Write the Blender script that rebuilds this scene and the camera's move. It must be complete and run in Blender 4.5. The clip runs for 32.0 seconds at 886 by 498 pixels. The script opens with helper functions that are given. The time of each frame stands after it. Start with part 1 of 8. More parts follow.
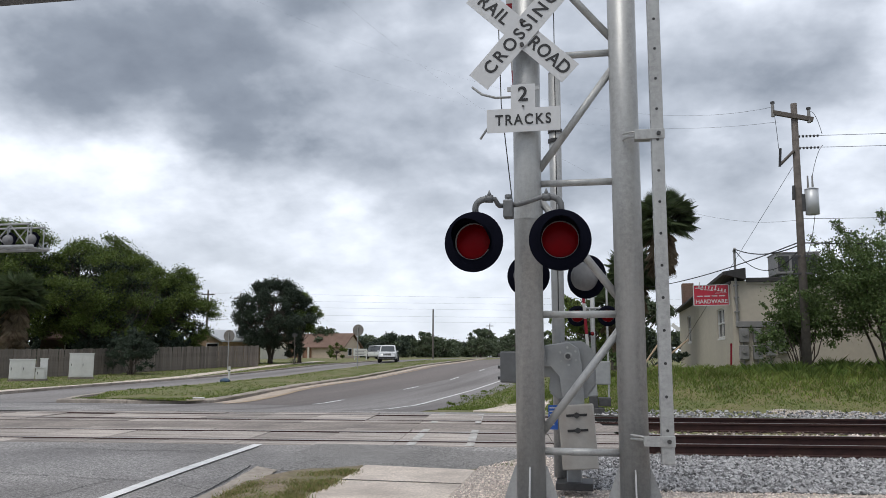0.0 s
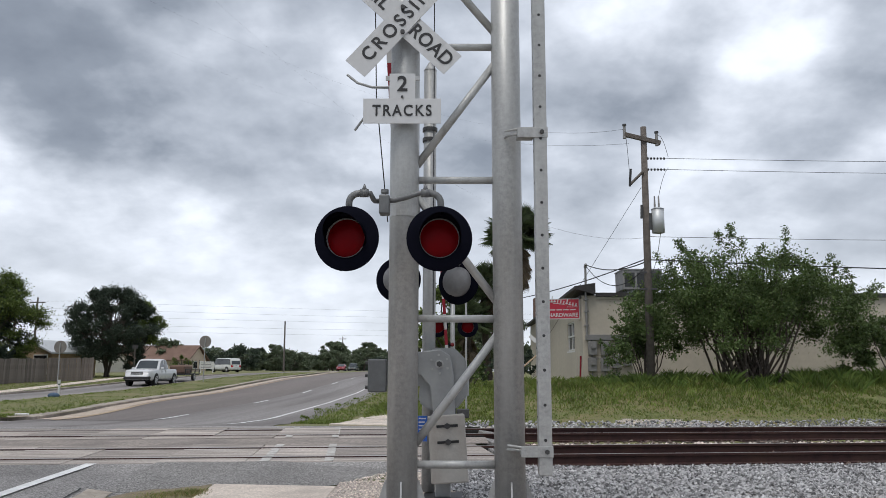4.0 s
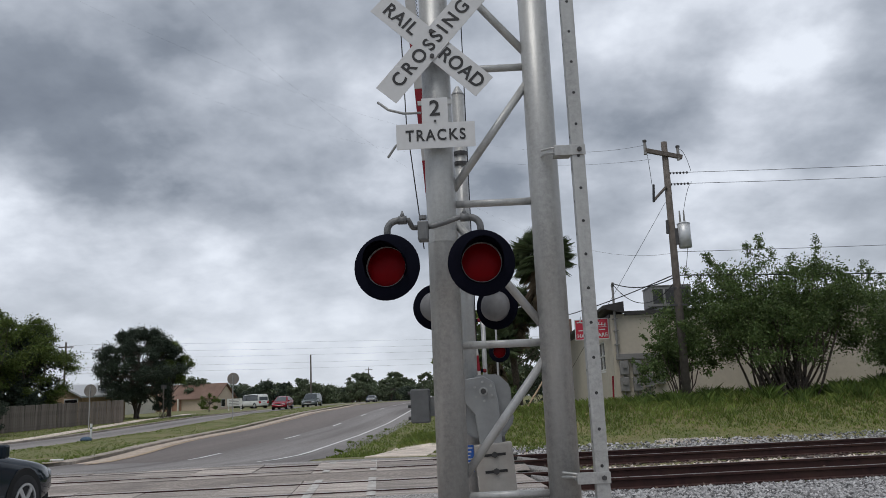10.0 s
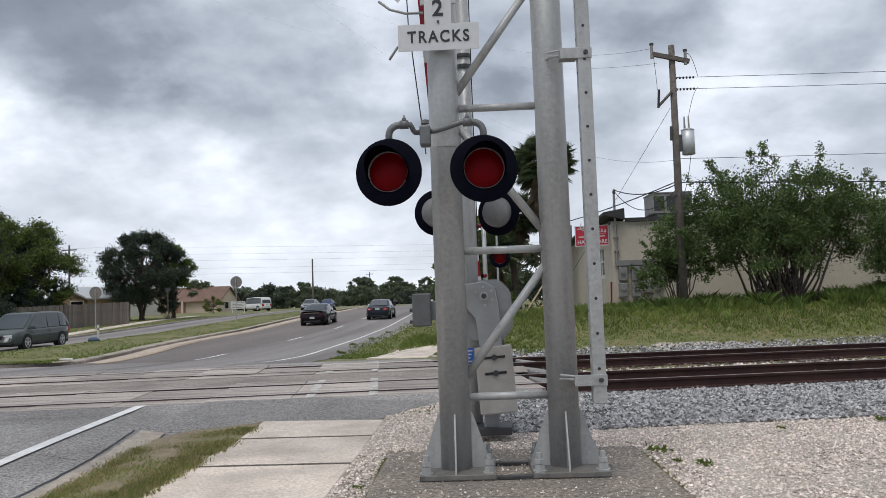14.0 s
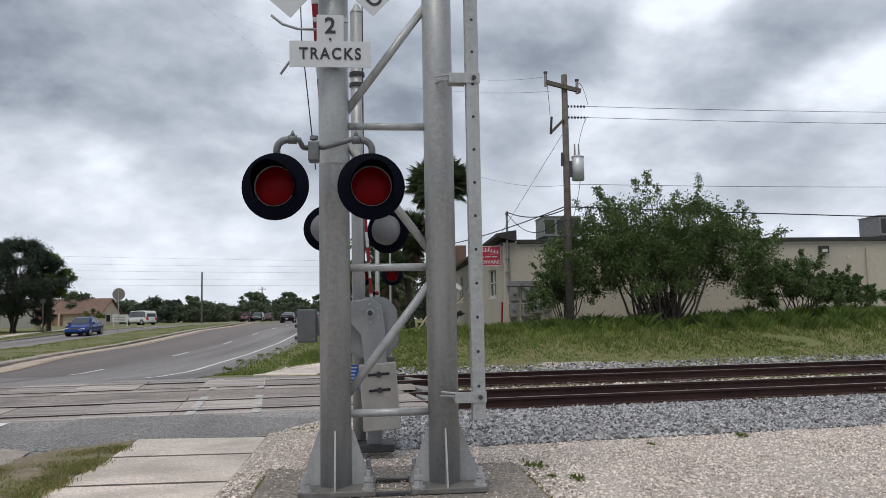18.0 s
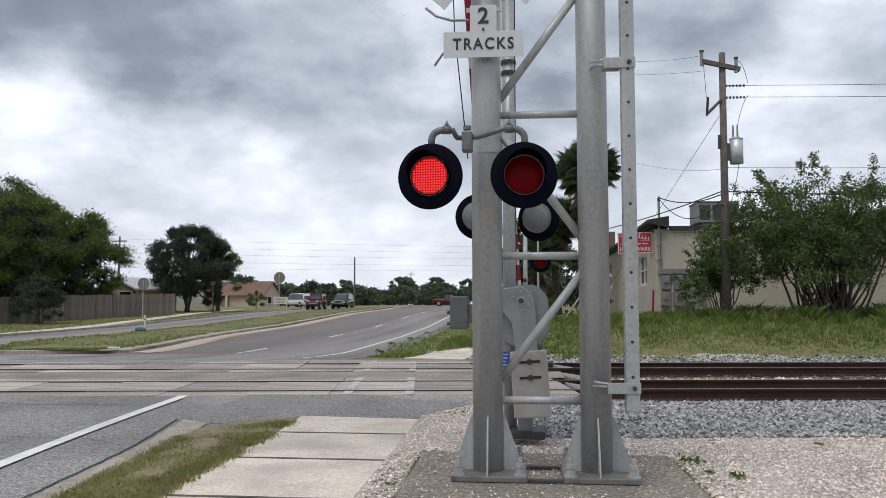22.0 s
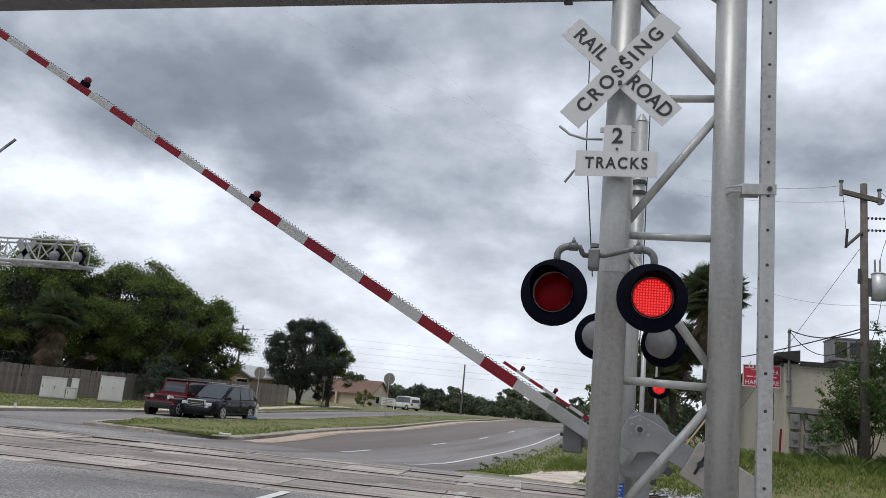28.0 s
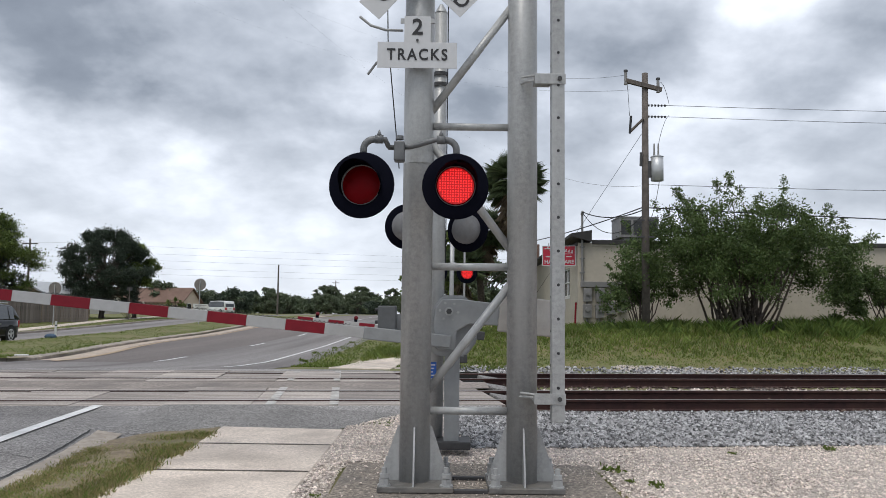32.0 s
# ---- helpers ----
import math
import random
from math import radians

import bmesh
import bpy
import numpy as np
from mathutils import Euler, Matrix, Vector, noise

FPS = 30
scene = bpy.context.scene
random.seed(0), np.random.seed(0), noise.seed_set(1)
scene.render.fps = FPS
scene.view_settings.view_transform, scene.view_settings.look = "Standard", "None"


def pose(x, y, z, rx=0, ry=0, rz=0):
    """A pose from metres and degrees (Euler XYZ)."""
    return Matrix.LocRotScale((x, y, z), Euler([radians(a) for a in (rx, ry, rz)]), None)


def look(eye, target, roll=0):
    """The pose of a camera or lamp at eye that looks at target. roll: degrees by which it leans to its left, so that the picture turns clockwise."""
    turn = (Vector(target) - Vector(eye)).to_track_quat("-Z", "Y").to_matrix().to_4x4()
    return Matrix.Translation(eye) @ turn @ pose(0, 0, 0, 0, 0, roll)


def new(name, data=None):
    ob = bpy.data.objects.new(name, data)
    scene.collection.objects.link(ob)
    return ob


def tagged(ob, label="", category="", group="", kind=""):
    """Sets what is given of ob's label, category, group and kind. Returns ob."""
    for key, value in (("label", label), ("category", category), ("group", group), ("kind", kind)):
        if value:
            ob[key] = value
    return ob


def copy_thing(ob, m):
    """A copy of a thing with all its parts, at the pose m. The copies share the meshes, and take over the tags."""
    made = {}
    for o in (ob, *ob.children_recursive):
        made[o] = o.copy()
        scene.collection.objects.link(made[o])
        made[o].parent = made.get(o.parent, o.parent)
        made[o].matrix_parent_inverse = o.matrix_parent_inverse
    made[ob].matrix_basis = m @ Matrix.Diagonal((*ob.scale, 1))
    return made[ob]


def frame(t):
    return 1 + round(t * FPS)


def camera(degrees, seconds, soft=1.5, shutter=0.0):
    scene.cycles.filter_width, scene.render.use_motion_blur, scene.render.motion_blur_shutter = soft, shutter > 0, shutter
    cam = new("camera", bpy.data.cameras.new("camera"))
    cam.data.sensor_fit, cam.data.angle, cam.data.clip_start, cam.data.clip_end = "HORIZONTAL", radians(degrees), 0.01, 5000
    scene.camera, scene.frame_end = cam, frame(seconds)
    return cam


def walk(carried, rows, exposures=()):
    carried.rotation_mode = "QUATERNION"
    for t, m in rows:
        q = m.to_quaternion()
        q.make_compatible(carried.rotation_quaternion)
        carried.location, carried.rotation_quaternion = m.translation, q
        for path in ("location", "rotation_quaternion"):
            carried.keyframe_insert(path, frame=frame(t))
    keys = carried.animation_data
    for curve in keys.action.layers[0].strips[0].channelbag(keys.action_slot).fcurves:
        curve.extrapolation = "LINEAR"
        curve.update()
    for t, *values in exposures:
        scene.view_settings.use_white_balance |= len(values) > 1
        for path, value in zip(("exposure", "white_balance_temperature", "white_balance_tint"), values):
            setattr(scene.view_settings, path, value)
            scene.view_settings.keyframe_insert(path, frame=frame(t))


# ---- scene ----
cam = camera(58.5, 32.0, 0.6)
PATH = [
    (0, (0.629, -7.316, 1.466), (0.253, -5.371, 1.739), 0.2),
    (0.5, (0.64, -7.325, 1.462), (0.211, -5.382, 1.662), -0.3),
    (1, (0.66, -7.305, 1.468), (0.234, -5.356, 1.612), -0.5),
    (1.5, (0.621, -7.325, 1.461), (0.246, -5.364, 1.583), -0.7),
    (2, (0.554, -7.281, 1.461), (0.263, -5.307, 1.607), -0.9),
    (2.5, (0.514, -7.199, 1.435), (0.3, -5.219, 1.623), -0.8),
    (3, (0.514, -7.057, 1.422), (0.366, -5.077, 1.658), -0.3),
    (3.5, (0.473, -6.929, 1.405), (0.388, -4.95, 1.682), 0.1),
    (5.5, (0.265, -6.684, 1.428), (0.467, -4.727, 1.787), -0.2),
    (6, (0.33, -6.702, 1.424), (0.579, -4.754, 1.798), -0.0),
    (6.5, (0.322, -6.718, 1.42), (0.632, -4.781, 1.812), 0.1),
    (7, (0.297, -6.67, 1.433), (0.667, -4.748, 1.842), -0.2),
    (7.5, (0.29, -6.628, 1.448), (0.693, -4.717, 1.878), -0.8),
    (8, (0.293, -6.639, 1.437), (0.673, -4.728, 1.89), -1.6),
    (8.5, (0.282, -6.668, 1.437), (0.585, -4.748, 1.905), -2.4),
    (9, (0.249, -6.696, 1.424), (0.433, -4.758, 1.882), -3.0),
    (9.5, (0.233, -6.701, 1.42), (0.285, -4.746, 1.843), -2.9),
    (10, (0.226, -6.696, 1.423), (0.165, -4.732, 1.797), -2.4),
    (10.5, (0.22, -6.693, 1.416), (0.091, -4.724, 1.749), -1.2),
    (11, (0.222, -6.68, 1.419), (0.075, -4.71, 1.73), 0.0),
    (11.5, (0.21, -6.686, 1.415), (0.074, -4.714, 1.718), 0.7),
    (12, (0.182, -6.671, 1.416), (0.064, -4.695, 1.702), 0.5),
    (12.5, (0.154, -6.656, 1.41), (0.044, -4.674, 1.658), -0.2),
    (13, (0.154, -6.637, 1.408), (0.044, -4.65, 1.609), -0.9),
    (13.5, (0.188, -6.651, 1.415), (0.085, -4.66, 1.578), -1.6),
    (14, (0.216, -6.683, 1.426), (0.143, -4.689, 1.564), -2.0),
    (14.5, (0.234, -6.637, 1.411), (0.218, -4.641, 1.536), -2.3),
    (15, (0.248, -6.628, 1.406), (0.312, -4.633, 1.531), -2.3),
    (15.5, (0.258, -6.637, 1.399), (0.413, -4.648, 1.535), -2.6),
    (17.5, (0.294, -6.673, 1.408), (0.567, -4.702, 1.607), -2.0),
    (18, (0.304, -6.755, 1.417), (0.493, -4.772, 1.593), -1.0),
    (18.5, (0.324, -6.795, 1.415), (0.42, -4.803, 1.569), -0.1),
    (19, (0.27, -6.783, 1.416), (0.276, -4.788, 1.556), 0.3),
    (19.5, (0.25, -6.757, 1.414), (0.178, -4.764, 1.554), 0.1),
    (20, (0.238, -6.759, 1.429), (0.101, -4.768, 1.57), -0.2),
    (20.5, (0.245, -6.752, 1.434), (0.062, -4.765, 1.575), -0.4),
    (21, (0.251, -6.765, 1.435), (0.05, -4.78, 1.576), -0.4),
    (21.5, (0.252, -6.776, 1.437), (0.054, -4.791, 1.58), -0.3),
    (22, (0.252, -6.788, 1.435), (0.073, -4.801, 1.579), 0.0),
    (22.5, (0.26, -6.776, 1.434), (0.104, -4.788, 1.583), 0.4),
    (23, (0.271, -6.782, 1.44), (0.132, -4.792, 1.592), 0.6),
    (23.5, (0.265, -6.784, 1.442), (0.131, -4.795, 1.611), 0.6),
    (24, (0.257, -6.773, 1.439), (0.1, -4.79, 1.643), 0.7),
    (24.5, (0.249, -6.76, 1.435), (0.048, -4.787, 1.697), 1.2),
    (25, (0.231, -6.736, 1.455), (-0.019, -4.778, 1.779), 2.1),
    (25.5, (0.249, -6.727, 1.455), (-0.035, -4.781, 1.82), 3.2),
    (27.5, (0.192, -6.71, 1.465), (-0.199, -4.789, 1.86), 6.2),
    (28, (0.187, -6.715, 1.467), (-0.283, -4.814, 1.87), 5.6),
    (28.5, (0.187, -6.692, 1.472), (-0.358, -4.807, 1.862), 4.3),
    (29, (0.181, -6.703, 1.47), (-0.393, -4.818, 1.816), 2.7),
    (29.5, (0.195, -6.741, 1.452), (-0.331, -4.832, 1.733), 1.5),
    (30, (0.229, -6.767, 1.434), (-0.176, -4.821, 1.653), 1.1),
    (30.5, (0.241, -6.783, 1.446), (-0.019, -4.808, 1.625), 1.1),
    (31, (0.23, -6.79, 1.445), (0.082, -4.803, 1.612), 1.2),
    (31.5, (0.218, -6.801, 1.445), (0.148, -4.809, 1.611), 1.1),
    (32, (0.216, -6.788, 1.436), (0.224, -4.795, 1.606), 0.7),
]
walk(cam, [(t, look(eye, target, roll)) for t, eye, target, roll in PATH], ((0, 0.0), (3.5, 0.0), (6, -0.25), (8, -0.38), (9.5, -0.36), (11, -0.18), (12, -0.10), (13, -0.04), (15, 0.0), (17.5, -0.14), (18.5, -0.08), (20, 0.0), (25, 0.0), (28, -0.05), (32, 0.03)))

# ---- world, sun, exposure ----
scene.view_settings.exposure = 0.0
world = bpy.data.worlds.new("overcast_sky")
scene.world = world
world.use_nodes = True
wn, wl = world.node_tree.nodes, world.node_tree.links
wn.clear()


def wnode(kind, **props):
    n = wn.new(kind)
    for k, v in props.items():
        if k == "op":
            n.operation = v
        elif k == "blend":
            n.blend_type = v
    return n


w_out = wnode("ShaderNodeOutputWorld")
w_mix = wnode("ShaderNodeMixShader")
bg_sky = wnode("ShaderNodeBackground")
bg_cloud = wnode("ShaderNodeBackground")
sky = wnode("ShaderNodeTexSky")
sky.sky_type = "NISHITA"
sky.sun_disc = False
sky.sun_elevation = radians(62)
sky.sun_rotation = radians(200)
bg_sky.inputs["Strength"].default_value = 0.10
wl.new(sky.outputs[0], bg_sky.inputs["Color"])
tc = wnode("ShaderNodeTexCoord")
sep = wnode("ShaderNodeSeparateXYZ")
wl.new(tc.outputs["Generated"], sep.inputs[0])
# cloud deck: the view direction laid on a flat layer
up = wnode("ShaderNodeMath", op="ADD")
up.inputs[1].default_value = 0.42
mx0 = wnode("ShaderNodeMath", op="MAXIMUM")
mx0.inputs[1].default_value = 0.0
wl.new(sep.outputs["Z"], mx0.inputs[0])
wl.new(mx0.outputs[0], up.inputs[0])
dx = wnode("ShaderNodeMath", op="DIVIDE")
dy = wnode("ShaderNodeMath", op="DIVIDE")
for d, ax in ((dx, "X"), (dy, "Y")):
    wl.new(sep.outputs[ax], d.inputs[0])
    wl.new(up.outputs[0], d.inputs[1])
comb = wnode("ShaderNodeCombineXYZ")
wl.new(dx.outputs[0], comb.inputs[0])
wl.new(dy.outputs[0], comb.inputs[1])
comb.inputs[2].default_value = SKY_SEED = 11.3


def cloud_noise(scale, detail, rough, dist):
    n = wnode("ShaderNodeTexNoise")
    n.inputs["Scale"].default_value = scale
    n.inputs["Detail"].default_value = detail
    n.inputs["Roughness"].default_value = rough
    n.inputs["Distortion"].default_value = dist
    wl.new(comb.outputs[0], n.inputs["Vector"])
    return n


big, fine = cloud_noise(1.9, 3.0, 0.5, 0.0), cloud_noise(5.2, 6.0, 0.52, 0.0)
blend = wnode("ShaderNodeMath", op="MULTIPLY_ADD")
wl.new(big.outputs["Fac"], blend.inputs[0])
blend.inputs[1].default_value = 0.34
sc = wnode("ShaderNodeMath", op="MULTIPLY_ADD")
wl.new(fine.outputs["Fac"], sc.inputs[0])
sc.inputs[1].default_value, sc.inputs[2].default_value = 0.36, 0.125
wl.new(sc.outputs[0], blend.inputs[2])
# the deck's heavy masses (+) and thin places (-): place on the layer, reach, weight
MASSES = ((-0.70, 1.07, 0.40, 0.145), (-0.48, 1.21, 0.34, 0.055), (-0.29, 1.17, 0.28, 0.0), (-0.62, 1.32, 0.17, 0.055), (-0.22, 1.31, 0.15, 0.03),
          (-0.09, 1.10, 0.20, -0.02), (-0.80, 1.33, 0.19, -0.07), (-0.52, 1.35, 0.10, -0.04), (-0.18, 1.41, 0.18, -0.07), (-0.49, 1.51, 0.17, 0.035),
          (-0.78, 1.58, 0.30, -0.04), (0.09, 1.41, 0.13, 0.07), (0.25, 1.24, 0.14, 0.05), (0.35, 0.97, 0.23, -0.07), (0.48, 1.10, 0.16, -0.06),
          (0.65, 1.00, 0.21, 0.05), (0.55, 1.10, 0.75, -0.05), (0.84, 1.10, 0.12, -0.05), (0.68, 1.14, 0.11, 0.03), (0.75, 1.48, 0.36, 0.13),
          (-1.01, 1.10, 0.27, -0.06), (-0.35, 1.46, 0.20, 0.045), (-0.50, 0.94, 0.25, 0.02))
warp = cloud_noise(4.6, 5.0, 0.55, 0.0)
wv = wnode("ShaderNodeVectorMath", op="MULTIPLY_ADD")
wl.new(warp.outputs["Color"], wv.inputs[0])
wv.inputs[1].default_value = (0.26, 0.26, 0.0)
wl.new(comb.outputs[0], wv.inputs[2])
thick = blend.outputs[0]
for cx, cy, reach, weight in MASSES:
    far = wnode("ShaderNodeVectorMath", op="DISTANCE")
    wl.new(wv.outputs[0], far.inputs[0])
    far.inputs[1].default_value = (cx + 0.13, cy + 0.13, SKY_SEED)
    fall_off = wnode("ShaderNodeMapRange")
    fall_off.interpolation_type = "SMOOTHSTEP"
    fall_off.inputs["From Max"].default_value = reach
    fall_off.inputs["To Min"].default_value, fall_off.inputs["To Max"].default_value = weight, 0.0
    wl.new(far.outputs["Value"], fall_off.inputs["Value"])
    more = wnode("ShaderNodeMath", op="ADD")
    wl.new(thick, more.inputs[0])
    wl.new(fall_off.outputs["Result"], more.inputs[1])
    thick = more.outputs[0]
ramp = wnode("ShaderNodeValToRGB")
wl.new(thick, ramp.inputs["Fac"])
els = ramp.color_ramp.elements
els[0].position, els[0].color = 0.365, (1.12, 1.19, 1.31, 1)
els[1].position, els[1].color = 0.74, (0.17, 0.20, 0.255, 1)
for where, tone in ((0.42, (0.85, 0.91, 1.02, 1)), (0.48, (0.60, 0.655, 0.75, 1)), (0.57, (0.33, 0.375, 0.45, 1)), (0.65, (0.235, 0.27, 0.335, 1))):
    els.new(where).color = tone
# the deck thins and brightens towards the horizon
hz = wnode("ShaderNodeMapRange")
wl.new(sep.outputs["Z"], hz.inputs["Value"])
hz.inputs["From Min"].default_value, hz.inputs["From Max"].default_value = 0.02, 0.26
hz.inputs["To Min"].default_value, hz.inputs["To Max"].default_value = 0.62, 0.0
hmix = wnode("ShaderNodeMix")
hmix.data_type = "RGBA"
wl.new(hz.outputs["Result"], hmix.inputs["Factor"])
wl.new(ramp.outputs["Color"], hmix.inputs[6])
hmix.inputs[7].default_value = (1.02, 1.08, 1.18, 1)
wl.new(hmix.outputs[2], bg_cloud.inputs["Color"])
bg_cloud.inputs["Strength"].default_value = 0.95
w_mix.inputs["Fac"].default_value = 0.94
wl.new(bg_sky.outputs[0], w_mix.inputs[1])
wl.new(bg_cloud.outputs[0], w_mix.inputs[2])
wl.new(w_mix.outputs[0], w_out.inputs["Surface"])

sun_data = bpy.data.lights.new("sun", "SUN")
sun_data.energy, sun_data.angle, sun_data.color = 1.8, radians(25), (1.0, 0.955, 0.89)
sun = new("sun", sun_data)
sun.matrix_world = look((0, 0, 60), (12, 24, 0))

# ---- materials ----
MATS = {}


def mat(name, base, rough=0.7, metal=0.0, var=0.18, scale=6.0, bump=0.0, bscale=60.0, tint=None, tscale=0.7, tamount=0.0,
        rand=0.0, coat=0.0, spec=0.5, streak=0.0, detail=6.0, grit=0.62, speck=0.0, sscale=70.0):
    """A node material: base colour with grain at one scale, stains of another colour at a second, and fine relief."""
    if name in MATS:
        return MATS[name]
    m = bpy.data.materials.new(name)
    m.use_nodes = True
    n, l = m.node_tree.nodes, m.node_tree.links
    b = n["Principled BSDF"]
    b.inputs["Roughness"].default_value = rough
    b.inputs["Metallic"].default_value = metal
    b.inputs["Coat Weight"].default_value = coat
    b.inputs["Specular IOR Level"].default_value = spec
    t = n.new("ShaderNodeTexCoord")
    vec = t.outputs["Object"]
    g = n.new("ShaderNodeTexNoise")
    g.inputs["Scale"].default_value, g.inputs["Detail"].default_value, g.inputs["Roughness"].default_value = scale, detail, grit
    l.new(vec, g.inputs["Vector"])
    lo = tuple(c * (1 - var) for c in base) + (1,)
    hi = tuple(min(1, c * (1 + var)) for c in base) + (1,)
    r = n.new("ShaderNodeValToRGB")
    r.color_ramp.elements[0].position, r.color_ramp.elements[0].color = 0.32, lo
    r.color_ramp.elements[1].position, r.color_ramp.elements[1].color = 0.68, hi
    l.new(g.outputs["Fac"], r.inputs["Fac"])
    col = r.outputs["Color"]
    if tint:
        s = n.new("ShaderNodeTexNoise")
        s.inputs["Scale"].default_value, s.inputs["Detail"].default_value = tscale, 4.0
        if streak:
            mp = n.new("ShaderNodeMapping")
            mp.inputs["Scale"].default_value = streak if isinstance(streak, tuple) else (1, 1, streak)
            l.new(vec, mp.inputs["Vector"])
            l.new(mp.outputs[0], s.inputs["Vector"])
        else:
            l.new(vec, s.inputs["Vector"])
        k = n.new("ShaderNodeMapRange")
        k.inputs["From Min"].default_value, k.inputs["From Max"].default_value = 0.42, 0.66
        k.inputs["To Max"].default_value = tamount
        l.new(s.outputs["Fac"], k.inputs["Value"])
        mx = n.new("ShaderNodeMix")
        mx.data_type = "RGBA"
        l.new(k.outputs["Result"], mx.inputs["Factor"])
        l.new(col, mx.inputs[6])
        mx.inputs[7].default_value = tuple(tint) + (1,)
        col = mx.outputs[2]
    if rand:
        oi = n.new("ShaderNodeObjectInfo")
        hs = n.new("ShaderNodeHueSaturation")
        mr = n.new("ShaderNodeMapRange")
        mr.inputs["To Min"].default_value, mr.inputs["To Max"].default_value = 1 - rand, 1 + rand
        l.new(oi.outputs["Random"], mr.inputs["Value"])
        l.new(mr.outputs["Result"], hs.inputs["Value"])
        l.new(col, hs.inputs["Color"])
        col = hs.outputs["Color"]
    if speck:  # single grains of aggregate, each its own shade
        vo, vs_ = n.new("ShaderNodeTexVoronoi"), n.new("ShaderNodeSeparateColor")
        vo.inputs["Scale"].default_value = sscale
        l.new(vec, vo.inputs["Vector"])
        l.new(vo.outputs["Color"], vs_.inputs[0])
        gr, gv = n.new("ShaderNodeMapRange"), n.new("ShaderNodeHueSaturation")
        gr.inputs["To Min"].default_value, gr.inputs["To Max"].default_value = 1 - speck, 1 + speck
        l.new(vs_.outputs[0], gr.inputs["Value"])
        l.new(gr.outputs["Result"], gv.inputs["Value"])
        l.new(col, gv.inputs["Color"])
        col = gv.outputs["Color"]
    l.new(col, b.inputs["Base Color"])
    if bump:
        f = n.new("ShaderNodeTexNoise")
        f.inputs["Scale"].default_value, f.inputs["Detail"].default_value = bscale, 4.0
        l.new(vec, f.inputs["Vector"])
        bp = n.new("ShaderNodeBump")
        bp.inputs["Strength"].default_value, bp.inputs["Distance"].default_value = bump, 0.02
        l.new(f.outputs["Fac"], bp.inputs["Height"])
        l.new(bp.outputs[0], b.inputs["Normal"])
    MATS[name] = m
    return m


def islands(m, amount=0.25, hue=0.0):
    """Lets each loose piece of a joined mesh differ a little in brightness and hue."""
    n, l = m.node_tree.nodes, m.node_tree.links
    b = n["Principled BSDF"]
    src = b.inputs["Base Color"].links[0].from_socket
    g, hs = n.new("ShaderNodeNewGeometry"), n.new("ShaderNodeHueSaturation")
    mr = n.new("ShaderNodeMapRange")
    mr.inputs["To Min"].default_value, mr.inputs["To Max"].default_value = 1 - amount, 1 + amount
    l.new(g.outputs["Random Per Island"], mr.inputs["Value"])
    l.new(mr.outputs["Result"], hs.inputs["Value"])
    if hue:
        mh = n.new("ShaderNodeMapRange")
        mh.inputs["To Min"].default_value, mh.inputs["To Max"].default_value = 0.5 - hue, 0.5 + hue
        mm = n.new("ShaderNodeMath")
        mm.operation = "FRACT"
        mk = n.new("ShaderNodeMath")
        mk.operation = "MULTIPLY"
        mk.inputs[1].default_value = 7.31
        l.new(g.outputs["Random Per Island"], mk.inputs[0])
        l.new(mk.outputs[0], mm.inputs[0])
        l.new(mm.outputs[0], mh.inputs["Value"])
        l.new(mh.outputs["Result"], hs.inputs["Hue"])
    l.new(src, hs.inputs["Color"])
    l.new(hs.outputs["Color"], b.inputs["Base Color"])
    return m


def glow(name, color, strength, base=None):
    m = mat(name, base or color, rough=0.4, var=0.05)
    b = m.node_tree.nodes["Principled BSDF"]
    b.inputs["Emission Color"].default_value = tuple(color) + (1,)
    b.inputs["Emission Strength"].default_value = strength
    return m


def leaf_mat(name, base, var=0.3, amount=0.35, trans=0.25):
    m = islands(mat(name, base, rough=0.55, var=var, scale=0.8, spec=0.3), amount, 0.02)
    n, l = m.node_tree.nodes, m.node_tree.links
    b, out = n["Principled BSDF"], n["Material Output"]
    tr, mx = n.new("ShaderNodeBsdfTranslucent"), n.new("ShaderNodeMixShader")
    tr.inputs["Color"].default_value = tuple(min(1, c * 1.5) for c in base) + (1,)
    mx.inputs["Fac"].default_value = trans
    l.new(b.outputs[0], mx.inputs[1])
    l.new(tr.outputs[0], mx.inputs[2])
    l.new(mx.outputs[0], out.inputs["Surface"])
    return m


GALV = mat("galvanised_steel", (0.33, 0.335, 0.335), 0.40, 0.2, 0.22, 22, 0.10, 70, (0.47, 0.48, 0.48), 7.0, 0.65, streak=0.10, grit=0.78)
PIPEGREY = mat("dull_dark_grey_pipe", (0.15, 0.155, 0.16), 0.55, 0.2, 0.2, 12, 0.05)
GREYPAINT = mat("grey_painted_steel", (0.27, 0.28, 0.285), 0.5, 0.1, 0.1, 9, 0.03, 120, (0.36, 0.37, 0.37), 3, 0.4)
SIGNWHITE = mat("retroreflective_white", (0.54, 0.55, 0.565), 0.45, 0, 0.04, 12, 0.0, 60, (0.5, 0.5, 0.5), 2, 0.25)
SIGNBLACK = mat("sign_black", (0.018, 0.018, 0.02), 0.5, 0, 0.1, 20)
BLACK = mat("black_enamel", (0.004, 0.0045, 0.010), 0.8, 0, 0.15, 8, spec=0.05)
DARKSTEEL = mat("dark_steel", (0.07, 0.07, 0.072), 0.55, 0.5, 0.2, 12, 0.05)
LENSRED = mat("red_lens", (0.12, 0.001, 0.003), 0.35, 0, 0.25, 4, spec=0.06)
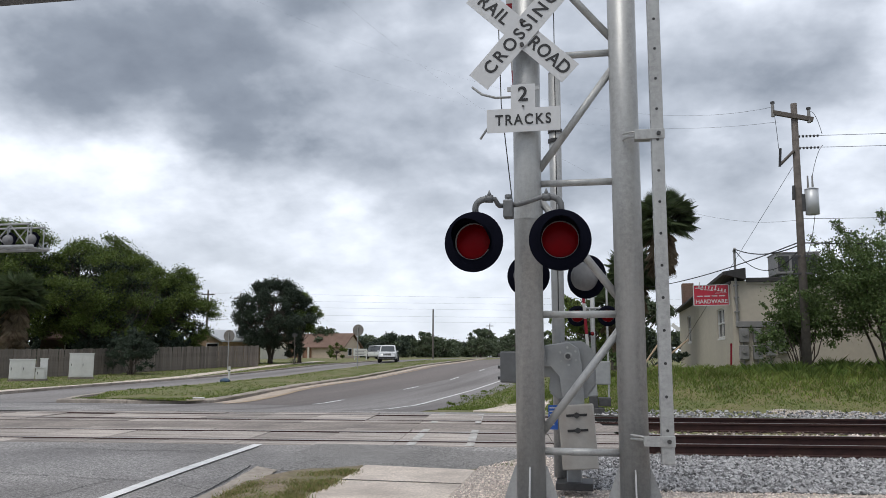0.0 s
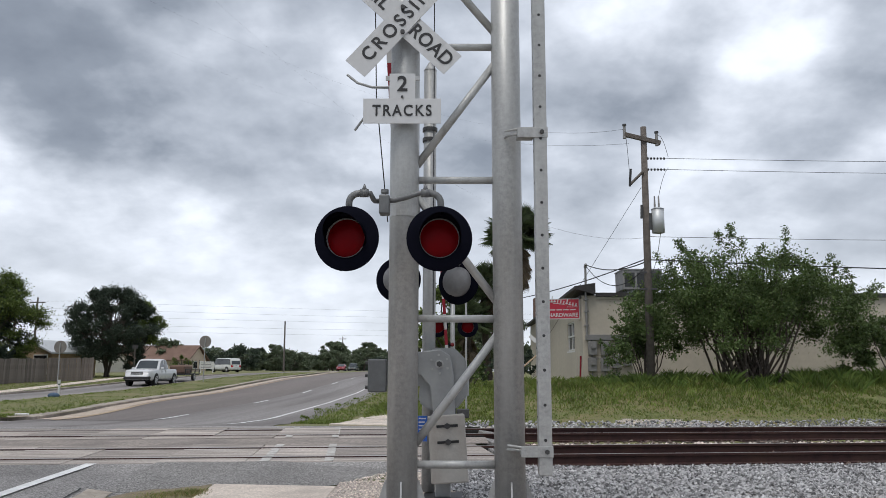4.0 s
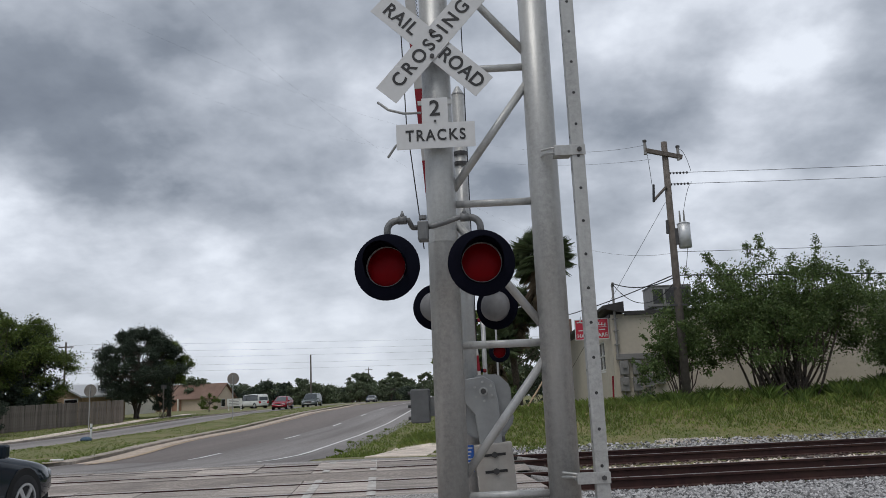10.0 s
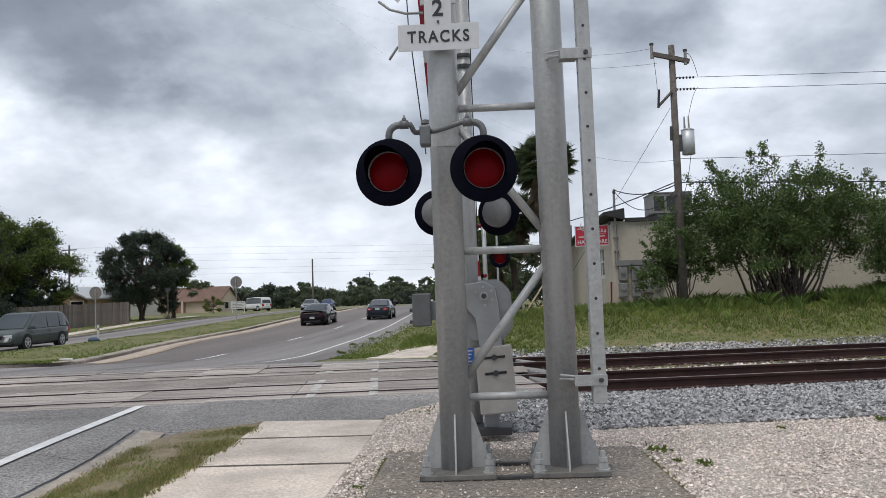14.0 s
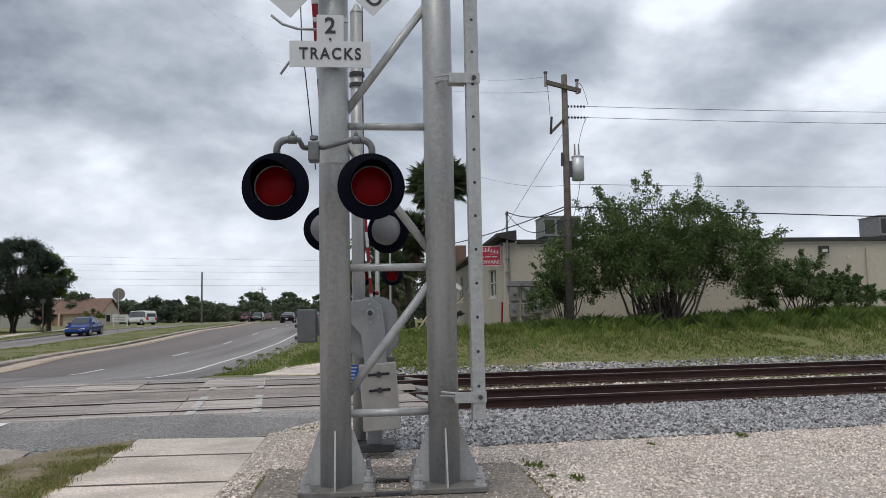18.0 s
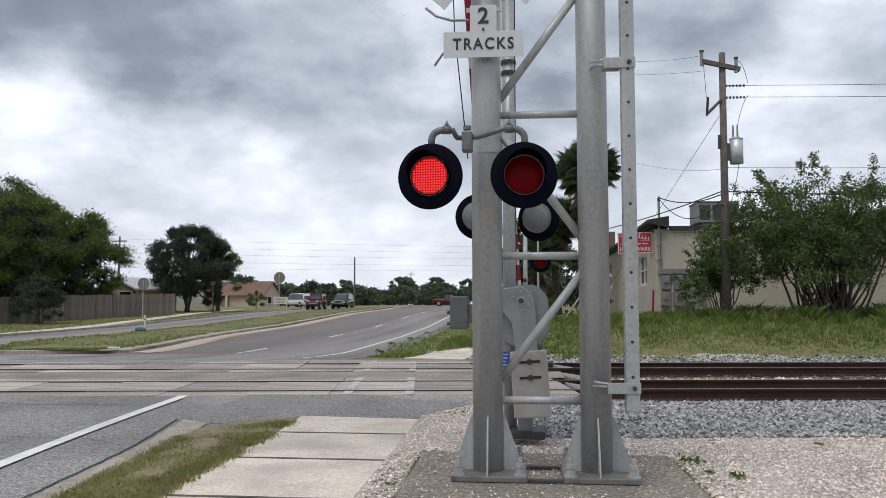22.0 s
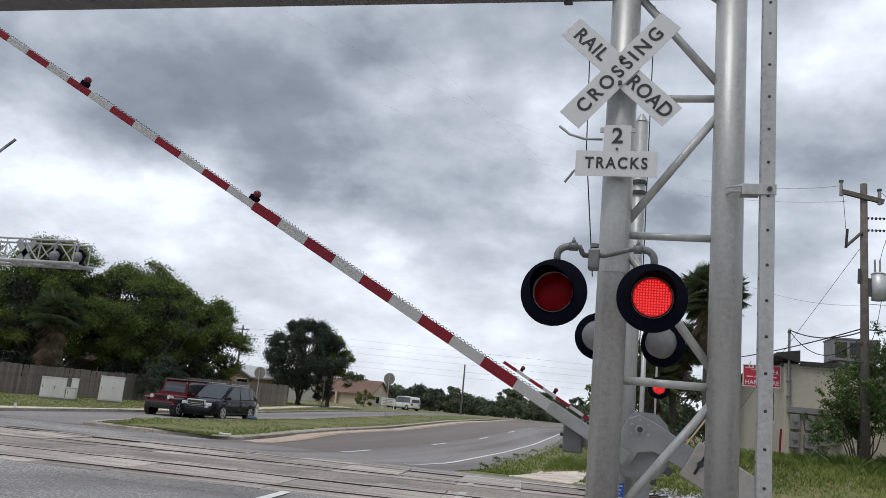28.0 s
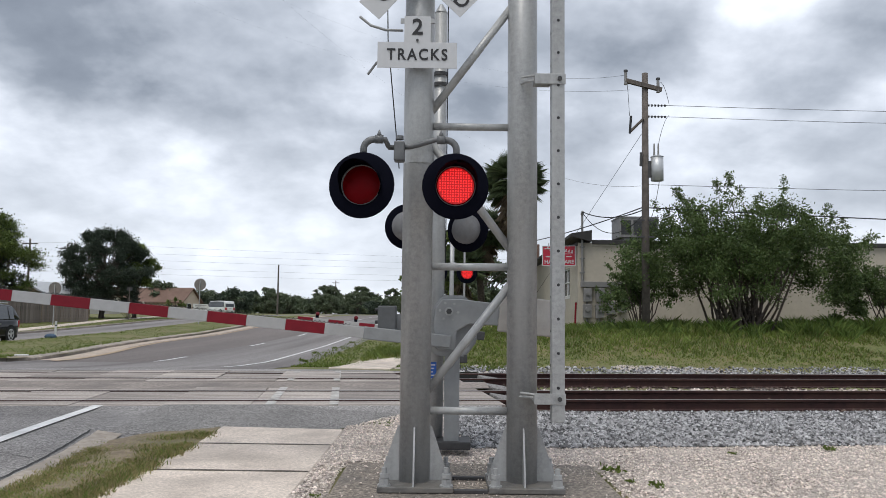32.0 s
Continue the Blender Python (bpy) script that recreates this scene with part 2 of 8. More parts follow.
RAILRUST = mat("rusted_rail", (0.036, 0.013, 0.012), 0.8, 0.1, 0.35, 7, 0.1, 60, (0.06, 0.028, 0.02), 1.6, 0.6)
TRACKBED = mat("oily_track_bed", (0.060, 0.048, 0.042), 0.95, 0, 0.5, 16, 0.9, 40, (0.13, 0.11, 0.09), 0.8, 0.7)
RUSTSTONE = islands(mat("rust_stained_ballast", (0.11, 0.082, 0.068), 0.92, 0, 0.3, 14, 0.1, 200), 0.6, 0.01)
DIRT = mat("trodden_dirt", (0.24, 0.19, 0.13), 0.95, 0, 0.35, 14, 0.6, 60, (0.17, 0.16, 0.075), 1.6, 0.7)
RAILHEAD = mat("worn_rail_head", (0.42, 0.40, 0.39), 0.35, 0.8, 0.12, 5)
BALLAST = islands(mat("ballast_stone", (0.285, 0.283, 0.287), 0.9, 0, 0.3, 14, 0.1, 200), 0.8, 0.015)
PALEGRAVEL = islands(mat("pale_gravel", (0.62, 0.545, 0.49), 0.9, 0, 0.25, 14, 0.1, 200), 0.42, 0.02)
GRAVELBED = mat("gravel_bed", (0.46, 0.405, 0.36), 0.95, 0, 0.75, 85, 1.0, 110, (0.54, 0.475, 0.42), 0.6, 0.8, grit=0.8, speck=0.38, sscale=80)
ASPHALT = mat("old_asphalt", (0.30, 0.287, 0.28), 0.85, 0, 0.85, 26, 0.9, 60, (0.16, 0.153, 0.15), 0.45, 0.75, detail=10, grit=0.85, speck=0.42, sscale=65)
ROADFAR = mat("worn_road_asphalt", (0.24, 0.225, 0.22), 0.82, 0, 0.5, 12, 0.3, 110, (0.115, 0.102, 0.098), 0.55, 0.85, streak=(1, 0.04, 1), detail=10, grit=0.8)
INFILL = mat("brown_patched_asphalt", (0.27, 0.235, 0.21), 0.88, 0, 0.4, 14, 0.4, 60, (0.16, 0.14, 0.13), 1.1, 0.8)
APRON = mat("coarse_asphalt_apron", (0.25, 0.24, 0.232), 0.85, 0, 0.85, 48, 1.0, 60, (0.17, 0.163, 0.158), 0.9, 0.6, detail=10, grit=0.85, speck=0.5, sscale=65)
CONCRETE = mat("sidewalk_concrete", (0.66, 0.575, 0.50), 0.85, 0, 0.34, 30, 0.4, 90, (0.40, 0.345, 0.30), 1.3, 0.75, rand=0.07, detail=9, grit=0.82, speck=0.14, sscale=60)
PADCONC = mat("weathered_pad_concrete", (0.25, 0.215, 0.18), 0.9, 0, 0.6, 26, 0.7, 70, (0.13, 0.12, 0.11), 1.3, 0.6, speck=0.35, sscale=50)
SANDCONC = mat("sandy_gutter_concrete", (0.47, 0.39, 0.32), 0.9, 0, 0.4, 10, 0.3, 60, (0.33, 0.27, 0.22), 1.2, 0.8, grit=0.8)
DARKPLATE = mat("weathered_base_steel", (0.15, 0.148, 0.145), 0.6, 0.4, 0.35, 14, 0.1, 60, (0.24, 0.22, 0.19), 3, 0.6)
CURBCONC = mat("kerb_concrete", (0.38, 0.33, 0.28), 0.9, 0, 0.25, 9, 0.3, 70, (0.19, 0.17, 0.15), 1.0, 0.7)
PANEL = mat("crossing_panel_concrete", (0.42, 0.375, 0.34), 0.85, 0, 0.42, 22, 0.4, 60, (0.17, 0.145, 0.13), 1.5, 0.9, rand=0.3, streak=(0.35, 2.6, 1), detail=9, grit=0.75)
LINEWHITE = mat("road_paint_white", (0.72, 0.72, 0.72), 0.7, 0, 0.12, 18, 0.1, 90, (0.45, 0.45, 0.45), 3, 0.5)
LINEYELLOW = mat("road_paint_yellow", (0.38, 0.28, 0.18), 0.75, 0, 0.2, 12, 0.1, 90, (0.3, 0.22, 0.15), 2, 0.6)
SOIL = mat("grassy_soil", (0.125, 0.14, 0.045), 0.95, 0, 0.7, 9, 0.8, 25, (0.20, 0.165, 0.085), 0.8, 0.8, detail=9, grit=0.8)
GRASS = leaf_mat("grass_blades", (0.135, 0.178, 0.040), 0.4, 0.5, 0.3)
TALLGRASS = leaf_mat("tall_grass_blades", (0.105, 0.155, 0.036), 0.4, 0.5, 0.3)
DRYGRASS = leaf_mat("dry_grass_blades", (0.27, 0.235, 0.11), 0.35, 0.4, 0.3)
LEAF = leaf_mat("bush_leaves", (0.082, 0.122, 0.040), 0.35, 0.6, 0.2)
TREELEAF = leaf_mat("tree_leaves", (0.092, 0.128, 0.029), 0.4, 0.65, 0.2)
# the oak's dark green; also stands for shade within and below other crowns
OAKSHADELEAF = leaf_mat("dark_oak_and_shade_leaves", (0.040, 0.057, 0.038), 0.35, 0.5, 0.15)
# leaf colour lightened to stand for haze over the distant trees
FARLEAF = leaf_mat("haze_lightened_leaves", (0.095, 0.120, 0.070), 0.3, 0.45, 0.15)
PALMLEAF = leaf_mat("palm_fronds", (0.080, 0.108, 0.050), 0.3, 0.5, 0.2)
DEADFROND = leaf_mat("dead_palm_fronds", (0.15, 0.115, 0.075), 0.3, 0.4, 0.15)
BARK = mat("grey_brown_bark", (0.085, 0.070, 0.058), 0.95, 0, 0.4, 9, 0.7, 30)
WOODPOLE = mat("weathered_pole_wood", (0.115, 0.10, 0.09), 0.9, 0, 0.3, 6, 0.3, 50, (0.10, 0.085, 0.07), 1.1, 0.6, streak=0.15)
FENCEWOOD = mat("grey_fence_boards", (0.175, 0.150, 0.132), 0.92, 0, 0.25, 6, 0.2, 40, (0.12, 0.105, 0.09), 1.2, 0.6, streak=0.3, rand=0.25)
STUCCO = mat("beige_stucco", (0.50, 0.455, 0.375), 0.9, 0, 0.07, 5, 0.15, 70, (0.40, 0.36, 0.30), 0.45, 0.5, streak=0.3)
STUCCOW = mat("cream_stucco", (0.56, 0.53, 0.46), 0.9, 0, 0.06, 5, 0.15, 70, (0.46, 0.43, 0.37), 0.5, 0.5)
ROOFTRIM = mat("dark_roof_edge", (0.035, 0.033, 0.033), 0.7, 0, 0.2, 6)
ACMETAL = mat("hvac_grey_metal", (0.25, 0.245, 0.24), 0.55, 0.3, 0.12, 5)
DARKGRILLE = mat("hvac_dark_coil", (0.05, 0.052, 0.055), 0.7, 0.2, 0.2, 10)
SIGNRED = mat("sign_red", (0.42, 0.012, 0.035), 0.45, 0, 0.06, 8)
GATERED = mat("gate_red_reflective", (0.20, 0.008, 0.018), 0.5, 0, 0.12, 10, 0, 60, (0.15, 0.012, 0.02), 2, 0.4, spec=0.25)
GATEWHITE = mat("gate_white_reflective", (0.40, 0.40, 0.40), 0.45, 0, 0.08, 10, 0, 60, (0.4, 0.39, 0.38), 2, 0.4)
GLASS = mat("dark_window_glass", (0.012, 0.014, 0.016), 0.12, 0, 0.1, 2, spec=0.2)
WHITEPAINT = mat("white_painted_metal", (0.66, 0.66, 0.64), 0.5, 0, 0.06, 4, 0, 60, (0.5, 0.49, 0.46), 1.0, 0.4, streak=0.3)
TYRE = mat("tyre_rubber", (0.016, 0.016, 0.017), 0.85, 0, 0.2, 20)
RIM = mat("alloy_rim", (0.55, 0.55, 0.56), 0.4, 0.35, 0.1, 10)
CHROME = mat("chrome_trim", (0.6, 0.6, 0.6), 0.18, 1.0, 0.05, 5)
CABLE = mat("black_cable", (0.02, 0.02, 0.022), 0.7, 0, 0.1, 5)
SHINGLE = mat("brown_shingles", (0.18, 0.115, 0.09), 0.92, 0, 0.25, 10, 0.4, 25, (0.10, 0.06, 0.045), 0.6, 0.6)
METALROOF = mat("pale_metal_roof", (0.52, 0.54, 0.56), 0.45, 0.3, 0.06, 3)
BROWNWOOD = mat("brown_siding", (0.16, 0.095, 0.055), 0.85, 0, 0.2, 4, 0.2, 25, streak=0.3)
BLUESIGN = mat("blue_notice", (0.02, 0.10, 0.42), 0.45, 0, 0.05, 6)

# ---- building helpers ----


def link(name, bm, material, parent=None, label="", smooth=False):
    me = bpy.data.meshes.new(name)
    bm.normal_update()
    bm.to_mesh(me)
    bm.free()
    if smooth:
        me.shade_smooth() if hasattr(me, "shade_smooth") else [setattr(p, "use_smooth", True) for p in me.polygons]
    for m in material if isinstance(material, (list, tuple)) else [material]:
        me.materials.append(m)
    ob = new(name, me)
    if parent:
        ob.parent = parent
    if label:
        ob["label"] = label
    return ob


def part(name, bm, material, parent, label="", smooth=False):
    return link(name, bm, material, parent, label, smooth)


def raw(name, verts, faces, material, parent=None, label="", smooth=False):
    me = bpy.data.meshes.new(name)
    me.from_pydata(verts, [], faces)
    me.update()
    if smooth:
        me.polygons.foreach_set("use_smooth", [True] * len(me.polygons))
    me.materials.append(material)
    ob = new(name, me)
    if parent:
        ob.parent = parent
    if label:
        ob["label"] = label
    return ob


def thing(name, label, category, at=(0, 0, 0), group="", rz=0.0, kind=""):
    ob = new(name)
    ob.empty_display_size = 0.2
    ob.matrix_basis = pose(*at, 0, 0, rz)
    return tagged(ob, label, category, group, kind)


def box(bm, x0, x1, y0, y1, z0, z1, bevel=0.0, m=None):
    r = bmesh.ops.create_cube(bm, size=1.0)
    vs = r["verts"]
    for v in vs:
        v.co = Vector((x0 + (v.co.x + 0.5) * (x1 - x0), y0 + (v.co.y + 0.5) * (y1 - y0), z0 + (v.co.z + 0.5) * (z1 - z0)))
    if bevel:
        es = list({e for v in vs for e in v.link_edges})
        vs = list({v for f in bmesh.ops.bevel(bm, geom=es, offset=bevel, segments=2, affect="EDGES", profile=0.5)["faces"] for v in f.verts} | {v for v in vs if v.is_valid})
    if m is not None:
        bmesh.ops.transform(bm, matrix=m, verts=vs)
    return vs


def bx(*a, bevel=0.0, m=None):
    bm = bmesh.new()
    box(bm, *a, bevel=bevel, m=m)
    return bm


def tube(bm, a, b, r, seg=12, r2=None, caps=True):
    a, b = Vector(a), Vector(b)
    d = b - a
    if d.length < 1e-6:
        return []
    m = Matrix.Translation((a + b) / 2) @ d.to_track_quat("Z", "Y").to_matrix().to_4x4()
    return bmesh.ops.create_cone(bm, cap_ends=caps, segments=seg, radius1=r, radius2=r if r2 is None else r2, depth=d.length, matrix=m)["verts"]


def tb(a, b, r, seg=12, r2=None):
    bm = bmesh.new()
    tube(bm, a, b, r, seg, r2)
    return bm


def path_tube(bm, pts, r, seg=8, r1=None, caps=True):
    """One unbroken pipe through the points, from radius r to r1."""
    P = [Vector(p) for p in pts]
    d0 = (P[1] - P[0]).normalized()
    u = d0.orthogonal().normalized()
    rings = []
    for i, p in enumerate(P):
        d = (P[min(i + 1, len(P) - 1)] - P[max(i - 1, 0)]).normalized()
        u = (u - d * u.dot(d)).normalized()
        w = d.cross(u)
        q = r if r1 is None else r + (r1 - r) * i / (len(P) - 1)
        rings.append([bm.verts.new(p + (u * math.cos(2 * math.pi * k / seg) + w * math.sin(2 * math.pi * k / seg)) * q) for k in range(seg)])
    for a, b in zip(rings[:-1], rings[1:]):
        for k in range(seg):
            bm.faces.new((a[k], a[(k + 1) % seg], b[(k + 1) % seg], b[k]))
    if caps:
        bm.faces.new(rings[-1])
        bm.faces.new(rings[0][::-1])


def lathe(bm, prof, seg=24, m=None, close=False):
    """Revolves (radius, height) pairs round z."""
    rings = []
    for r, h in prof:
        rings.append([bm.verts.new((r * math.cos(2 * math.pi * k / seg), r * math.sin(2 * math.pi * k / seg), h)) for k in range(seg)])
    for a, b in zip(rings[:-1], rings[1:]):
        for k in range(seg):
            bm.faces.new((a[k], a[(k + 1) % seg], b[(k + 1) % seg], b[k]))
    if close:
        bm.faces.new(rings[-1])
        bm.faces.new(rings[0][::-1])
    if m is not None:
        bmesh.ops.transform(bm, matrix=m, verts=[v for r in rings for v in r])


def prism(bm, pts, y0, y1, m=None):
    """A polygon in x, z pushed along y."""
    a = [bm.verts.new((x, y0, z)) for x, z in pts]
    b = [bm.verts.new((x, y1, z)) for x, z in pts]
    bm.faces.new(a)
    bm.faces.new(b[::-1])
    for k in range(len(pts)):
        j = (k + 1) % len(pts)
        bm.faces.new((a[j], a[k], b[k], b[j]))
    bmesh.ops.recalc_face_normals(bm, faces=bm.faces[:])
    if m is not None:
        bmesh.ops.transform(bm, matrix=m, verts=a + b)


def lettering(name, body, size, m, material, parent, align="CENTER", extrude=0.003, wide=1.0, space=1.0):
    cu = bpy.data.curves.new(name, "FONT")
    cu.body, cu.size, cu.align_x, cu.align_y, cu.extrude = body, size, align, "CENTER", extrude
    cu.space_character = space
    cu.offset = size * 0.018
    tmp = bpy.data.objects.new(name, cu)
    scene.collection.objects.link(tmp)
    me = bpy.data.meshes.new_from_object(tmp.evaluated_get(bpy.context.evaluated_depsgraph_get()))
    bpy.data.objects.remove(tmp)
    me.transform(m @ Matrix.Diagonal((wide, 1, 1, 1)))
    me.materials.clear()
    me.materials.append(material)
    ob = new(name, me)
    ob.parent = parent
    return ob


FRONT = pose(0, 0, 0, 90)  # lays the x, y plane upright, facing -y

# ---- ground, road, pavements ----
PROFILE = ((-60, -0.05), (2.3, -0.03), (4.1, 0.12), (12.6, 0.12), (14, 0.05), (18, -0.06), (30, -0.03), (42, 0.12), (64, 0.75),
           (90, 1.15), (140, 1.5), (400, 2.2), (900, 2.6))
PY, PZ = [p[0] for p in PROFILE], [p[1] for p in PROFILE]
SKEW = 0.118  # the rails run askew to the road


def along(y):
    return float(np.interp(y, PY, PZ))


def step(a, b, v):
    t = min(1.0, max(0.0, (v - a) / (b - a)))
    return t * t * (3 - 2 * t)


def zg(x, y):
    """Height of the ground."""
    yy = y - SKEW * (x + 6) * step(20, 12, y) * step(-1, 2, y)
    z = along(yy)
    if -2 < y < 4.5:
        z += max(0.0, -0.045 + 0.16 * (y + 2) / 6.4 - z) * step(-3.5, -4.2, x)
    right = step(-2.5, 3.0, x)
    if right > 0:
        q = y - SKEW * max(-6, min(x, 40))
        bank = 0.02 if q < 6 else 0.0
        bank = -0.05 + 0.03 * step(2.5, 5.0, q) + 0.95 * step(14.5, 21.0, y - 0.05 * x) + 0.035 * max(0, min(x, 40) - 8) * step(18, 26, y)
        z = z * (1 - right) + bank * right
    return z


def grid(name, xs, ys, zf, material, parent=None, label="", keep=None):
    verts, faces = [], []
    nx = len(xs)
    for y in ys:
        for x in xs:
            verts.append((x, y, zf(x, y)))
    for j in range(len(ys) - 1):
        for i in range(nx - 1):
            if keep and not keep((xs[i] + xs[i + 1]) / 2, (ys[j] + ys[j + 1]) / 2):
                continue
            a = j * nx + i
            faces.append((a, a + 1, a + nx + 1, a + nx))
    return raw(name, verts, faces, material, parent, label, True)


def span(*stops):
    """Even steps between stops: (start, step), ..., end."""
    out = []
    for (a, s), nxt in zip(stops[:-1], stops[1:]):
        b = nxt[0] if isinstance(nxt, tuple) else nxt
        k = max(1, round((b - a) / s))
        out += [a + (b - a) * i / k for i in range(k)]
    return out + [stops[-1]]


def paved(x, y):
    """Well inside a road: there the soil lies lower than the paving."""
    if -45 < x < -4.6 and -60 < y < 15.2:
        return True
    return (-11.4 < x < -4.8 or -23.6 < x < -20.6) and y < 420


gx = span((-900, 90), (-180, 12), (-60, 2.5), (-30, 0.7), (30, 3), (90, 30), (300, 100), 900)
gy = span((-300, 40), (-60, 6), (-12, 0.7), (40, 2), (120, 10), (420, 60), 900)
ground = grid("ground", gx, gy, lambda x, y: zg(x, y) - (0.09 if paved(x, y) else 0.0) + 0.03 * noise.noise((x * 0.6, y * 0.6, 0)) * (x > -3), SOIL)
tagged(ground, "grassy soil with dry worn patches", "ground", kind="structure")

ry = span((-60, 4), (-4, 0.5), (20, 1.2), (60, 3), (140, 12), 420)
road = grid("road", span((-12.1, 1.0), -3.75), ry, lambda x, y: zg(x, y) + 0.012 - 0.05 * (4.6 < y - SKEW * x < 12.1), ROADFAR)
tagged(road, "grey worn asphalt carriageway running to the horizon", "road", kind="structure")
pocket = grid("road_pocket", span((-14.6, 0.5), -12.1), span((15.5, 1), (30, 2), 84), lambda x, y: zg(x, y) + 0.011, ROADFAR,
              keep=lambda x, y: x > -11.8 - 2.3 * step(16.5, 32, y) - 0.4 * step(50, 84, y))
tagged(pocket, "grey worn asphalt of the widening turn lane", "road", kind="structure")
opposite = grid("road_opposite", span((-24.6, 0.8), -19.9), span((14, 0.6), (40, 2), (120, 12), 420), lambda x, y: zg(x, y) + 0.012, ROADFAR)
tagged(opposite, "pale grey asphalt of the opposite carriageway", "road", kind="structure")
wide = grid("road_crossing", span((-48, 3), (-26, 1), -12.1), span((-60, 4), (-4, 0.5), 16.2), lambda x, y: zg(x, y) + 0.008 - 0.05 * (4.6 < y - SKEW * x < 12.1), ASPHALT,
            keep=lambda x, y: y < 15.0 + 0.25 * math.sin(x) or x > -24)
tagged(wide, "mottled grey asphalt beside the rails", "road", kind="structure")


bay = grid("road_bay", span((-20.4, 0.3), -16.2), span((15.4, 0.4), 25), lambda x, y: zg(x, y) + 0.0095, ROADFAR, keep=lambda x, y: x < -16.5 - 2.9 * step(16.2, 24, y) + 0.15)
tagged(bay, "grey asphalt before the median's nose", "road", kind="structure")


def road_edge(y):
    return float(np.interp(y, (-12, -1.56, -0.46, 0.9, 2.73, 3.2), (-2.9, -3.37, -3.49, -3.62, -3.86, -3.95)))


near = grid("road_near", span((-12.1, 0.6), (-4.6, 0.08), -2.9), span((-60, 4), (-12, 0.4), (-2, 0.15), 5.0), lambda x, y: zg(x, y) + 0.018, ASPHALT,
            keep=lambda x, y: y < 3.3 or x < -3.6)
tagged(near, "dark grey asphalt with fine cracks", "road", kind="structure")
apron = grid("road_apron", span((-3.62, 0.1), 0.75), [i / 20 for i in range(21)], lambda x, v: 0, APRON)
for v in apron.data.vertices:
    x, w = v.co.x, v.co.y
    lo = 3.24 + 1.15 * step(-1.15, -0.1, x) - 0.5 * step(-2.42, -2.7, x) + 0.02 * math.sin(9 * x) * (x > -0.9)
    v.co.y = lo + (4.9 + SKEW * x - lo) * w
    v.co.z = zg(x, v.co.y) + 0.022 + 0.016 * step(0, 0.12, w)
tagged(apron, "coarse asphalt apron between sidewalk and rails", "road", kind="structure")


def mx_left(y):
    return -16.6 - 2.9 * step(16.2, 24, y) - 0.4 * step(24, 40, y)


def mx_right(y):
    return -11.95 - 2.35 * step(17, 33, y) - 0.5 * step(40, 80, y) - 2.2 * step(80, 120, y)


def strip(name, pts, width, material, label, lift=0.024, category="road marking"):
    """A painted line laid on the paving along x, y points."""
    vs, fs = [], []
    for i, (x, y) in enumerate(pts):
        a, b = Vector(pts[max(0, i - 1)]), Vector(pts[min(len(pts) - 1, i + 1)])
        d = (b - a).normalized()
        nrm = Vector((-d.y, d.x)) * width / 2
        for s in (-1, 1):
            px, py = x + s * nrm.x, y + s * nrm.y
            vs.append((px, py, zg(px, py) + lift))
        if i:
            k = 2 * i
            fs.append((k - 2, k, k + 1, k - 1))
    ob = raw(name, vs, fs, material)
    return tagged(ob, label, category, kind="structure")


def yline(x, y0, y1, s=1.0):
    n = max(1, round((y1 - y0) / s))
    return [(x(y0 + (y1 - y0) * i / n) if callable(x) else x, y0 + (y1 - y0) * i / n) for i in range(n + 1)]


LY0, LX0 = (-12, -1.41, -0.17, 1.3, 2.6, 4.33), (-3.4, -4.17, -4.29, -4.40, -4.44, -4.49)
LFIT = np.polyfit(LY0[1:], LX0[1:], 2)
strip("edge_line_near", yline(lambda y: float(np.polyval(LFIT, y)) if y > -1.4 else float(np.interp(y, LY0, LX0)), -12, 4.33, 0.4), 0.15, LINEWHITE, "worn white edge line", 0.034)
strip("edge_line_far", yline(-5.08, 12.9, 160, 1.5), 0.13, LINEWHITE, "white edge line on the carriageway")
for k in range(14):
    y0 = 17.3 + 12.2 * k
    strip("lane_dash", yline(-8.35, y0, y0 + 3.05, 1.0), 0.13, LINEWHITE, "white dashed lane marking")
strip("yellow_line", yline(lambda y: -11.1 - 2.2 * step(17, 33, y) - 0.3 * step(40, 80, y), 16.6, 84, 1.5), 0.22, LINEYELLOW, "faded yellow edge line beside the kerb", 0.03)
strip("gutter_pan", yline(lambda y: mx_right(y) + 0.36, 17.6, 118, 1.0), 0.78, SANDCONC, "pale sandy concrete gutter beside the median", 0.020, "gutter")
stopbar = raw("stop_bar", [(-13.0, -1.25, zg(-13, -1.2) + .03), (-4.20, -1.25, zg(-4.3, -1.2) + .034), (-4.26, -0.65, zg(-4.3, -.7) + .034), (-13.0, -0.65, zg(-13, -.7) + .03)], [(0, 1, 2, 3)], LINEWHITE)
tagged(stopbar, "broad white stop bar", "road marking", kind="structure")


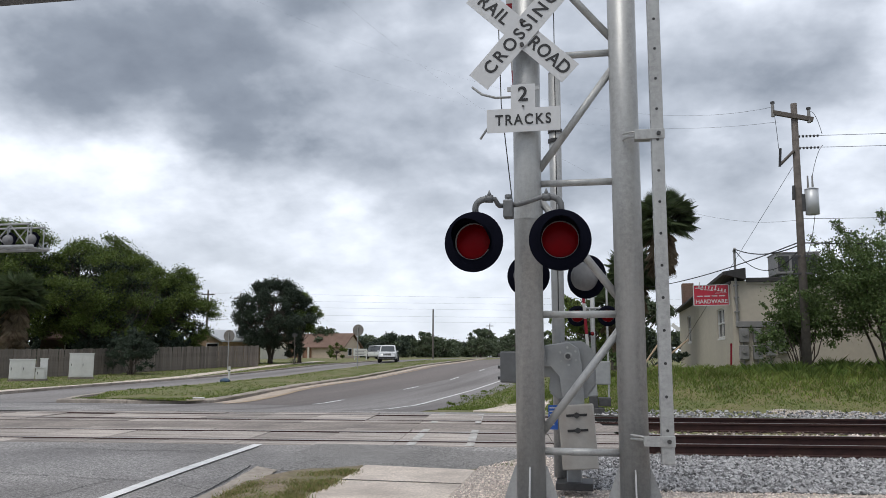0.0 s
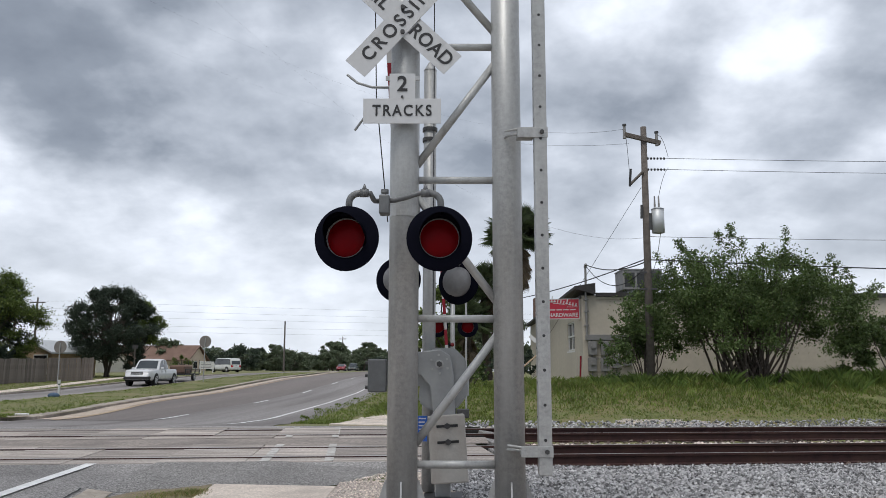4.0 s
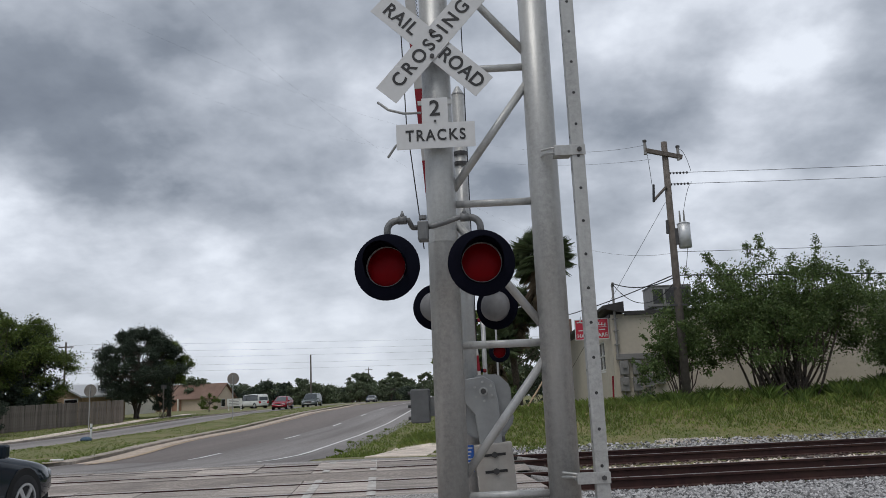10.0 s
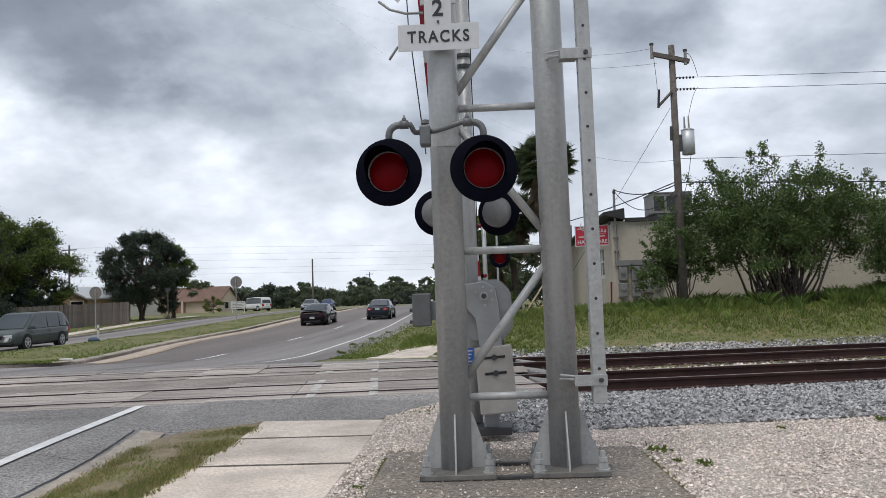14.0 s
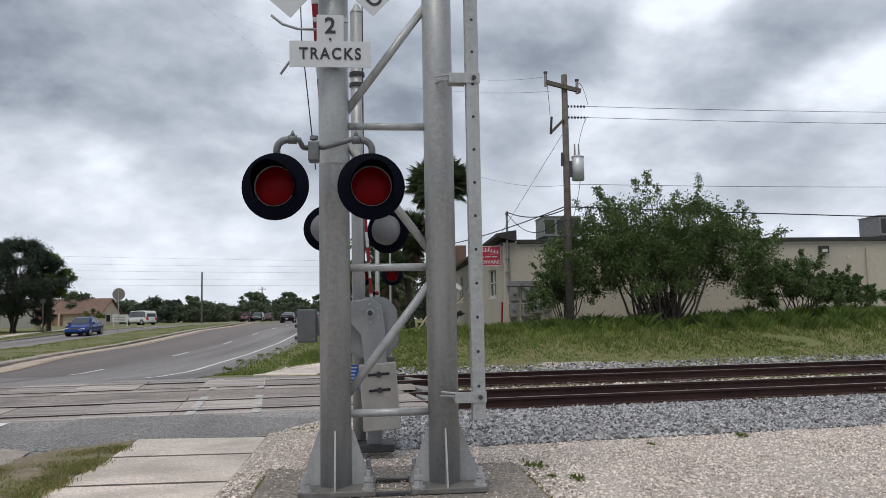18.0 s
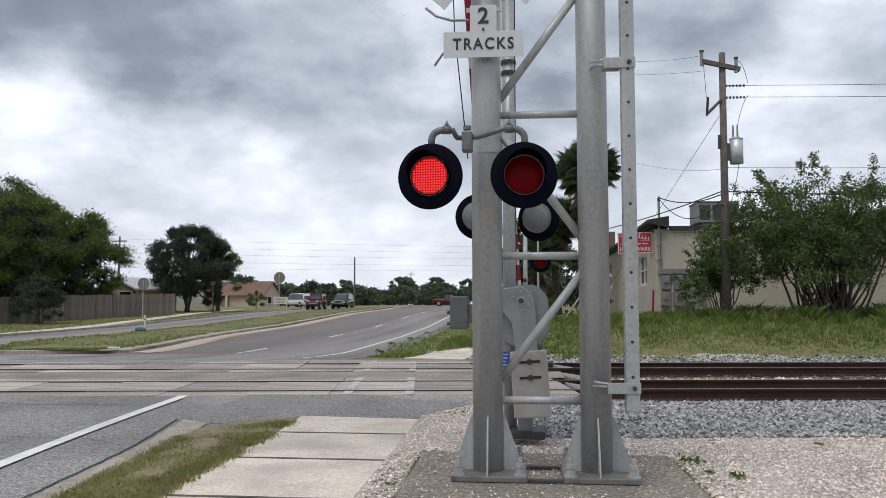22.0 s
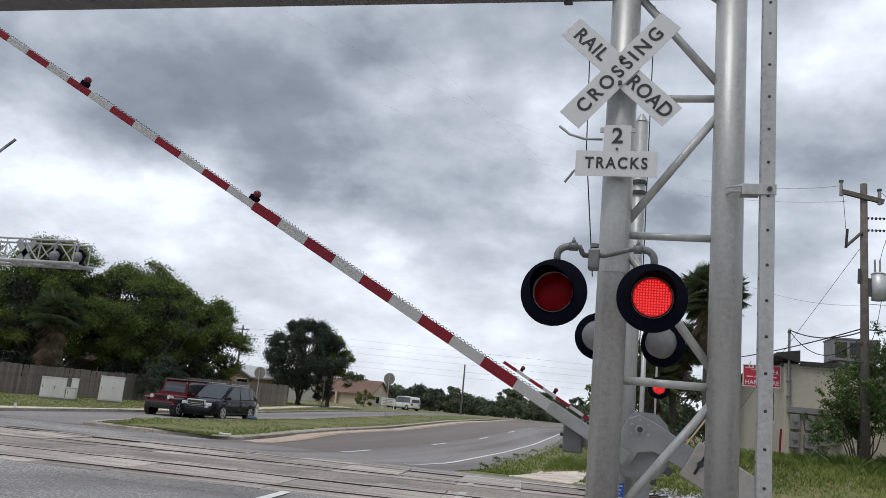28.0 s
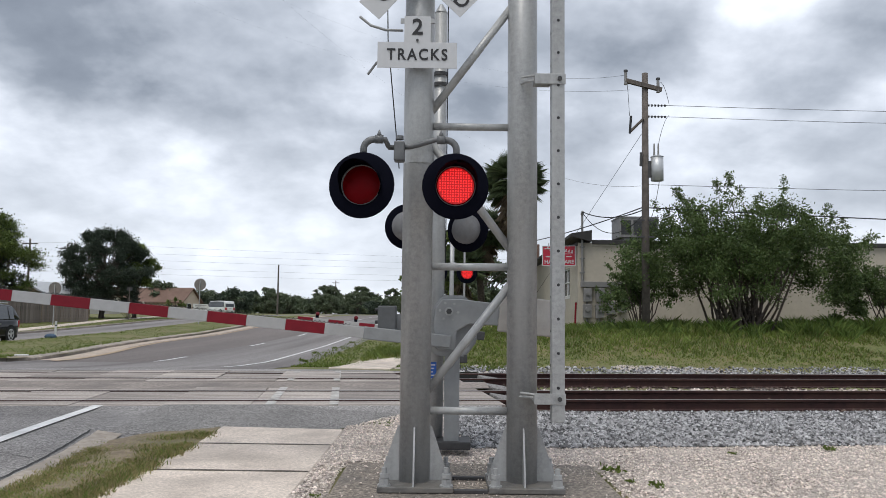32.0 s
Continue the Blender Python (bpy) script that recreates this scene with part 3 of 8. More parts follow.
def kerb(name, pts, h=0.14, w=0.30, label="weathered concrete kerb with dirty face", closed=False, gap=2.4):
    root = thing(name, label, "kerb", kind="structure")
    P = [Vector((x, y)) for x, y in pts]
    if closed:
        P.append(P[0])
    for a, b in zip(P[:-1], P[1:]):
        L = (b - a).length
        k = max(1, round(L / gap))
        d = (b - a) / k
        nrm = Vector((-d.y, d.x)).normalized() * w
        for i in range(k):
            p, q = a + d * i, a + d * (i + 0.992)
            vs = []
            for c in (p, q):
                z = zg(c.x, c.y)
                for o, zz in ((0, -0.1), (0, h * 0.75), (0.12, h), (1, h), (1, -0.1)):
                    vs.append((c.x + nrm.x * o, c.y + nrm.y * o, z + zz))
            raw("kerb_stone", vs, [(0, 1, 6, 5), (1, 2, 7, 6), (2, 3, 8, 7), (3, 4, 9, 8), (0, 4, 3, 2, 1), (5, 6, 7, 8, 9)], CURBCONC, root)
    return root


kerb("kerb_median", [(-16.6, 15.9), (-14.2, 16.1), (-12.3, 16.4), (-11.95, 17.4), (-12.5, 21.5), (-13.4, 26), (-14.1, 31), (-14.4, 38), (-14.5, 50), (-14.8, 70), (-15.2, 84), (-17, 120)], 0.13, 0.45)
kerb("kerb_median_back", [(-17, 120), (-19.9, 84), (-19.95, 40), (-19.5, 24), (-18.2, 19), (-16.6, 15.9)], 0.11, 0.3, gap=4)
median = grid("median", [i / 8 for i in range(9)], span((16.15, 0.5), (30, 1.5), 120),
              lambda u, y: 0, SOIL)
me = median.data
for v in me.vertices:
    u, y = v.co.x, v.co.y
    x = mx_left(y) + 0.1 + (mx_right(y) - mx_left(y) - 0.2) * u
    v.co.x = x
    v.co.z = zg(x, y) + 0.11 + 0.04 * math.sin(math.pi * u)
tagged(median, "grassy median strip with thin patches", "median", kind="structure")
kerb("kerb_far_left", [(-24.7, 84), (-24.7, 40), (-24.4, 28), (-23.2, 22), (-22.7, 18.8)], 0.12, 0.25, gap=5)
gut = grid("gutter", [0, 0.04, 0.3, 0.34], span((-14, 0.6), (-2, 0.2), 2.72), lambda x, y: 0, CURBCONC)
for v in gut.data.vertices:
    u, y = v.co.x, v.co.y
    x = road_edge(y) + 0.02 + u
    v.co.x, v.co.z = x, zg(x, y) + (-0.03 if u in (0, 0.34) else 0.034) + 0.012 * noise.noise((x * 4, y * 4, 2))
verge = grid("dirt_strip", [i / 8 for i in range(9)], span((-14, 0.5), (-3, 0.15), 3.45), lambda x, y: 0, DIRT)
for v in verge.data.vertices:
    u, y = v.co.x, v.co.y
    a, b = road_edge(min(y, 2.7)) + 0.28 + 1.05 * step(2.3, 3.5, y), -2.40 - 0.12 * step(2.8, 3.45, y)
    a, b = a + 0.06 * noise.noise((1, y * 3, 2)), b + 0.05 * noise.noise((3, y * 4, 2))
    x = a + (b - a) * u
    v.co.x, v.co.z = x, zg(x, y) + 0.03 + 0.03 * math.sin(math.pi * u) * step(3.4, 2.4, y) + 0.012 * noise.noise((x * 3, y * 3, 6))
tagged(verge, "trodden brown dirt strip between gutter and sidewalk", "dirt", kind="structure")
tagged(gut, "worn concrete gutter along the road edge", "gutter", kind="structure")

# sidewalk slabs near and far
walk_near = thing("sidewalk", "pale concrete sidewalk slabs with dark joints", "sidewalk", kind="structure")


def slab(x0, x1, y0, y1, parent, lift=0.03, skewl=0.0):
    vs = []
    b = 0.012
    y1 -= 0.014
    for zz, o in ((-0.12, 0), (-b, 0), (0, b)):
        for (x, y) in ((x0 + o + skewl * (y0 > 3), y0 + o), (x1 - o, y0 + o), (x1 - o, y1 - o), (x0 + o + skewl, y1 - o)):
            vs.append((x, y, zg(x, y) + lift + zz))
    raw("slab", vs, [(0, 1, 5, 4), (1, 2, 6, 5), (2, 3, 7, 6), (3, 0, 4, 7), (4, 5, 9, 8), (5, 6, 10, 9), (6, 7, 11, 10), (7, 4, 8, 11), (8, 9, 10, 11)], CONCRETE, parent)


for i, (y0, y1) in enumerate(((2.165, 3.22), (0.655, 2.145), (-0.865, 0.635), (-2.375, -0.885), (-3.885, -2.395), (-5.4, -3.905), (-6.92, -5.42), (-8.43, -6.94))):
    slab(-2.46, -0.955, y0, y1, walk_near, 0.035)
JOINT = mat("dirt_filled_joint", (0.10, 0.085, 0.07), 0.95, 0, 0.4, 40)
for y in (2.155, 0.645, -0.875, -2.385):
    vs = []
    for i in range(13):
        x = -2.44 + 1.47 * i / 12
        q = y + 0.006 * math.sin(9 * x + y)
        vs += [(x, q - 0.022, zg(x, q) + 0.0372), (x, q + 0.022, zg(x, q) + 0.0372)]
    raw("joint", vs, [(2 * i, 2 * i + 2, 2 * i + 3, 2 * i + 1) for i in range(12)], JOINT, walk_near)
walk_far = thing("sidewalk_far", "pale concrete sidewalk beyond the rails", "sidewalk", kind="structure")
for k in range(5):
    slab(-2.5 + 0.05 * k, -1.0 + 0.05 * k, 13.0 + 1.52 * k, 14.5 + 1.52 * k, walk_far, 0.03)
walk_left = thing("sidewalk_left", "narrow pale sidewalk through the verge", "sidewalk", kind="structure")
for k in range(26):
    u, v = k / 26, (k + 0.97) / 26
    a, b = (-23.6 - 6.6 * u, 18.5 + 62 * u), (-23.6 - 6.6 * v, 18.5 + 62 * v)
    vs = []
    for (x, y) in (a, (a[0] - 1.3, a[1] + 0.2), (b[0] - 1.3, b[1] + 0.2), b):
        vs.append((x, y, zg(x, y) + 0.035))
    vs += [(x, y, z - 0.15) for x, y, z in vs]
    raw("slab", vs, [(3, 2, 1, 0), (0, 1, 5, 4), (1, 2, 6, 5), (2, 3, 7, 6), (3, 0, 4, 7)], CONCRETE, walk_left)

# concrete pad of the mast
pad = thing("concrete_pad", "stained concrete foundation pad", "pad", kind="structure")
part("pad_block", bx(-0.66, 1.72, -0.97, 1.12, -0.32, 0.0, bevel=0.02), PADCONC, pad)

# gravel ground: bed and stones
bed = grid("gravel_bed", span((-0.95, 0.3), (8, 0.7), (30, 2), 60), span((-12, 0.5), (3.5, 0.25), 17.5), lambda x, y: zg(x, y) + 0.03 - 0.03 * (y > 11) + 0.012 * noise.noise((x * 5, y * 5, 1)) - 0.05 * (-0.7 < x < 1.75 and -1 < y < 1.2), GRAVELBED,
           keep=lambda x, y: y < 15.6 + 0.06 * x + 0.3 * math.sin(x * 1.3) and not (x < 40 and 4.85 + SKEW * x < y < 11.85 + SKEW * x) and not (x < -0.3 and 3.4 < y < 14))
trackbed = grid("track_bed", span((1.2, 0.6), (30, 4), 60), [4.6 + 0.4 * i for i in range(20)], lambda x, q: 0, TRACKBED)
for v in trackbed.data.vertices:
    x, q = v.co.x, v.co.y
    v.co.y, v.co.z = q + SKEW * x, zg(x, q + SKEW * x) + 0.0 + 0.03 * noise.noise((x * 2, q * 2, 4))
tagged(trackbed, "oily dark brown bed under the rails", "gravel", kind="structure")
tagged(bed, "bed of crushed stone round the rails", "gravel", kind="structure")


def stones(name, count, area, material, label, size=(0.016, 0.04), seed=1, lift=0.03):
    """Crushed stones as small uneven eight-sided lumps."""
    rng = np.random.default_rng(seed)
    base = np.array([(1, 0, 0), (-1, 0, 0), (0, 1, 0), (0, -1, 0), (0, 0, 1), (0, 0, -1)], float)
    tri = np.array([(0, 2, 4), (2, 1, 4), (1, 3, 4), (3, 0, 4), (2, 0, 5), (1, 2, 5), (3, 1, 5), (0, 3, 5)])
    verts, faces = [], []
    n = 0
    while n < count:
        x, y = area(rng)
        if x is None:
            continue
        s = rng.uniform(*size)
        a = rng.uniform(0, 6.28)
        r = np.array([[math.cos(a), -math.sin(a), 0], [math.sin(a), math.cos(a), 0], [0, 0, 1]])
        v = (base * rng.uniform(0.55, 1.25, (6, 3)) + rng.normal(0, 0.18, (6, 3))) * s * (1, 1, 0.75)
        v = v @ r.T + (x, y, zg(x, y) + lift + s * rng.uniform(-0.1, 0.5))
        verts.append(v)
        faces.append(tri + 6 * n)
        n += 1
    ob = raw(name, np.concatenate(verts).tolist(), np.concatenate(faces).tolist(), material)
    return tagged(ob, label, "gravel", kind="stuff")


def in_ballast(rng):
    x = -0.7 + 15.5 * rng.random() ** 1.5
    q = rng.uniform(2.0, 4.95)
    if x < 0.45 + 0.3 * noise.noise((q * 2, 0, 1)):
        return None, None
    return x, q + SKEW * x


def in_pale(rng):
    x, y = rng.uniform(-0.95, 9), rng.uniform(-3.2, 4.4)
    if -0.68 < x < 1.74 and -0.99 < y < 1.14 or x > 0.4 and rng.random() < step(1.6, 3.3, y - SKEW * x) or x < 0.4 and y > 3.3 + 1.1 * step(-1.15, -0.1, x):
        return None, None
    return x, y


def in_far_ballast(rng):
    x = rng.uniform(-0.3, 26)
    return x, rng.uniform(12.0, 15.3) + 0.08 * x


# this bed's dark colour stands in for shade in the gaps between stones
dark_bed = grid("ballast_bed", span((0.5, 0.4), (30, 3), 60), span((2.55, 0.3), 4.9), lambda x, q: 0, mat("shade_coloured_ballast_bed", (0.11, 0.108, 0.108), 0.95, 0, 0.6, 40, 0.8, 60, speck=0.5, sscale=40))
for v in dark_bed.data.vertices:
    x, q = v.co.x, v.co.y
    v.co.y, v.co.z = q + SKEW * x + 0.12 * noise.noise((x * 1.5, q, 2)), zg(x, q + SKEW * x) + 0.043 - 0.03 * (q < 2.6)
tagged(dark_bed, "bed coloured dark for the shade between the ballast stones", "gravel", kind="structure")
stones("ballast", 40000, in_ballast, BALLAST, "grey crushed ballast stones", (0.014, 0.036), 3, 0.042)
stones("gravel", 85000, in_pale, PALEGRAVEL, "pale pinkish gravel", (0.007, 0.019), 4)
stones("ballast_far", 5000, in_far_ballast, BALLAST, "grey ballast beyond the rails", (0.03, 0.06), 5)


def in_between(rng):
    x = rng.uniform(1.2, 26)
    return x, rng.uniform(4.9, 11.9) + SKEW * x


stones("ballast_between", 9000, in_between, RUSTSTONE, "rust-stained ballast between the rails", (0.025, 0.05), 6, 0.0)


def in_middle(rng):
    x = rng.uniform(1.2, 26)
    return x, rng.uniform(7.6, 9.0) + SKEW * x


stones("ballast_middle", 2600, in_middle, PALEGRAVEL, "pale stones between the two tracks", (0.025, 0.045), 7, 0.01)


def on_pad(rng):
    x, y = rng.uniform(-0.6, 1.68), rng.uniform(-0.92, 1.08)
    if rng.random() > 0.25 + 0.75 * step(0.2, 1.0, abs(y)) and not (0.36 < x < 0.62 and -0.2 < y < 0.32):
        return None, None
    return x, y


stones("pad_stones", 700, on_pad, PALEGRAVEL, "loose gravel strewn on the pad", (0.005, 0.013), 8, 0.05)
CRACK = mat("tar_crack", (0.05, 0.05, 0.05), 0.95, 0, 0.3, 30)
rc = random.Random(12)
for k, (x0, y0, x1, y1) in enumerate(((-6.4, 1.35, -4.9, 1.25), (-4.8, 1.25, -3.75, 1.1), (-9.5, 1.5, -6.4, 1.4), (-12, 3.2, -4.6, 3.55), (-5.5, -4, -4.9, 1.2))):
    n = 14
    pts = [(x0 + (x1 - x0) * i / n + rc.uniform(-0.03, 0.03), y0 + (y1 - y0) * i / n + rc.uniform(-0.03, 0.03)) for i in range(n + 1)]
    strip("crack", pts, 0.012, CRACK, "thin dark crack in the asphalt", 0.026, "crack")

strip("crack", yline(lambda y: road_edge(y) - 0.012 + rc.uniform(-0.012, 0.012), -6, 2.7, 0.12), 0.022, CRACK, "dark ragged joint along the gutter", 0.027, "crack")
worn = grid("road_lane", [i / 6 for i in range(7)], span((16.6, 1.0), (60, 3), 130), lambda u, y: 0, mat("brown_worn_lane_asphalt", (0.175, 0.152, 0.143), 0.84, 0, 0.45, 12, 0.3, 110, (0.12, 0.105, 0.10), 0.5, 0.8, streak=(1, 0.05, 1), detail=9, grit=0.8))
for v in worn.data.vertices:
    u, y = v.co.x, v.co.y
    a = -11.6 - 2.2 * step(17, 33, y) - 0.3 * step(40, 80, y)
    x = a + (-8.62 - a) * u
    v.co.x, v.co.z = x, zg(x, y) + 0.0165
tagged(worn, "brownish older asphalt of the inner lane", "road", kind="structure")

# ---- rails, sleepers, crossing panels ----
RAILS = (5.45, 6.96, 9.65, 11.16)
TURN = math.degrees(math.atan(SKEW))
HEAD = 0.165


def rail_profile():
    return [(-0.07, 0), (0.07, 0), (0.07, 0.014), (0.012, 0.03), (0.010, 0.125), (0.034, 0.135), (0.036, 0.165), (0.028, 0.172), (-0.028, 0.172), (-0.036, 0.165), (-0.034, 0.135), (-0.010, 0.125), (-0.012, 0.03), (-0.07, 0.014)]


def rail(y0, k):
    root = thing("rail", "rust-brown steel rail with a bright worn head", "rail", (0, y0, HEAD - 0.172), "rails of the two tracks", TURN)
    bm = bmesh.new()
    prism(bm, [(a, b) for a, b in rail_profile()], -70, 110, pose(0, 0, 0, 0, 0, -90))
    part("rail_web", bm, RAILRUST, root)
    part("rail_head", bx(-70, 110, -0.022, 0.022, 0.1705, 0.1745), RAILHEAD, root, "bright worn running band")
    for j in range(2):
        x = 9.5 + 12 * j + 1.7 * k
        plate = bx(x - 0.45, x + 0.45, -0.030, -0.013, 0.045, 0.115, bevel=0.004)
        fp = part("fishplate", plate, RAILRUST, root)
        for q in (-0.33, -0.11, 0.11, 0.33):
            part("bolt", tb((x + q, -0.05, 0.08), (x + q, -0.028, 0.08), 0.014, 6), GALV, fp)
    return root


for k, y0 in enumerate(RAILS):
    rail(y0, k)
for c in ((RAILS[0] + RAILS[1]) / 2, (RAILS[2] + RAILS[3]) / 2):
    first = None
    for k in range(44):
        x = 1.6 + 0.55 * k
        m = pose(x, c + SKEW * x, HEAD - 0.19, 0, 0, TURN)
        if first is None:
            first = thing("sleeper", "dark weathered timber sleeper under the rails", "sleeper", (x, c + SKEW * x, HEAD - 0.19), "sleepers", TURN)
            part("timber", bx(-0.11, 0.11, -1.28, 1.28, -0.17, 0.0, bevel=0.012), RAILRUST, first)
            for s in (-0.755, 0.755):
                part("tie_plate", bx(-0.1, 0.1, s - 0.17, s + 0.17, 0.0, 0.014), RAILRUST, first)
                for q in (-0.11, 0.11):
                    part("rail_clip", tb((-0.05, s + q, 0.02), (0.05, s + q * 0.75, 0.045), 0.012, 6), RAILRUST, first)
        else:
            copy_thing(first, m)

# precast panels of the level crossing: rows parallel to the rails
crossing = thing("crossing_panels", "worn concrete and asphalt crossing panels between the rails", "crossing", kind="structure")
ROWS = ((-0.62, -0.06, 0.0), (0.07, 1.44, 0.5), (1.57, 2.15, 0.2), (3.58, 4.14, 0.7), (4.27, 5.64, 0.1), (5.77, 6.35, 0.4))
for a, b, off in ROWS:
    L = 1.22
    bm = bmesh.new()
    box(bm, 0.001, L - 0.001, a, b, -0.10, 0.0, bevel=0.004)
    me = bpy.data.meshes.new("panel")
    bm.to_mesh(me)
    bm.free()
    me.materials.append(PANEL)
    for k in range(31):
        x = 1.15 - L * (k + 1)
        ob = new("panel", me)
        ob.parent = crossing
        ob.matrix_basis = pose(x, RAILS[0] + SKEW * x, HEAD - 0.012 + random.uniform(-0.006, 0.004), random.uniform(-0.15, 0.15), 0, TURN)
WORNLINE = mat("worn_pale_paint", (0.50, 0.49, 0.47), 0.8, 0, 0.3, 20, 0.1, 90, (0.30, 0.27, 0.25), 5, 0.9)
for x0 in (-2.25, -1.35):  # worn lines that lead the sidewalk over the rails
    for a, b, off in ROWS:
        m = pose(x0, RAILS[0] + SKEW * x0, HEAD - 0.012, 0, 0, TURN)
        part("worn_line", bx(-0.06, 0.07, a + 0.05, b - 0.05, 0.006, 0.010, m=m), WORNLINE, crossing, "worn pale painted line")
infill = grid("road_between_tracks", span((-37, 1.2), 1.15), [0, 0.45, 0.9, 1.35], lambda x, v: 0, INFILL)
for v in infill.data.vertices:
    x, w = v.co.x, v.co.y
    v.co.y, v.co.z = RAILS[0] + SKEW * x + 2.17 + w * (3.56 - 2.17) / 1.35, HEAD - 0.02 + 0.01 * math.sin(w * 2.3)
tagged(infill, "dark asphalt between the two tracks", "road", kind="structure")
for k, q in enumerate((-0.64, 6.37)):
    rampy = grid("road_ramp", span((-37, 1.2), 1.15), [0, 1], lambda x, v: 0, ASPHALT)
    for v in rampy.data.vertices:
        x, w = v.co.x, v.co.y
        y = RAILS[0] + SKEW * x + q + (-0.7 if k == 0 else 0.9) * w
        v.co.y, v.co.z = y, (HEAD - 0.015) * (1 - w) + (zg(x, y) + 0.016) * w
    tagged(rampy, "asphalt ramp up to the rails", "road", kind="structure")
groove = thing("flangeway", "dark rubber flangeway strips beside the rails", "flangeway", kind="structure")
for y0 in RAILS:
    for s in (-1, 1):
        m = pose(0, y0, 0, 0, 0, TURN)
        part("rubber_strip", bx(-37, 1.15, s * 0.058 - 0.022, s * 0.058 + 0.022, 0.05, HEAD - 0.035, m=m), TYRE, groove)
for k in range(3):
    y = RAILS[0] + (0.75, 4.95, 2.85)[k] + SKEW * 1.3
    bm = bx(0, 0.45, -0.6, 0.6, -0.12, 0.0, bevel=0.02, m=pose(1.17, y, HEAD - 0.02, 0, 9, TURN))
    tagged(link("edge_ramp", bm, APRON), "broken sloping end of the crossing panels", "panel", group="panel ends", kind="structure")

# ---- cantilever mast with signs and signals ----
P1, P2, PYC = 0.022, 0.936, 0.08
mast = thing("signal_mast", "galvanised steel two-post cantilever mast on a concrete pad", "signal mast", (0, 0, 0))
for px in (P1, P2):
    bm = tb((px, PYC, 0.04), (px - 0.01, PYC, 6.6), 0.131, 28)
    post = part("post", bm, GALV, mast, smooth=True)
    part("base_plate", bx(px - 0.295, px + 0.325, PYC - 0.31, PYC + 0.31, 0.005, 0.05, bevel=0.006), DARKPLATE, post)
    for ang in (0, 90, 180, 270):
        bm = bmesh.new()
        prism(bm, [(0.11, 0.05), (0.29, 0.05), (0.275, 0.12), (0.145, 0.50), (0.11, 0.52)], -0.007, 0.007, pose(px, PYC, 0, 0, 0, ang))
        part("gusset", bm, GALV, post)
    for sx in (-0.24, 0.27):
        for sy in (-0.25, 0.25):
            bm = bmesh.new()
            x, y = px + sx, PYC + sy
            tube(bm, (x, y, 0.05), (x, y, 0.20), 0.022, 10)
            tube(bm, (x, y, 0.05), (x, y, 0.062), 0.055, 12)
            tube(bm, (x, y, 0.062), (x, y, 0.11), 0.044, 6)
            tube(bm, (x, y, 0.115), (x, y, 0.15), 0.040, 6)
            part("anchor_bolt", bm, GALV, post)
xa, xb = P1 + 0.125, P2 - 0.125
for z in (0.633, 1.868, 3.105, 4.36):
    part("rung", tb((xa, PYC, z), (xb, PYC, z), 0.033, 14), GALV, mast, smooth=True)
for za, zb in ((0.80, 1.72), (2.96, 2.02), (3.24, 4.20), (5.36, 4.50)):
    part("diagonal", tb((xa - 0.02, PYC, za), (xb + 0.02, PYC, zb), 0.036, 14), GALV, mast, smooth=True)
arm_m = Matrix.Translation((0, 0, 5.39)) @ pose(0, 0, 0, 0, 0.65)
# bottom chord is coloured darker to stand for the shadow on its underside
part("chord", bx(-10.9, 1.08, -0.05, 0.21, 0.0, 0.17, bevel=0.012, m=arm_m), mat("weathered_shade_dark_steel", (0.14, 0.14, 0.142), 0.6, 0.2, 0.2, 6), mast, "grey bottom chord of the cantilever arm")
part("chord", bx(-11.5, 1.3, -0.02, 0.18, 1.05, 1.17, bevel=0.012, m=arm_m), GREYPAINT, mast)
for k in range(10):
    x = 0.9 - 1.2 * k
    part("lacing", tb(arm_m @ Vector((x, 0.08, 0.15)), arm_m @ Vector((x - 1.2, 0.08, 1.08)), 0.028, 8), GALV, mast)
    part("lacing", tb(arm_m @ Vector((x - 1.2, 0.08, 0.15)), arm_m @ Vector((x - 1.2, 0.08, 1.08)), 0.028, 8), GALV, mast)
bm = bmesh.new()
prism(bm, [(xa, 5.44), (xb, 5.44), (xb, 5.31), (xb - 0.12, 5.40), (xa + 0.12, 5.40), (xa, 5.40)], PYC - 0.08, PYC + 0.08)
part("saddle", bm, GREYPAINT, mast)
part("clip", bx(-0.56, -0.48, -0.02, 0.10, 5.30, 5.395, bevel=0.006), DARKSTEEL, mast)

# square perforated tube clamped to the second post
pt = thing("perforated_tube", "square perforated steel tube clamped to the mast post", "steel tube", (1.205, -0.16, 0))
tubeb = part("tube", bx(-0.055, 0.055, -0.055, 0.055, 0.58, 7.0, bevel=0.008), GALV, pt)
for k in range(22):
    z = 0.86 + 0.283 * k
    part("hole", tb((0.0, -0.0565, z), (0.0, -0.050, z), 0.013, 12), SIGNBLACK, tubeb)
    part("hole", tb((-0.0565, 0.0, z - 0.1), (-0.050, 0.0, z - 0.1), 0.013, 12), SIGNBLACK, tubeb)
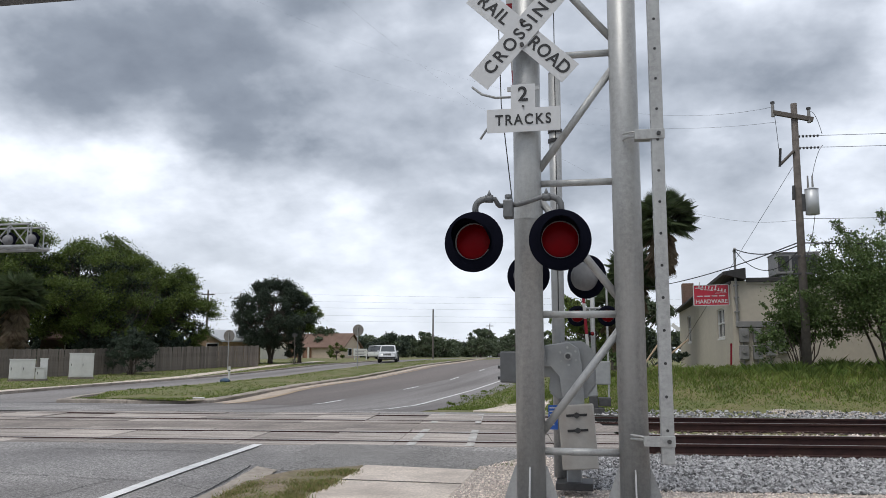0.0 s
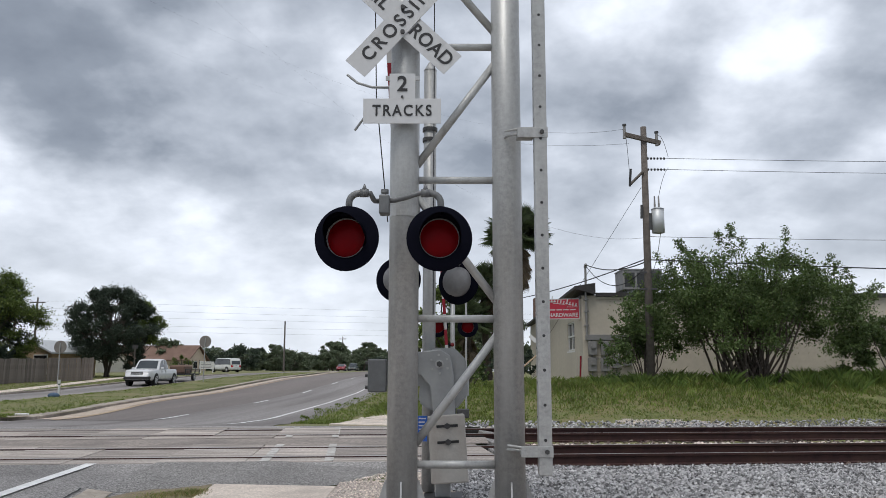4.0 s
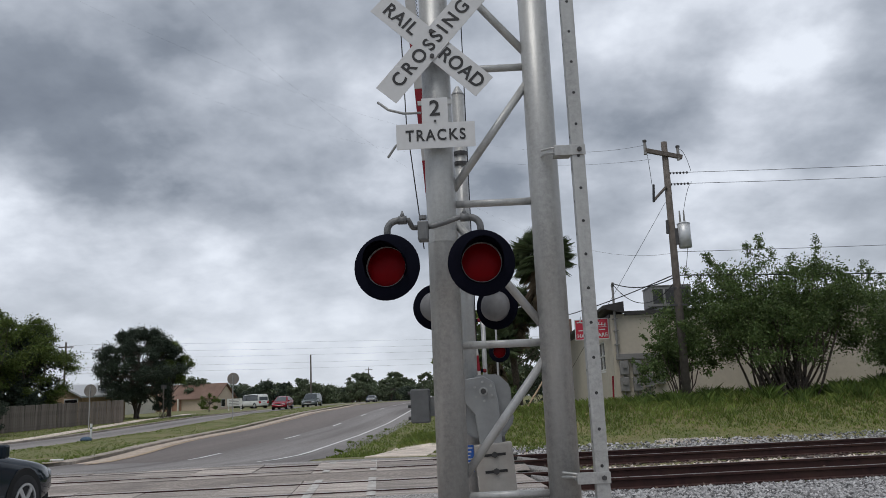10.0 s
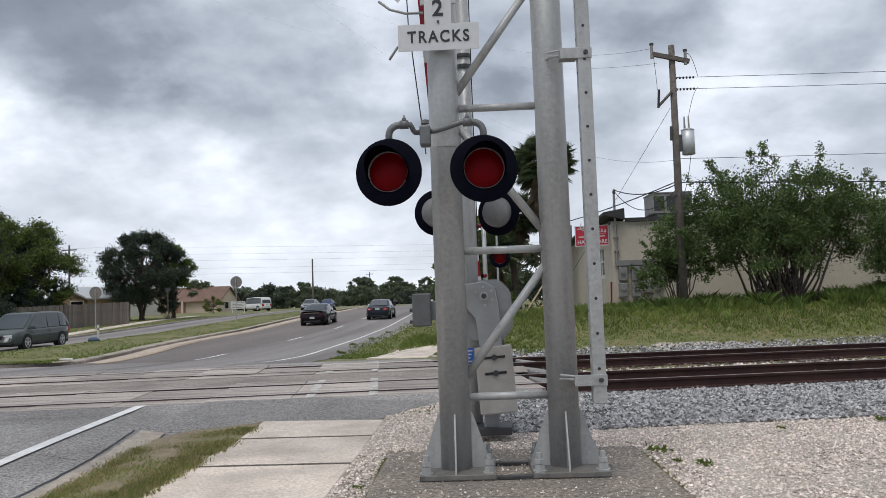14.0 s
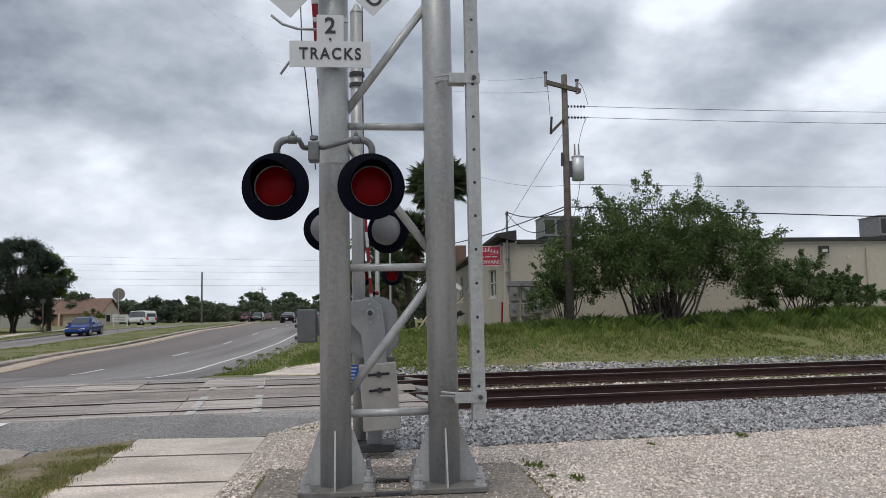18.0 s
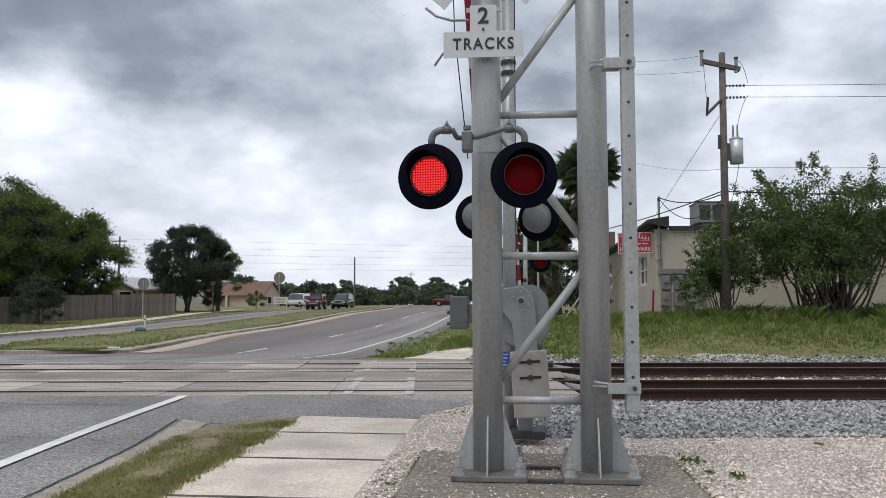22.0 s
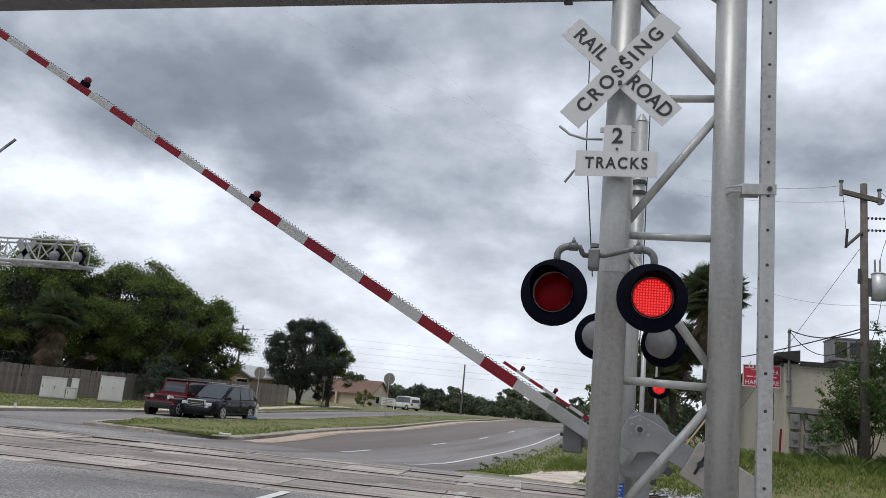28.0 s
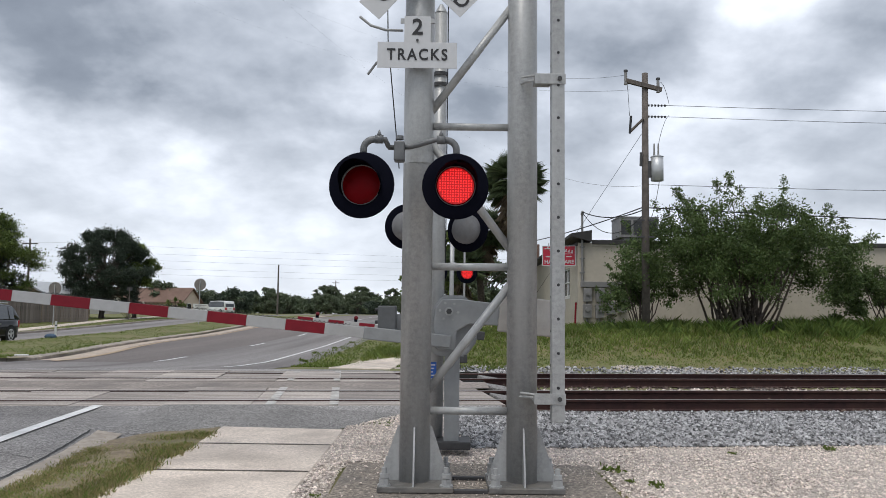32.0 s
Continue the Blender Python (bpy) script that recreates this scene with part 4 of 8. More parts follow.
for z in (0.77, 3.46):
    br = part("bracket", bx(-0.20, 0.062, -0.064, -0.050, z - 0.045, z + 0.045, bevel=0.003), GALV, pt)
    part("bracket_arm", bx(-0.20, -0.055, -0.06, 0.10, z - 0.03, z + 0.03, bevel=0.004), GALV, br)
    part("bolt", tb((0.01, -0.085, z), (0.01, -0.06, z), 0.02, 6), DARKSTEEL, br)
    bm = bmesh.new()
    path_tube(bm, [(-0.30, 0.10, z), (-0.26, 0.05, z + 0.005), (-0.17, 0.0, z)], 0.012, 8)
    path_tube(bm, [(-0.30, 0.05, z + 0.04), (-0.22, -0.02, z + 0.035), (-0.17, -0.04, z + 0.03)], 0.010, 8)
    part("u_bolt", bm, GALV, br)

# crossbuck, number plate, TRACKS plate
XC, XZ, XY = -0.008, 4.535, -0.130
cb = thing("crossbuck", "white crossbuck sign lettered in black, bolted to the mast", "road sign", (XC, XY, XZ))
for s, lift in ((1, -0.006), (-1, 0.004)):
    m = pose(0, lift, 0, 0, -48.5 if s > 0 else 43.4)
    blade = part("blade", bx(-0.625, 0.625, -0.002, 0.003, -0.1165, 0.1165, bevel=0.001, m=m), SIGNWHITE, cb)
    f = m @ Matrix.Translation((0, -0.003, 0)) @ FRONT
    if s > 0:
        lettering("lettering", "CROSSING", 0.172, f, SIGNBLACK, blade, wide=0.95, space=1.36)
    else:
        lettering("lettering", "RAIL", 0.172, f @ Matrix.Translation((-0.365, 0, 0)), SIGNBLACK, blade, wide=0.95, space=1.12)
        lettering("lettering", "ROAD", 0.178, f @ Matrix.Translation((0.355, 0, 0)), SIGNBLACK, blade, wide=0.92, space=1.05)
for z in (0.11, -0.125):
    part("bolt", tb((0.005, -0.03, z), (0.005, 0.02, z), 0.02, 10), DARKSTEEL, cb)
for z in (0.0, -0.55):
    part("strap", bx(-0.14, 0.16, 0.0, 0.02, z - 0.02, z + 0.02), GALV, cb)
tp = thing("track_count_sign", "white inverted-T plate with black figure and word, on the mast", "road sign", (0, XY, 3.565))
face = part("plate", bx(-0.343, 0.343, -0.002, 0.003, 0, 0.2286, bevel=0.001), SIGNWHITE, tp)
top = part("plate", bx(-0.1143, 0.1143, -0.001, 0.004, 0.2286, 0.46, bevel=0.001), SIGNWHITE, tp)
lettering("lettering", "TRACKS", 0.140, Matrix.Translation((0, -0.004, 0.114)) @ FRONT, SIGNBLACK, face, wide=0.86, space=1.26)
lettering("lettering", "2", 0.195, Matrix.Translation((0, -0.004, 0.358)) @ FRONT, SIGNBLACK, top)
part("bolt", tb((0, -0.012, 0.245), (0, 0, 0.245), 0.011, 10), DARKSTEEL, tp)

# hanging cable ends beside the sign
cab = thing("cable_loop", "grey cable bending out behind the crossbuck", "cable", (0, 0, 0))
bm = bmesh.new()
path_tube(bm, [(-0.54, 0.25, 4.16), (-0.44, 0.22, 4.07), (-0.30, 0.2, 4.02), (-0.14, 0.18, 4.01)], 0.012, 8)
part("cable_end", bm, GREYPAINT, cab)
bm = bmesh.new()
path_tube(bm, [(-0.46, 0.25, 3.62), (-0.38, 0.22, 3.72), (-0.2, 0.18, 3.80), (-0.1, 0.16, 3.80)], 0.012, 8)
part("cable_end", bm, GREYPAINT, cab)
bm = bmesh.new()
path_tube(bm, [(-0.36, 0.9, 5.5), (-0.33, 0.95, 4.2), (-0.20, 1.0, 2.9)], 0.006, 6)
part("thin_cable", bm, CABLE, cab)
for P in ([(-0.12, 0.9, 5.5), (-0.11, 0.9, 4.2)], [(0.27, 0.5, 5.5), (0.27, 0.5, 1.9)]):
    bm = bmesh.new()
    path_tube(bm, P, 0.005, 6)
    part("thin_cable", bm, CABLE, cab)
sill = thing("steel_frame", "steel channel frame between the mast base plates", "steel frame", (0, 0, 0))
for y in (PYC - 0.30, PYC + 0.24):
    part("channel", bx(P1 + 0.33, P2 - 0.30, y, y + 0.06, 0.002, 0.03, bevel=0.004), DARKSTEEL, sill)

LED = glow("led_red_glow", (1.0, 0.004, 0.008), 0.26, (0.3, 0.0, 0.0))
LEDHOT = glow("led_red_bright", (1.0, 0.03, 0.03), 1.5, (0.3, 0.0, 0.0))
FLASH = []  # moving glow discs, left first


def lamp_head(parent, at, rz, lit=False, r=0.272, rx=0):
    """A flashing-light unit: round black background, hood, red lens, housing behind."""
    h = part("lamp", bmesh.new(), BLACK, parent)
    h.matrix_basis = pose(*at, rx, 0, rz)
    bm = bmesh.new()
    lathe(bm, [(0.16, 0.0), (r - 0.012, 0.0), (r, 0.012), (r, 0.02), (r - 0.01, 0.028), (0.165, 0.028)], 40, pose(0, 0, 0, 90))
    part("background", bm, BLACK, h, "round black background disc", True)
    bm = bmesh.new()
    lathe(bm, [(0.160, -0.02), (0.162, 0.046), (0.164, 0.048), (0.159, 0.046), (0.157, -0.03)], 40, pose(0, 0, 0, 90))
    part("lens_ring", bm, PIPEGREY, h, "thin grey lens rim", True)
    bm = bmesh.new()
    seg = 26
    rows = []
    for j, (rr, d) in enumerate(((0.168, 0.02), (0.170, 0.14), (0.172, 0.27))):
        rows.append([])
        for k in range(seg + 1):
            a = math.radians(-28 + 236 * k / seg)
            dd = d * (1, 0.6 + 0.4 * max(0, math.sin(a)), 0.33 + 0.67 * max(0, math.sin(a)) ** 0.8)[j]
            rows[-1].append(bm.verts.new((rr * math.cos(a), -dd, rr * math.sin(a))))
    for a, b in zip(rows[:-1], rows[1:]):
        for k in range(seg):
            bm.faces.new((a[k], a[k + 1], b[k + 1], b[k]))
    bmesh.ops.solidify(bm, geom=bm.faces[:], thickness=0.004)
    part("hood", bm, BLACK, h, "black visor hood", True)
    bm = bmesh.new()
    lathe(bm, [(0.0, 0.040), (0.07, 0.038), (0.12, 0.030), (0.158, 0.016)], 40, pose(0, 0, 0, 90))
    part("lens", bm, LENSRED, h, "dark red lens", True)
    bm = bmesh.new()
    lathe(bm, [(0.17, -0.001), (0.165, -0.06), (0.13, -0.12), (0.06, -0.14), (0.0, -0.142)], 28, pose(0, 0, 0, 90))
    part("housing", bm, mat("lamp_housing_grey", (0.19, 0.19, 0.195), 0.6, 0.1, 0.15, 9), h, "grey lamp housing", True)
    if lit:
        bm = bmesh.new()
        lathe(bm, [(0.0, 0.004), (0.150, 0.004), (0.150, 0.0), (0.0, 0.0)], 40, pose(0, 0, 0, 90))
        disc = part("led_module", bm, LED, h, "glowing red light array")
        bm = bmesh.new()
        for i in range(-7, 8):
            for j in range(-7, 8):
                x, z = i * 0.0212, j * 0.0212
                if math.hypot(x, z) < 0.142:
                    tube(bm, (x, -0.0085, z), (x, -0.0045, z), 0.0064, 8)
        part("led_dots", bm, LEDHOT, disc)
        FLASH.append(disc)
    return h


def elbow(parent, p0, p1, r=0.026):
    """Pipe arm from the crossarm end up and down into a lamp."""
    bm = bmesh.new()
    x0, y0, z0 = p0
    x1, y1, z1 = p1
    q = 1 if x1 > x0 else -1
    xf = x1 - q * 0.13
    path_tube(bm, [p0, (x0 + q * 0.05, y0, z0 + 0.002), (x0 + (xf - x0) * 0.45, (y0 + y1) / 2, z0 + (z1 - z0) * (0.35 if q > 0 else 0.15)), (xf - q * 0.05, y1, z1), (xf, y1, z1)], r * 0.86, 10)
    path_tube(bm, [(xf, y1, z1)] + [(x1 - q * 0.085 + q * 0.085 * math.sin(a), y1 + 0.01, z1 - 0.085 + 0.085 * math.cos(a)) for a in (0, 0.32, 0.64, 0.96, 1.28, 1.57)] + [(x1, y1 + 0.02, z1 - 0.16)], r * 1.12, 12)
    bmesh.ops.create_cone(bm, segments=10, radius1=0.028, radius2=0.004, depth=0.06, cap_ends=True, matrix=Matrix.Translation((xf, y1, z1 + 0.05)))
    tube(bm, (xf - 0.035, y1, z1), (xf + 0.035, y1, z1), r * 1.4, 12)
    return part("pipe_arm", bm, PIPEGREY, parent, smooth=True)


LZ = 2.492
sig = thing("flashing_light_signal", "pair of round black flashing lights with red lenses on the mast", "signal light", (0, 0, 0))
lamp_head(sig, (-0.425, -0.40, LZ), -8, True)
lamp_head(sig, (0.335, -0.40, LZ), 4, True)
part("junction_box", bx(-0.180, -0.090, -0.27, -0.15, 2.73, 2.90, bevel=0.015), PIPEGREY, sig)
part("box_cap", tb((-0.135, -0.21, 2.92), (-0.135, -0.21, 2.95), 0.035, 10), PIPEGREY, sig)
elbow(sig, (-0.17, -0.21, 2.85), (-0.43, -0.30, 2.90))
elbow(sig, (-0.10, -0.21, 2.855), (0.345, -0.30, 2.90))
part("mount_band", tb((P1, PYC, 2.76), (P1, PYC, 2.86), 0.137, 24), GALV, sig)

# ---- gate mechanism, gate mast and arm ----
GY = 1.6
gm = thing("gate_mechanism", "grey cast gate mechanism with bolted cover on a steel pedestal", "gate mechanism", (0, 0, 0))
part("pedestal", bx(0.28, 0.44, GY + 0.02, GY + 0.2, 0.12, 1.1, bevel=0.01), GREYPAINT, gm)
part("foot_plate", bx(0.16, 0.56, GY - 0.06, GY + 0.34, 0.06, 0.14, bevel=0.01), DARKSTEEL, gm)
bm = bmesh.new()
prism(bm, [(0.10, 1.10), (0.14, 1.52), (0.24, 1.66), (0.48, 1.66), (0.60, 1.54), (0.62, 1.18), (0.50, 1.02), (0.20, 1.02)], GY - 0.04, GY + 0.34)
bmesh.ops.bevel(bm, geom=bm.edges[:], offset=0.02, segments=2, affect="EDGES")
part("case", bm, GREYPAINT, gm)
for a in range(6):
    x, z = 0.33 + 0.085 * math.cos(a * 1.047 + 0.5), 1.49 + 0.085 * math.sin(a * 1.047 + 0.5)
    part("bolt", tb((x, GY - 0.06, z), (x, GY - 0.03, z), 0.011, 6), GALV, gm)
bxp = part("terminal_box", bx(-0.42, -0.23, GY - 0.16, GY + 0.06, 1.20, 1.54, bevel=0.015), mat("dark_grey_box", (0.11, 0.115, 0.12), 0.55, 0.1, 0.15, 8, 0.05), gm, "grey terminal box with bolted lid")
part("box_bracket", bx(-0.25, 0.14, GY + 0.0, GY + 0.10, 1.26, 1.46, bevel=0.01), GREYPAINT, gm)
for zz in (1.25, 1.37, 1.5):
    part("lid_bolt", tb((-0.45, GY - 0.10, zz), (-0.42, GY - 0.10, zz), 0.018, 6), DARKSTEEL, bxp)
pole = part("gate_pole", tb((0.20, GY + 0.30, 0.15), (0.20, GY + 0.30, 4.85), 0.072, 20), GALV, gm, "galvanised pole behind the mast", True)
part("pole_cap", tb((0.20, GY + 0.30, 4.85), (0.20, GY + 0.30, 4.95), 0.076, 20, 0.02), GALV, pole)
for z in (4.0, 4.12):
    part("pole_band", tb((0.20, GY + 0.30, z), (0.20, GY + 0.30, z + 0.04), 0.085, 20), DARKSTEEL, pole)
lamp_head(gm, (-0.16, GY + 0.55, 2.45), 172, False, 0.26)
lamp_head(gm, (0.52, GY + 0.50, 2.42), 150, False, 0.26)
bm = bmesh.new()
path_tube(bm, [(-0.16, GY + 0.42, 2.62), (-0.16, GY + 0.3, 2.8), (0.1, GY + 0.25, 2.82), (0.5, GY + 0.3, 2.8), (0.52, GY + 0.40, 2.6)], 0.026, 10)
part("crossarm", bm, GREYPAINT, gm, smooth=True)
note = thing("notice_plate", "small blue emergency notice plate on the gate pedestal", "notice", (0.145, GY - 0.06, 0.83))
part("plate", bx(-0.05, 0.05, 0, 0.004, -0.13, 0.13), BLUESIGN, note)
for k in range(6):
    part("text_bar", bx(-0.038, 0.038 - 0.012 * (k % 3), -0.002, -0.0005, 0.095 - 0.036 * k, 0.108 - 0.036 * k), SIGNWHITE, note)

PIVOT = (0.32, GY - 0.10, 1.49)
arm = thing("crossing_gate", "red and white striped gate arm with lamps and a counterweight", "crossing gate", PIVOT)
# built upright: the arm stands to the left of the pivot, its counterweight hangs below
bm = bmesh.new()
prism(bm, [(-0.40, -0.10), (-0.40, 0.10), (-0.20, 0.14), (0.02, 0.15), (0.12, 0.08), (0.14, -0.12), (0.13, -0.60), (-0.09, -0.60), (-0.11, -0.22), (-0.2, -0.10)], -0.03, 0.03)
bmesh.ops.bevel(bm, geom=bm.edges[:], offset=0.008, segments=1, affect="EDGES")
part("hub_plate", bm, GREYPAINT, arm, "grey counterweight bracket")
part("hub_nut", tb((0, -0.07, 0), (0, -0.03, 0), 0.030, 6), DARKSTEEL, arm)
part("hub_washer", tb((0, -0.04, 0), (0, -0.028, 0), 0.045, 20), GALV, arm)
for a in range(6):
    c, s = 0.095 * math.cos(a * 1.047 + 0.52), 0.095 * math.sin(a * 1.047 + 0.52)
    part("hub_bolt", tb((c, -0.045, s), (c, -0.028, s), 0.014, 6), GALV, arm)
cw = part("counterweight", bx(-0.155, 0.225, -0.07, 0.06, -1.20, -0.52, bevel=0.015), mat("pale_grey_weight", (0.40, 0.39, 0.37), 0.7, 0, 0.12, 6, 0.1, 40, (0.30, 0.24, 0.19), 2, 0.4, streak=0.3), arm, "pale painted counterweight block with slots")
for z in (-0.63, -0.79):
    sl = part("slot", bx(-0.07, 0.15, -0.076, -0.069, z - 0.013, z + 0.013), SIGNBLACK, cw)
    part("slot_bolt", tb((0.04, -0.095, z), (0.04, -0.07, z), 0.032, 6), DARKSTEEL, sl)
AX, AL = -0.31, 10.8
STRIPE = 0.405
z = 0.02
part("arm_root", bx(AX - 0.065, AX + 0.065, -0.12, -0.06, -0.05, 0.85, bevel=0.01), GREYPAINT, arm)
z, k = 0.85, 0
while z < AL:
    e = min(AL, z + STRIPE)
    w = 0.056 if z < 4.75 else 0.043
    part("stripe", bx(AX - w, AX + w, -0.115, -0.065, z, e, bevel=0.004), GATERED if k % 2 else GATEWHITE, arm)
    z, k = e, k + 1
bm = bmesh.new()
for za, zb, off in ((1.0, 4.72, 0.070), (5.12, 7.7, 0.058), (8.1, 10.55, 0.058)):  # coiled cable on the upper edge
    n = int((zb - za) / 0.0065)
    path_tube(bm, [(AX + off - 0.002 + 0.009 * math.cos(i * 0.9), -0.09 + 0.009 * math.sin(i * 0.9), za + (zb - za) * i / n) for i in range(n + 1)], 0.0035, 3)
part("lamp_cable", bm, CABLE, arm, "black coiled lamp cable")
LAMPON = mat("gate_lamp_red", (0.13, 0.002, 0.005), 0.2, 0, 0.1, 5)
for zz in (4.95, 7.9, 10.7):
    lm = part("gate_lamp", bx(AX + 0.04, AX + 0.105, -0.12, -0.06, zz - 0.06, zz + 0.06, bevel=0.01), BLACK, arm)
    bm = bmesh.new()
    bmesh.ops.create_uvsphere(bm, u_segments=14, v_segments=10, radius=0.048, matrix=Matrix.Translation((AX + 0.128, -0.09, zz)))
    part("lamp_globe", bm, LAMPON, lm, "red gate lamp globe", True)
gate_arm = arm

# ---- second signal and gate beyond the rails ----
fs = thing("far_signal", "flashing light signal with gate mechanism beyond the rails", "signal light", (0.54, 13.9, 0.05))
part("pole", tb((0, 0, 0), (0, 0, 3.75), 0.06, 14), GALV, fs, smooth=True)
part("base", bx(-0.25, 0.25, -0.25, 0.25, 0, 0.16, bevel=0.02), DARKSTEEL, fs)
part("crossarm", tb((-0.42, -0.06, 2.72), (0.42, -0.06, 2.72), 0.028, 10), GREYPAINT, fs)
lamp_head(fs, (-0.39, -0.10, 2.52), 0, True, 0.27)
lamp_head(fs, (0.39, -0.10, 2.52), 0, True, 0.27)
part("case", bx(0.05, 0.42, -0.2, 0.15, 0.75, 1.35, bevel=0.03), GREYPAINT, fs)
part("cabinet", bx(0.10, 0.42, -0.15, 0.15, 0.20, 0.42, bevel=0.02), DARKSTEEL, fs)
part("sign_back", bx(0.06, 0.30, 0.02, 0.03, 3.0, 3.1, m=pose(0, 0, 0, 0, 40)), WHITEPAINT, fs)
fg = thing("far_gate", "short red and white gate arm beyond the rails", "crossing gate", (0.45, 13.75, 1.0))
z, k = 0.3, 0
while z < 3.5:
    part("stripe", bx(-0.04, 0.04, -0.03, 0.03, z, z + 0.4, bevel=0.004), GATEWHITE if k % 2 else GATERED, fg)
    z, k = z + 0.4, k + 1
part("hub_plate", bx(-0.2, 0.15, -0.04, 0.04, -0.5, 0.32, bevel=0.02), GREYPAINT, fg)
part("counterweight", bx(-0.08, 0.14, -0.06, 0.06, -0.95, -0.5, bevel=0.02), DARKSTEEL, fg)
for zz in (1.1, 2.4, 3.4):
    lm = part("gate_lamp", bx(0.05, 0.12, -0.03, 0.03, zz - 0.04, zz + 0.04), BLACK, fg)
    bm = bmesh.new()
    bmesh.ops.create_uvsphere(bm, u_segments=10, v_segments=8, radius=0.055, matrix=Matrix.Translation((0.15, 0, zz)))
    part("lamp_globe", bm, LAMPON, lm)
bu = thing("spare_sign", "white sign edge standing behind the signal", "road sign", (0.95, 16.5, 0))
part("sign_post", tb((0, 0, 0.0), (0, 0, 4.0), 0.03, 8), GALV, bu)

# ---- opposite cantilever over the other carriageway ----
LY = 13.5
lt = thing("opposite_cantilever", "galvanised cantilever truss with signal lamps seen from behind", "signal mast", (0, LY, 0))
for px in (-27.2, -28.1):
    part("post", tb((px, 0, 0), (px, 0, 6.4), 0.14, 18), GALV, lt, smooth=True)
for sy in (-0.35, 0.35):
    part("chord", tb((-28.4, sy, 4.70), (-15.7, sy, 4.70), 0.062, 12), GALV, lt, smooth=True)
    part("chord", tb((-28.4, sy, 5.38), (-15.85, sy, 5.38), 0.032, 10), GALV, lt)
    for k in range(10):
        x = -15.9 - 1.2 * k
        part("lacing", tb((x, sy, 4.72), (x - 0.6, sy, 5.36), 0.020, 8), GALV, lt)
        part("lacing", tb((x - 0.6, sy, 5.36), (x - 1.2, sy, 4.72), 0.020, 8), GALV, lt)
        part("upright", tb((x, sy, 4.7), (x, sy, 5.38), 0.018, 8), GALV, lt)
for k in range(11):
    x = -15.9 - 1.2 * k
    part("cross_tie", tb((x, -0.35, 4.70), (x, 0.35, 4.70), 0.03, 8), GALV, lt)
for x in (-16.15, -16.95, -19.35, -20.1):
    lamp_head(lt, (x, 0.15, 4.98), 180, False, 0.25)
    part("lamp_stem", tb((x, 0.1, 5.1), (x, 0.1, 5.4), 0.03, 8), GREYPAINT, lt)
for s in (1, -1):
    part("sign_back", bx(-0.5, 0.5, 0.2, 0.205, -0.1, 0.1, m=pose(-18.1, 0, 5.05, 0, 50 * s)), GREYPAINT, lt, "grey back of a crossbuck")
og = thing("opposite_gate", "long gate arm of the other carriageway, grey from behind", "crossing gate", (-27.0, LY - 0.4, 1.25))
z, k = 0.3, 0
while z < 11.5:
    w = 0.055 if z < 5 else 0.034
    part("stripe", bx(-w, w, -0.03, 0.03, z, z + 0.405, bevel=0.004), PIPEGREY if k % 2 else GREYPAINT, og)
    z, k = z + 0.405, k + 1
part("hub_plate", bx(-0.2, 0.25, -0.05, 0.05, -0.8, 0.32, bevel=0.02), GREYPAINT, og)
for zz in (6.5, 10.3):
    lm = part("gate_lamp", bx(-0.11, -0.03, -0.03, 0.03, zz - 0.05, zz + 0.05), BLACK, og)
    bm = bmesh.new()
    bmesh.ops.create_uvsphere(bm, u_segments=10, v_segments=8, radius=0.055, matrix=Matrix.Translation((-0.14, 0, zz)))
    part("lamp_globe", bm, BLACK, lm)

# ---- hardware store ----
store = thing("hardware_store", "beige stucco store with dark roof edge, sign and rooftop units", "building", (0, 0, 0))
WX, WY, WE, WN = 6.25, 27.6, 62.0, 49.0


def wall_with_holes(name, length, z0, z1, holes, thick, m, material, parent):
    """A wall in the x, z plane, pierced: holes are (x0, x1, za, zb)."""
    xs = sorted({0.0, length, *[v for h in holes for v in h[:2]]})
    zs = sorted({z0, z1, *[v for h in holes for v in h[2:]]})
    bm = bmesh.new()
    for a, b in zip(xs[:-1], xs[1:]):
        for c, d in zip(zs[:-1], zs[1:]):
            if any(h[0] <= a and b <= h[1] and h[2] <= c and d <= h[3] for h in holes):
                continue
            box(bm, a, b, 0, thick, c, d)
    bmesh.ops.remove_doubles(bm, verts=bm.verts[:], dist=0.0005)
    bmesh.ops.transform(bm, matrix=m, verts=bm.verts[:])
    return part(name, bm, material, parent)


def sash(parent, m, w, h, name="window"):
    """A two-over-two sash window with frame, bars and glass, its lower left corner at the matrix."""
    wdw = part(name, bx(-0.06, w + 0.06, -0.03, 0.05, -0.10, -0.02, m=m), WHITEPAINT, parent)
    for a in ((0, 0.06, 0, h), (w - 0.06, w, 0, h), (0.06, w - 0.06, 0, 0.06), (0.06, w - 0.06, h - 0.06, h), (0.06, w - 0.06, h * 0.5 - 0.03, h * 0.5 + 0.03), (w / 2 - 0.015, w / 2 + 0.015, 0.06, h - 0.06)):
        part("frame", bx(a[0], a[1], 0.03, 0.09, a[2], a[3], m=m), WHITEPAINT, wdw)
    part("pane", bx(0.05, w - 0.05, 0.10, 0.11, 0.05, h - 0.05, m=m), GLASS, wdw)
    return wdw


part("wall", bx(WX, WE, WY, WY + 0.25, 0.2, 4.72), STUCCO, store)
mw = pose(WX, WN, 0, 0, 0, -90)
wins = ((4.6, 6.4, 2.5, 4.1), (17.0, 19.2, 2.43, 3.75))
wall_with_holes("wall", WN - WY - 0.01, 0.2, 4.6, wins, 0.25, mw, STUCCO, store)
for a, b, c, d in wins:
    sash(store, mw @ Matrix.Translation((a, 0.02, c)), b - a, d - c)
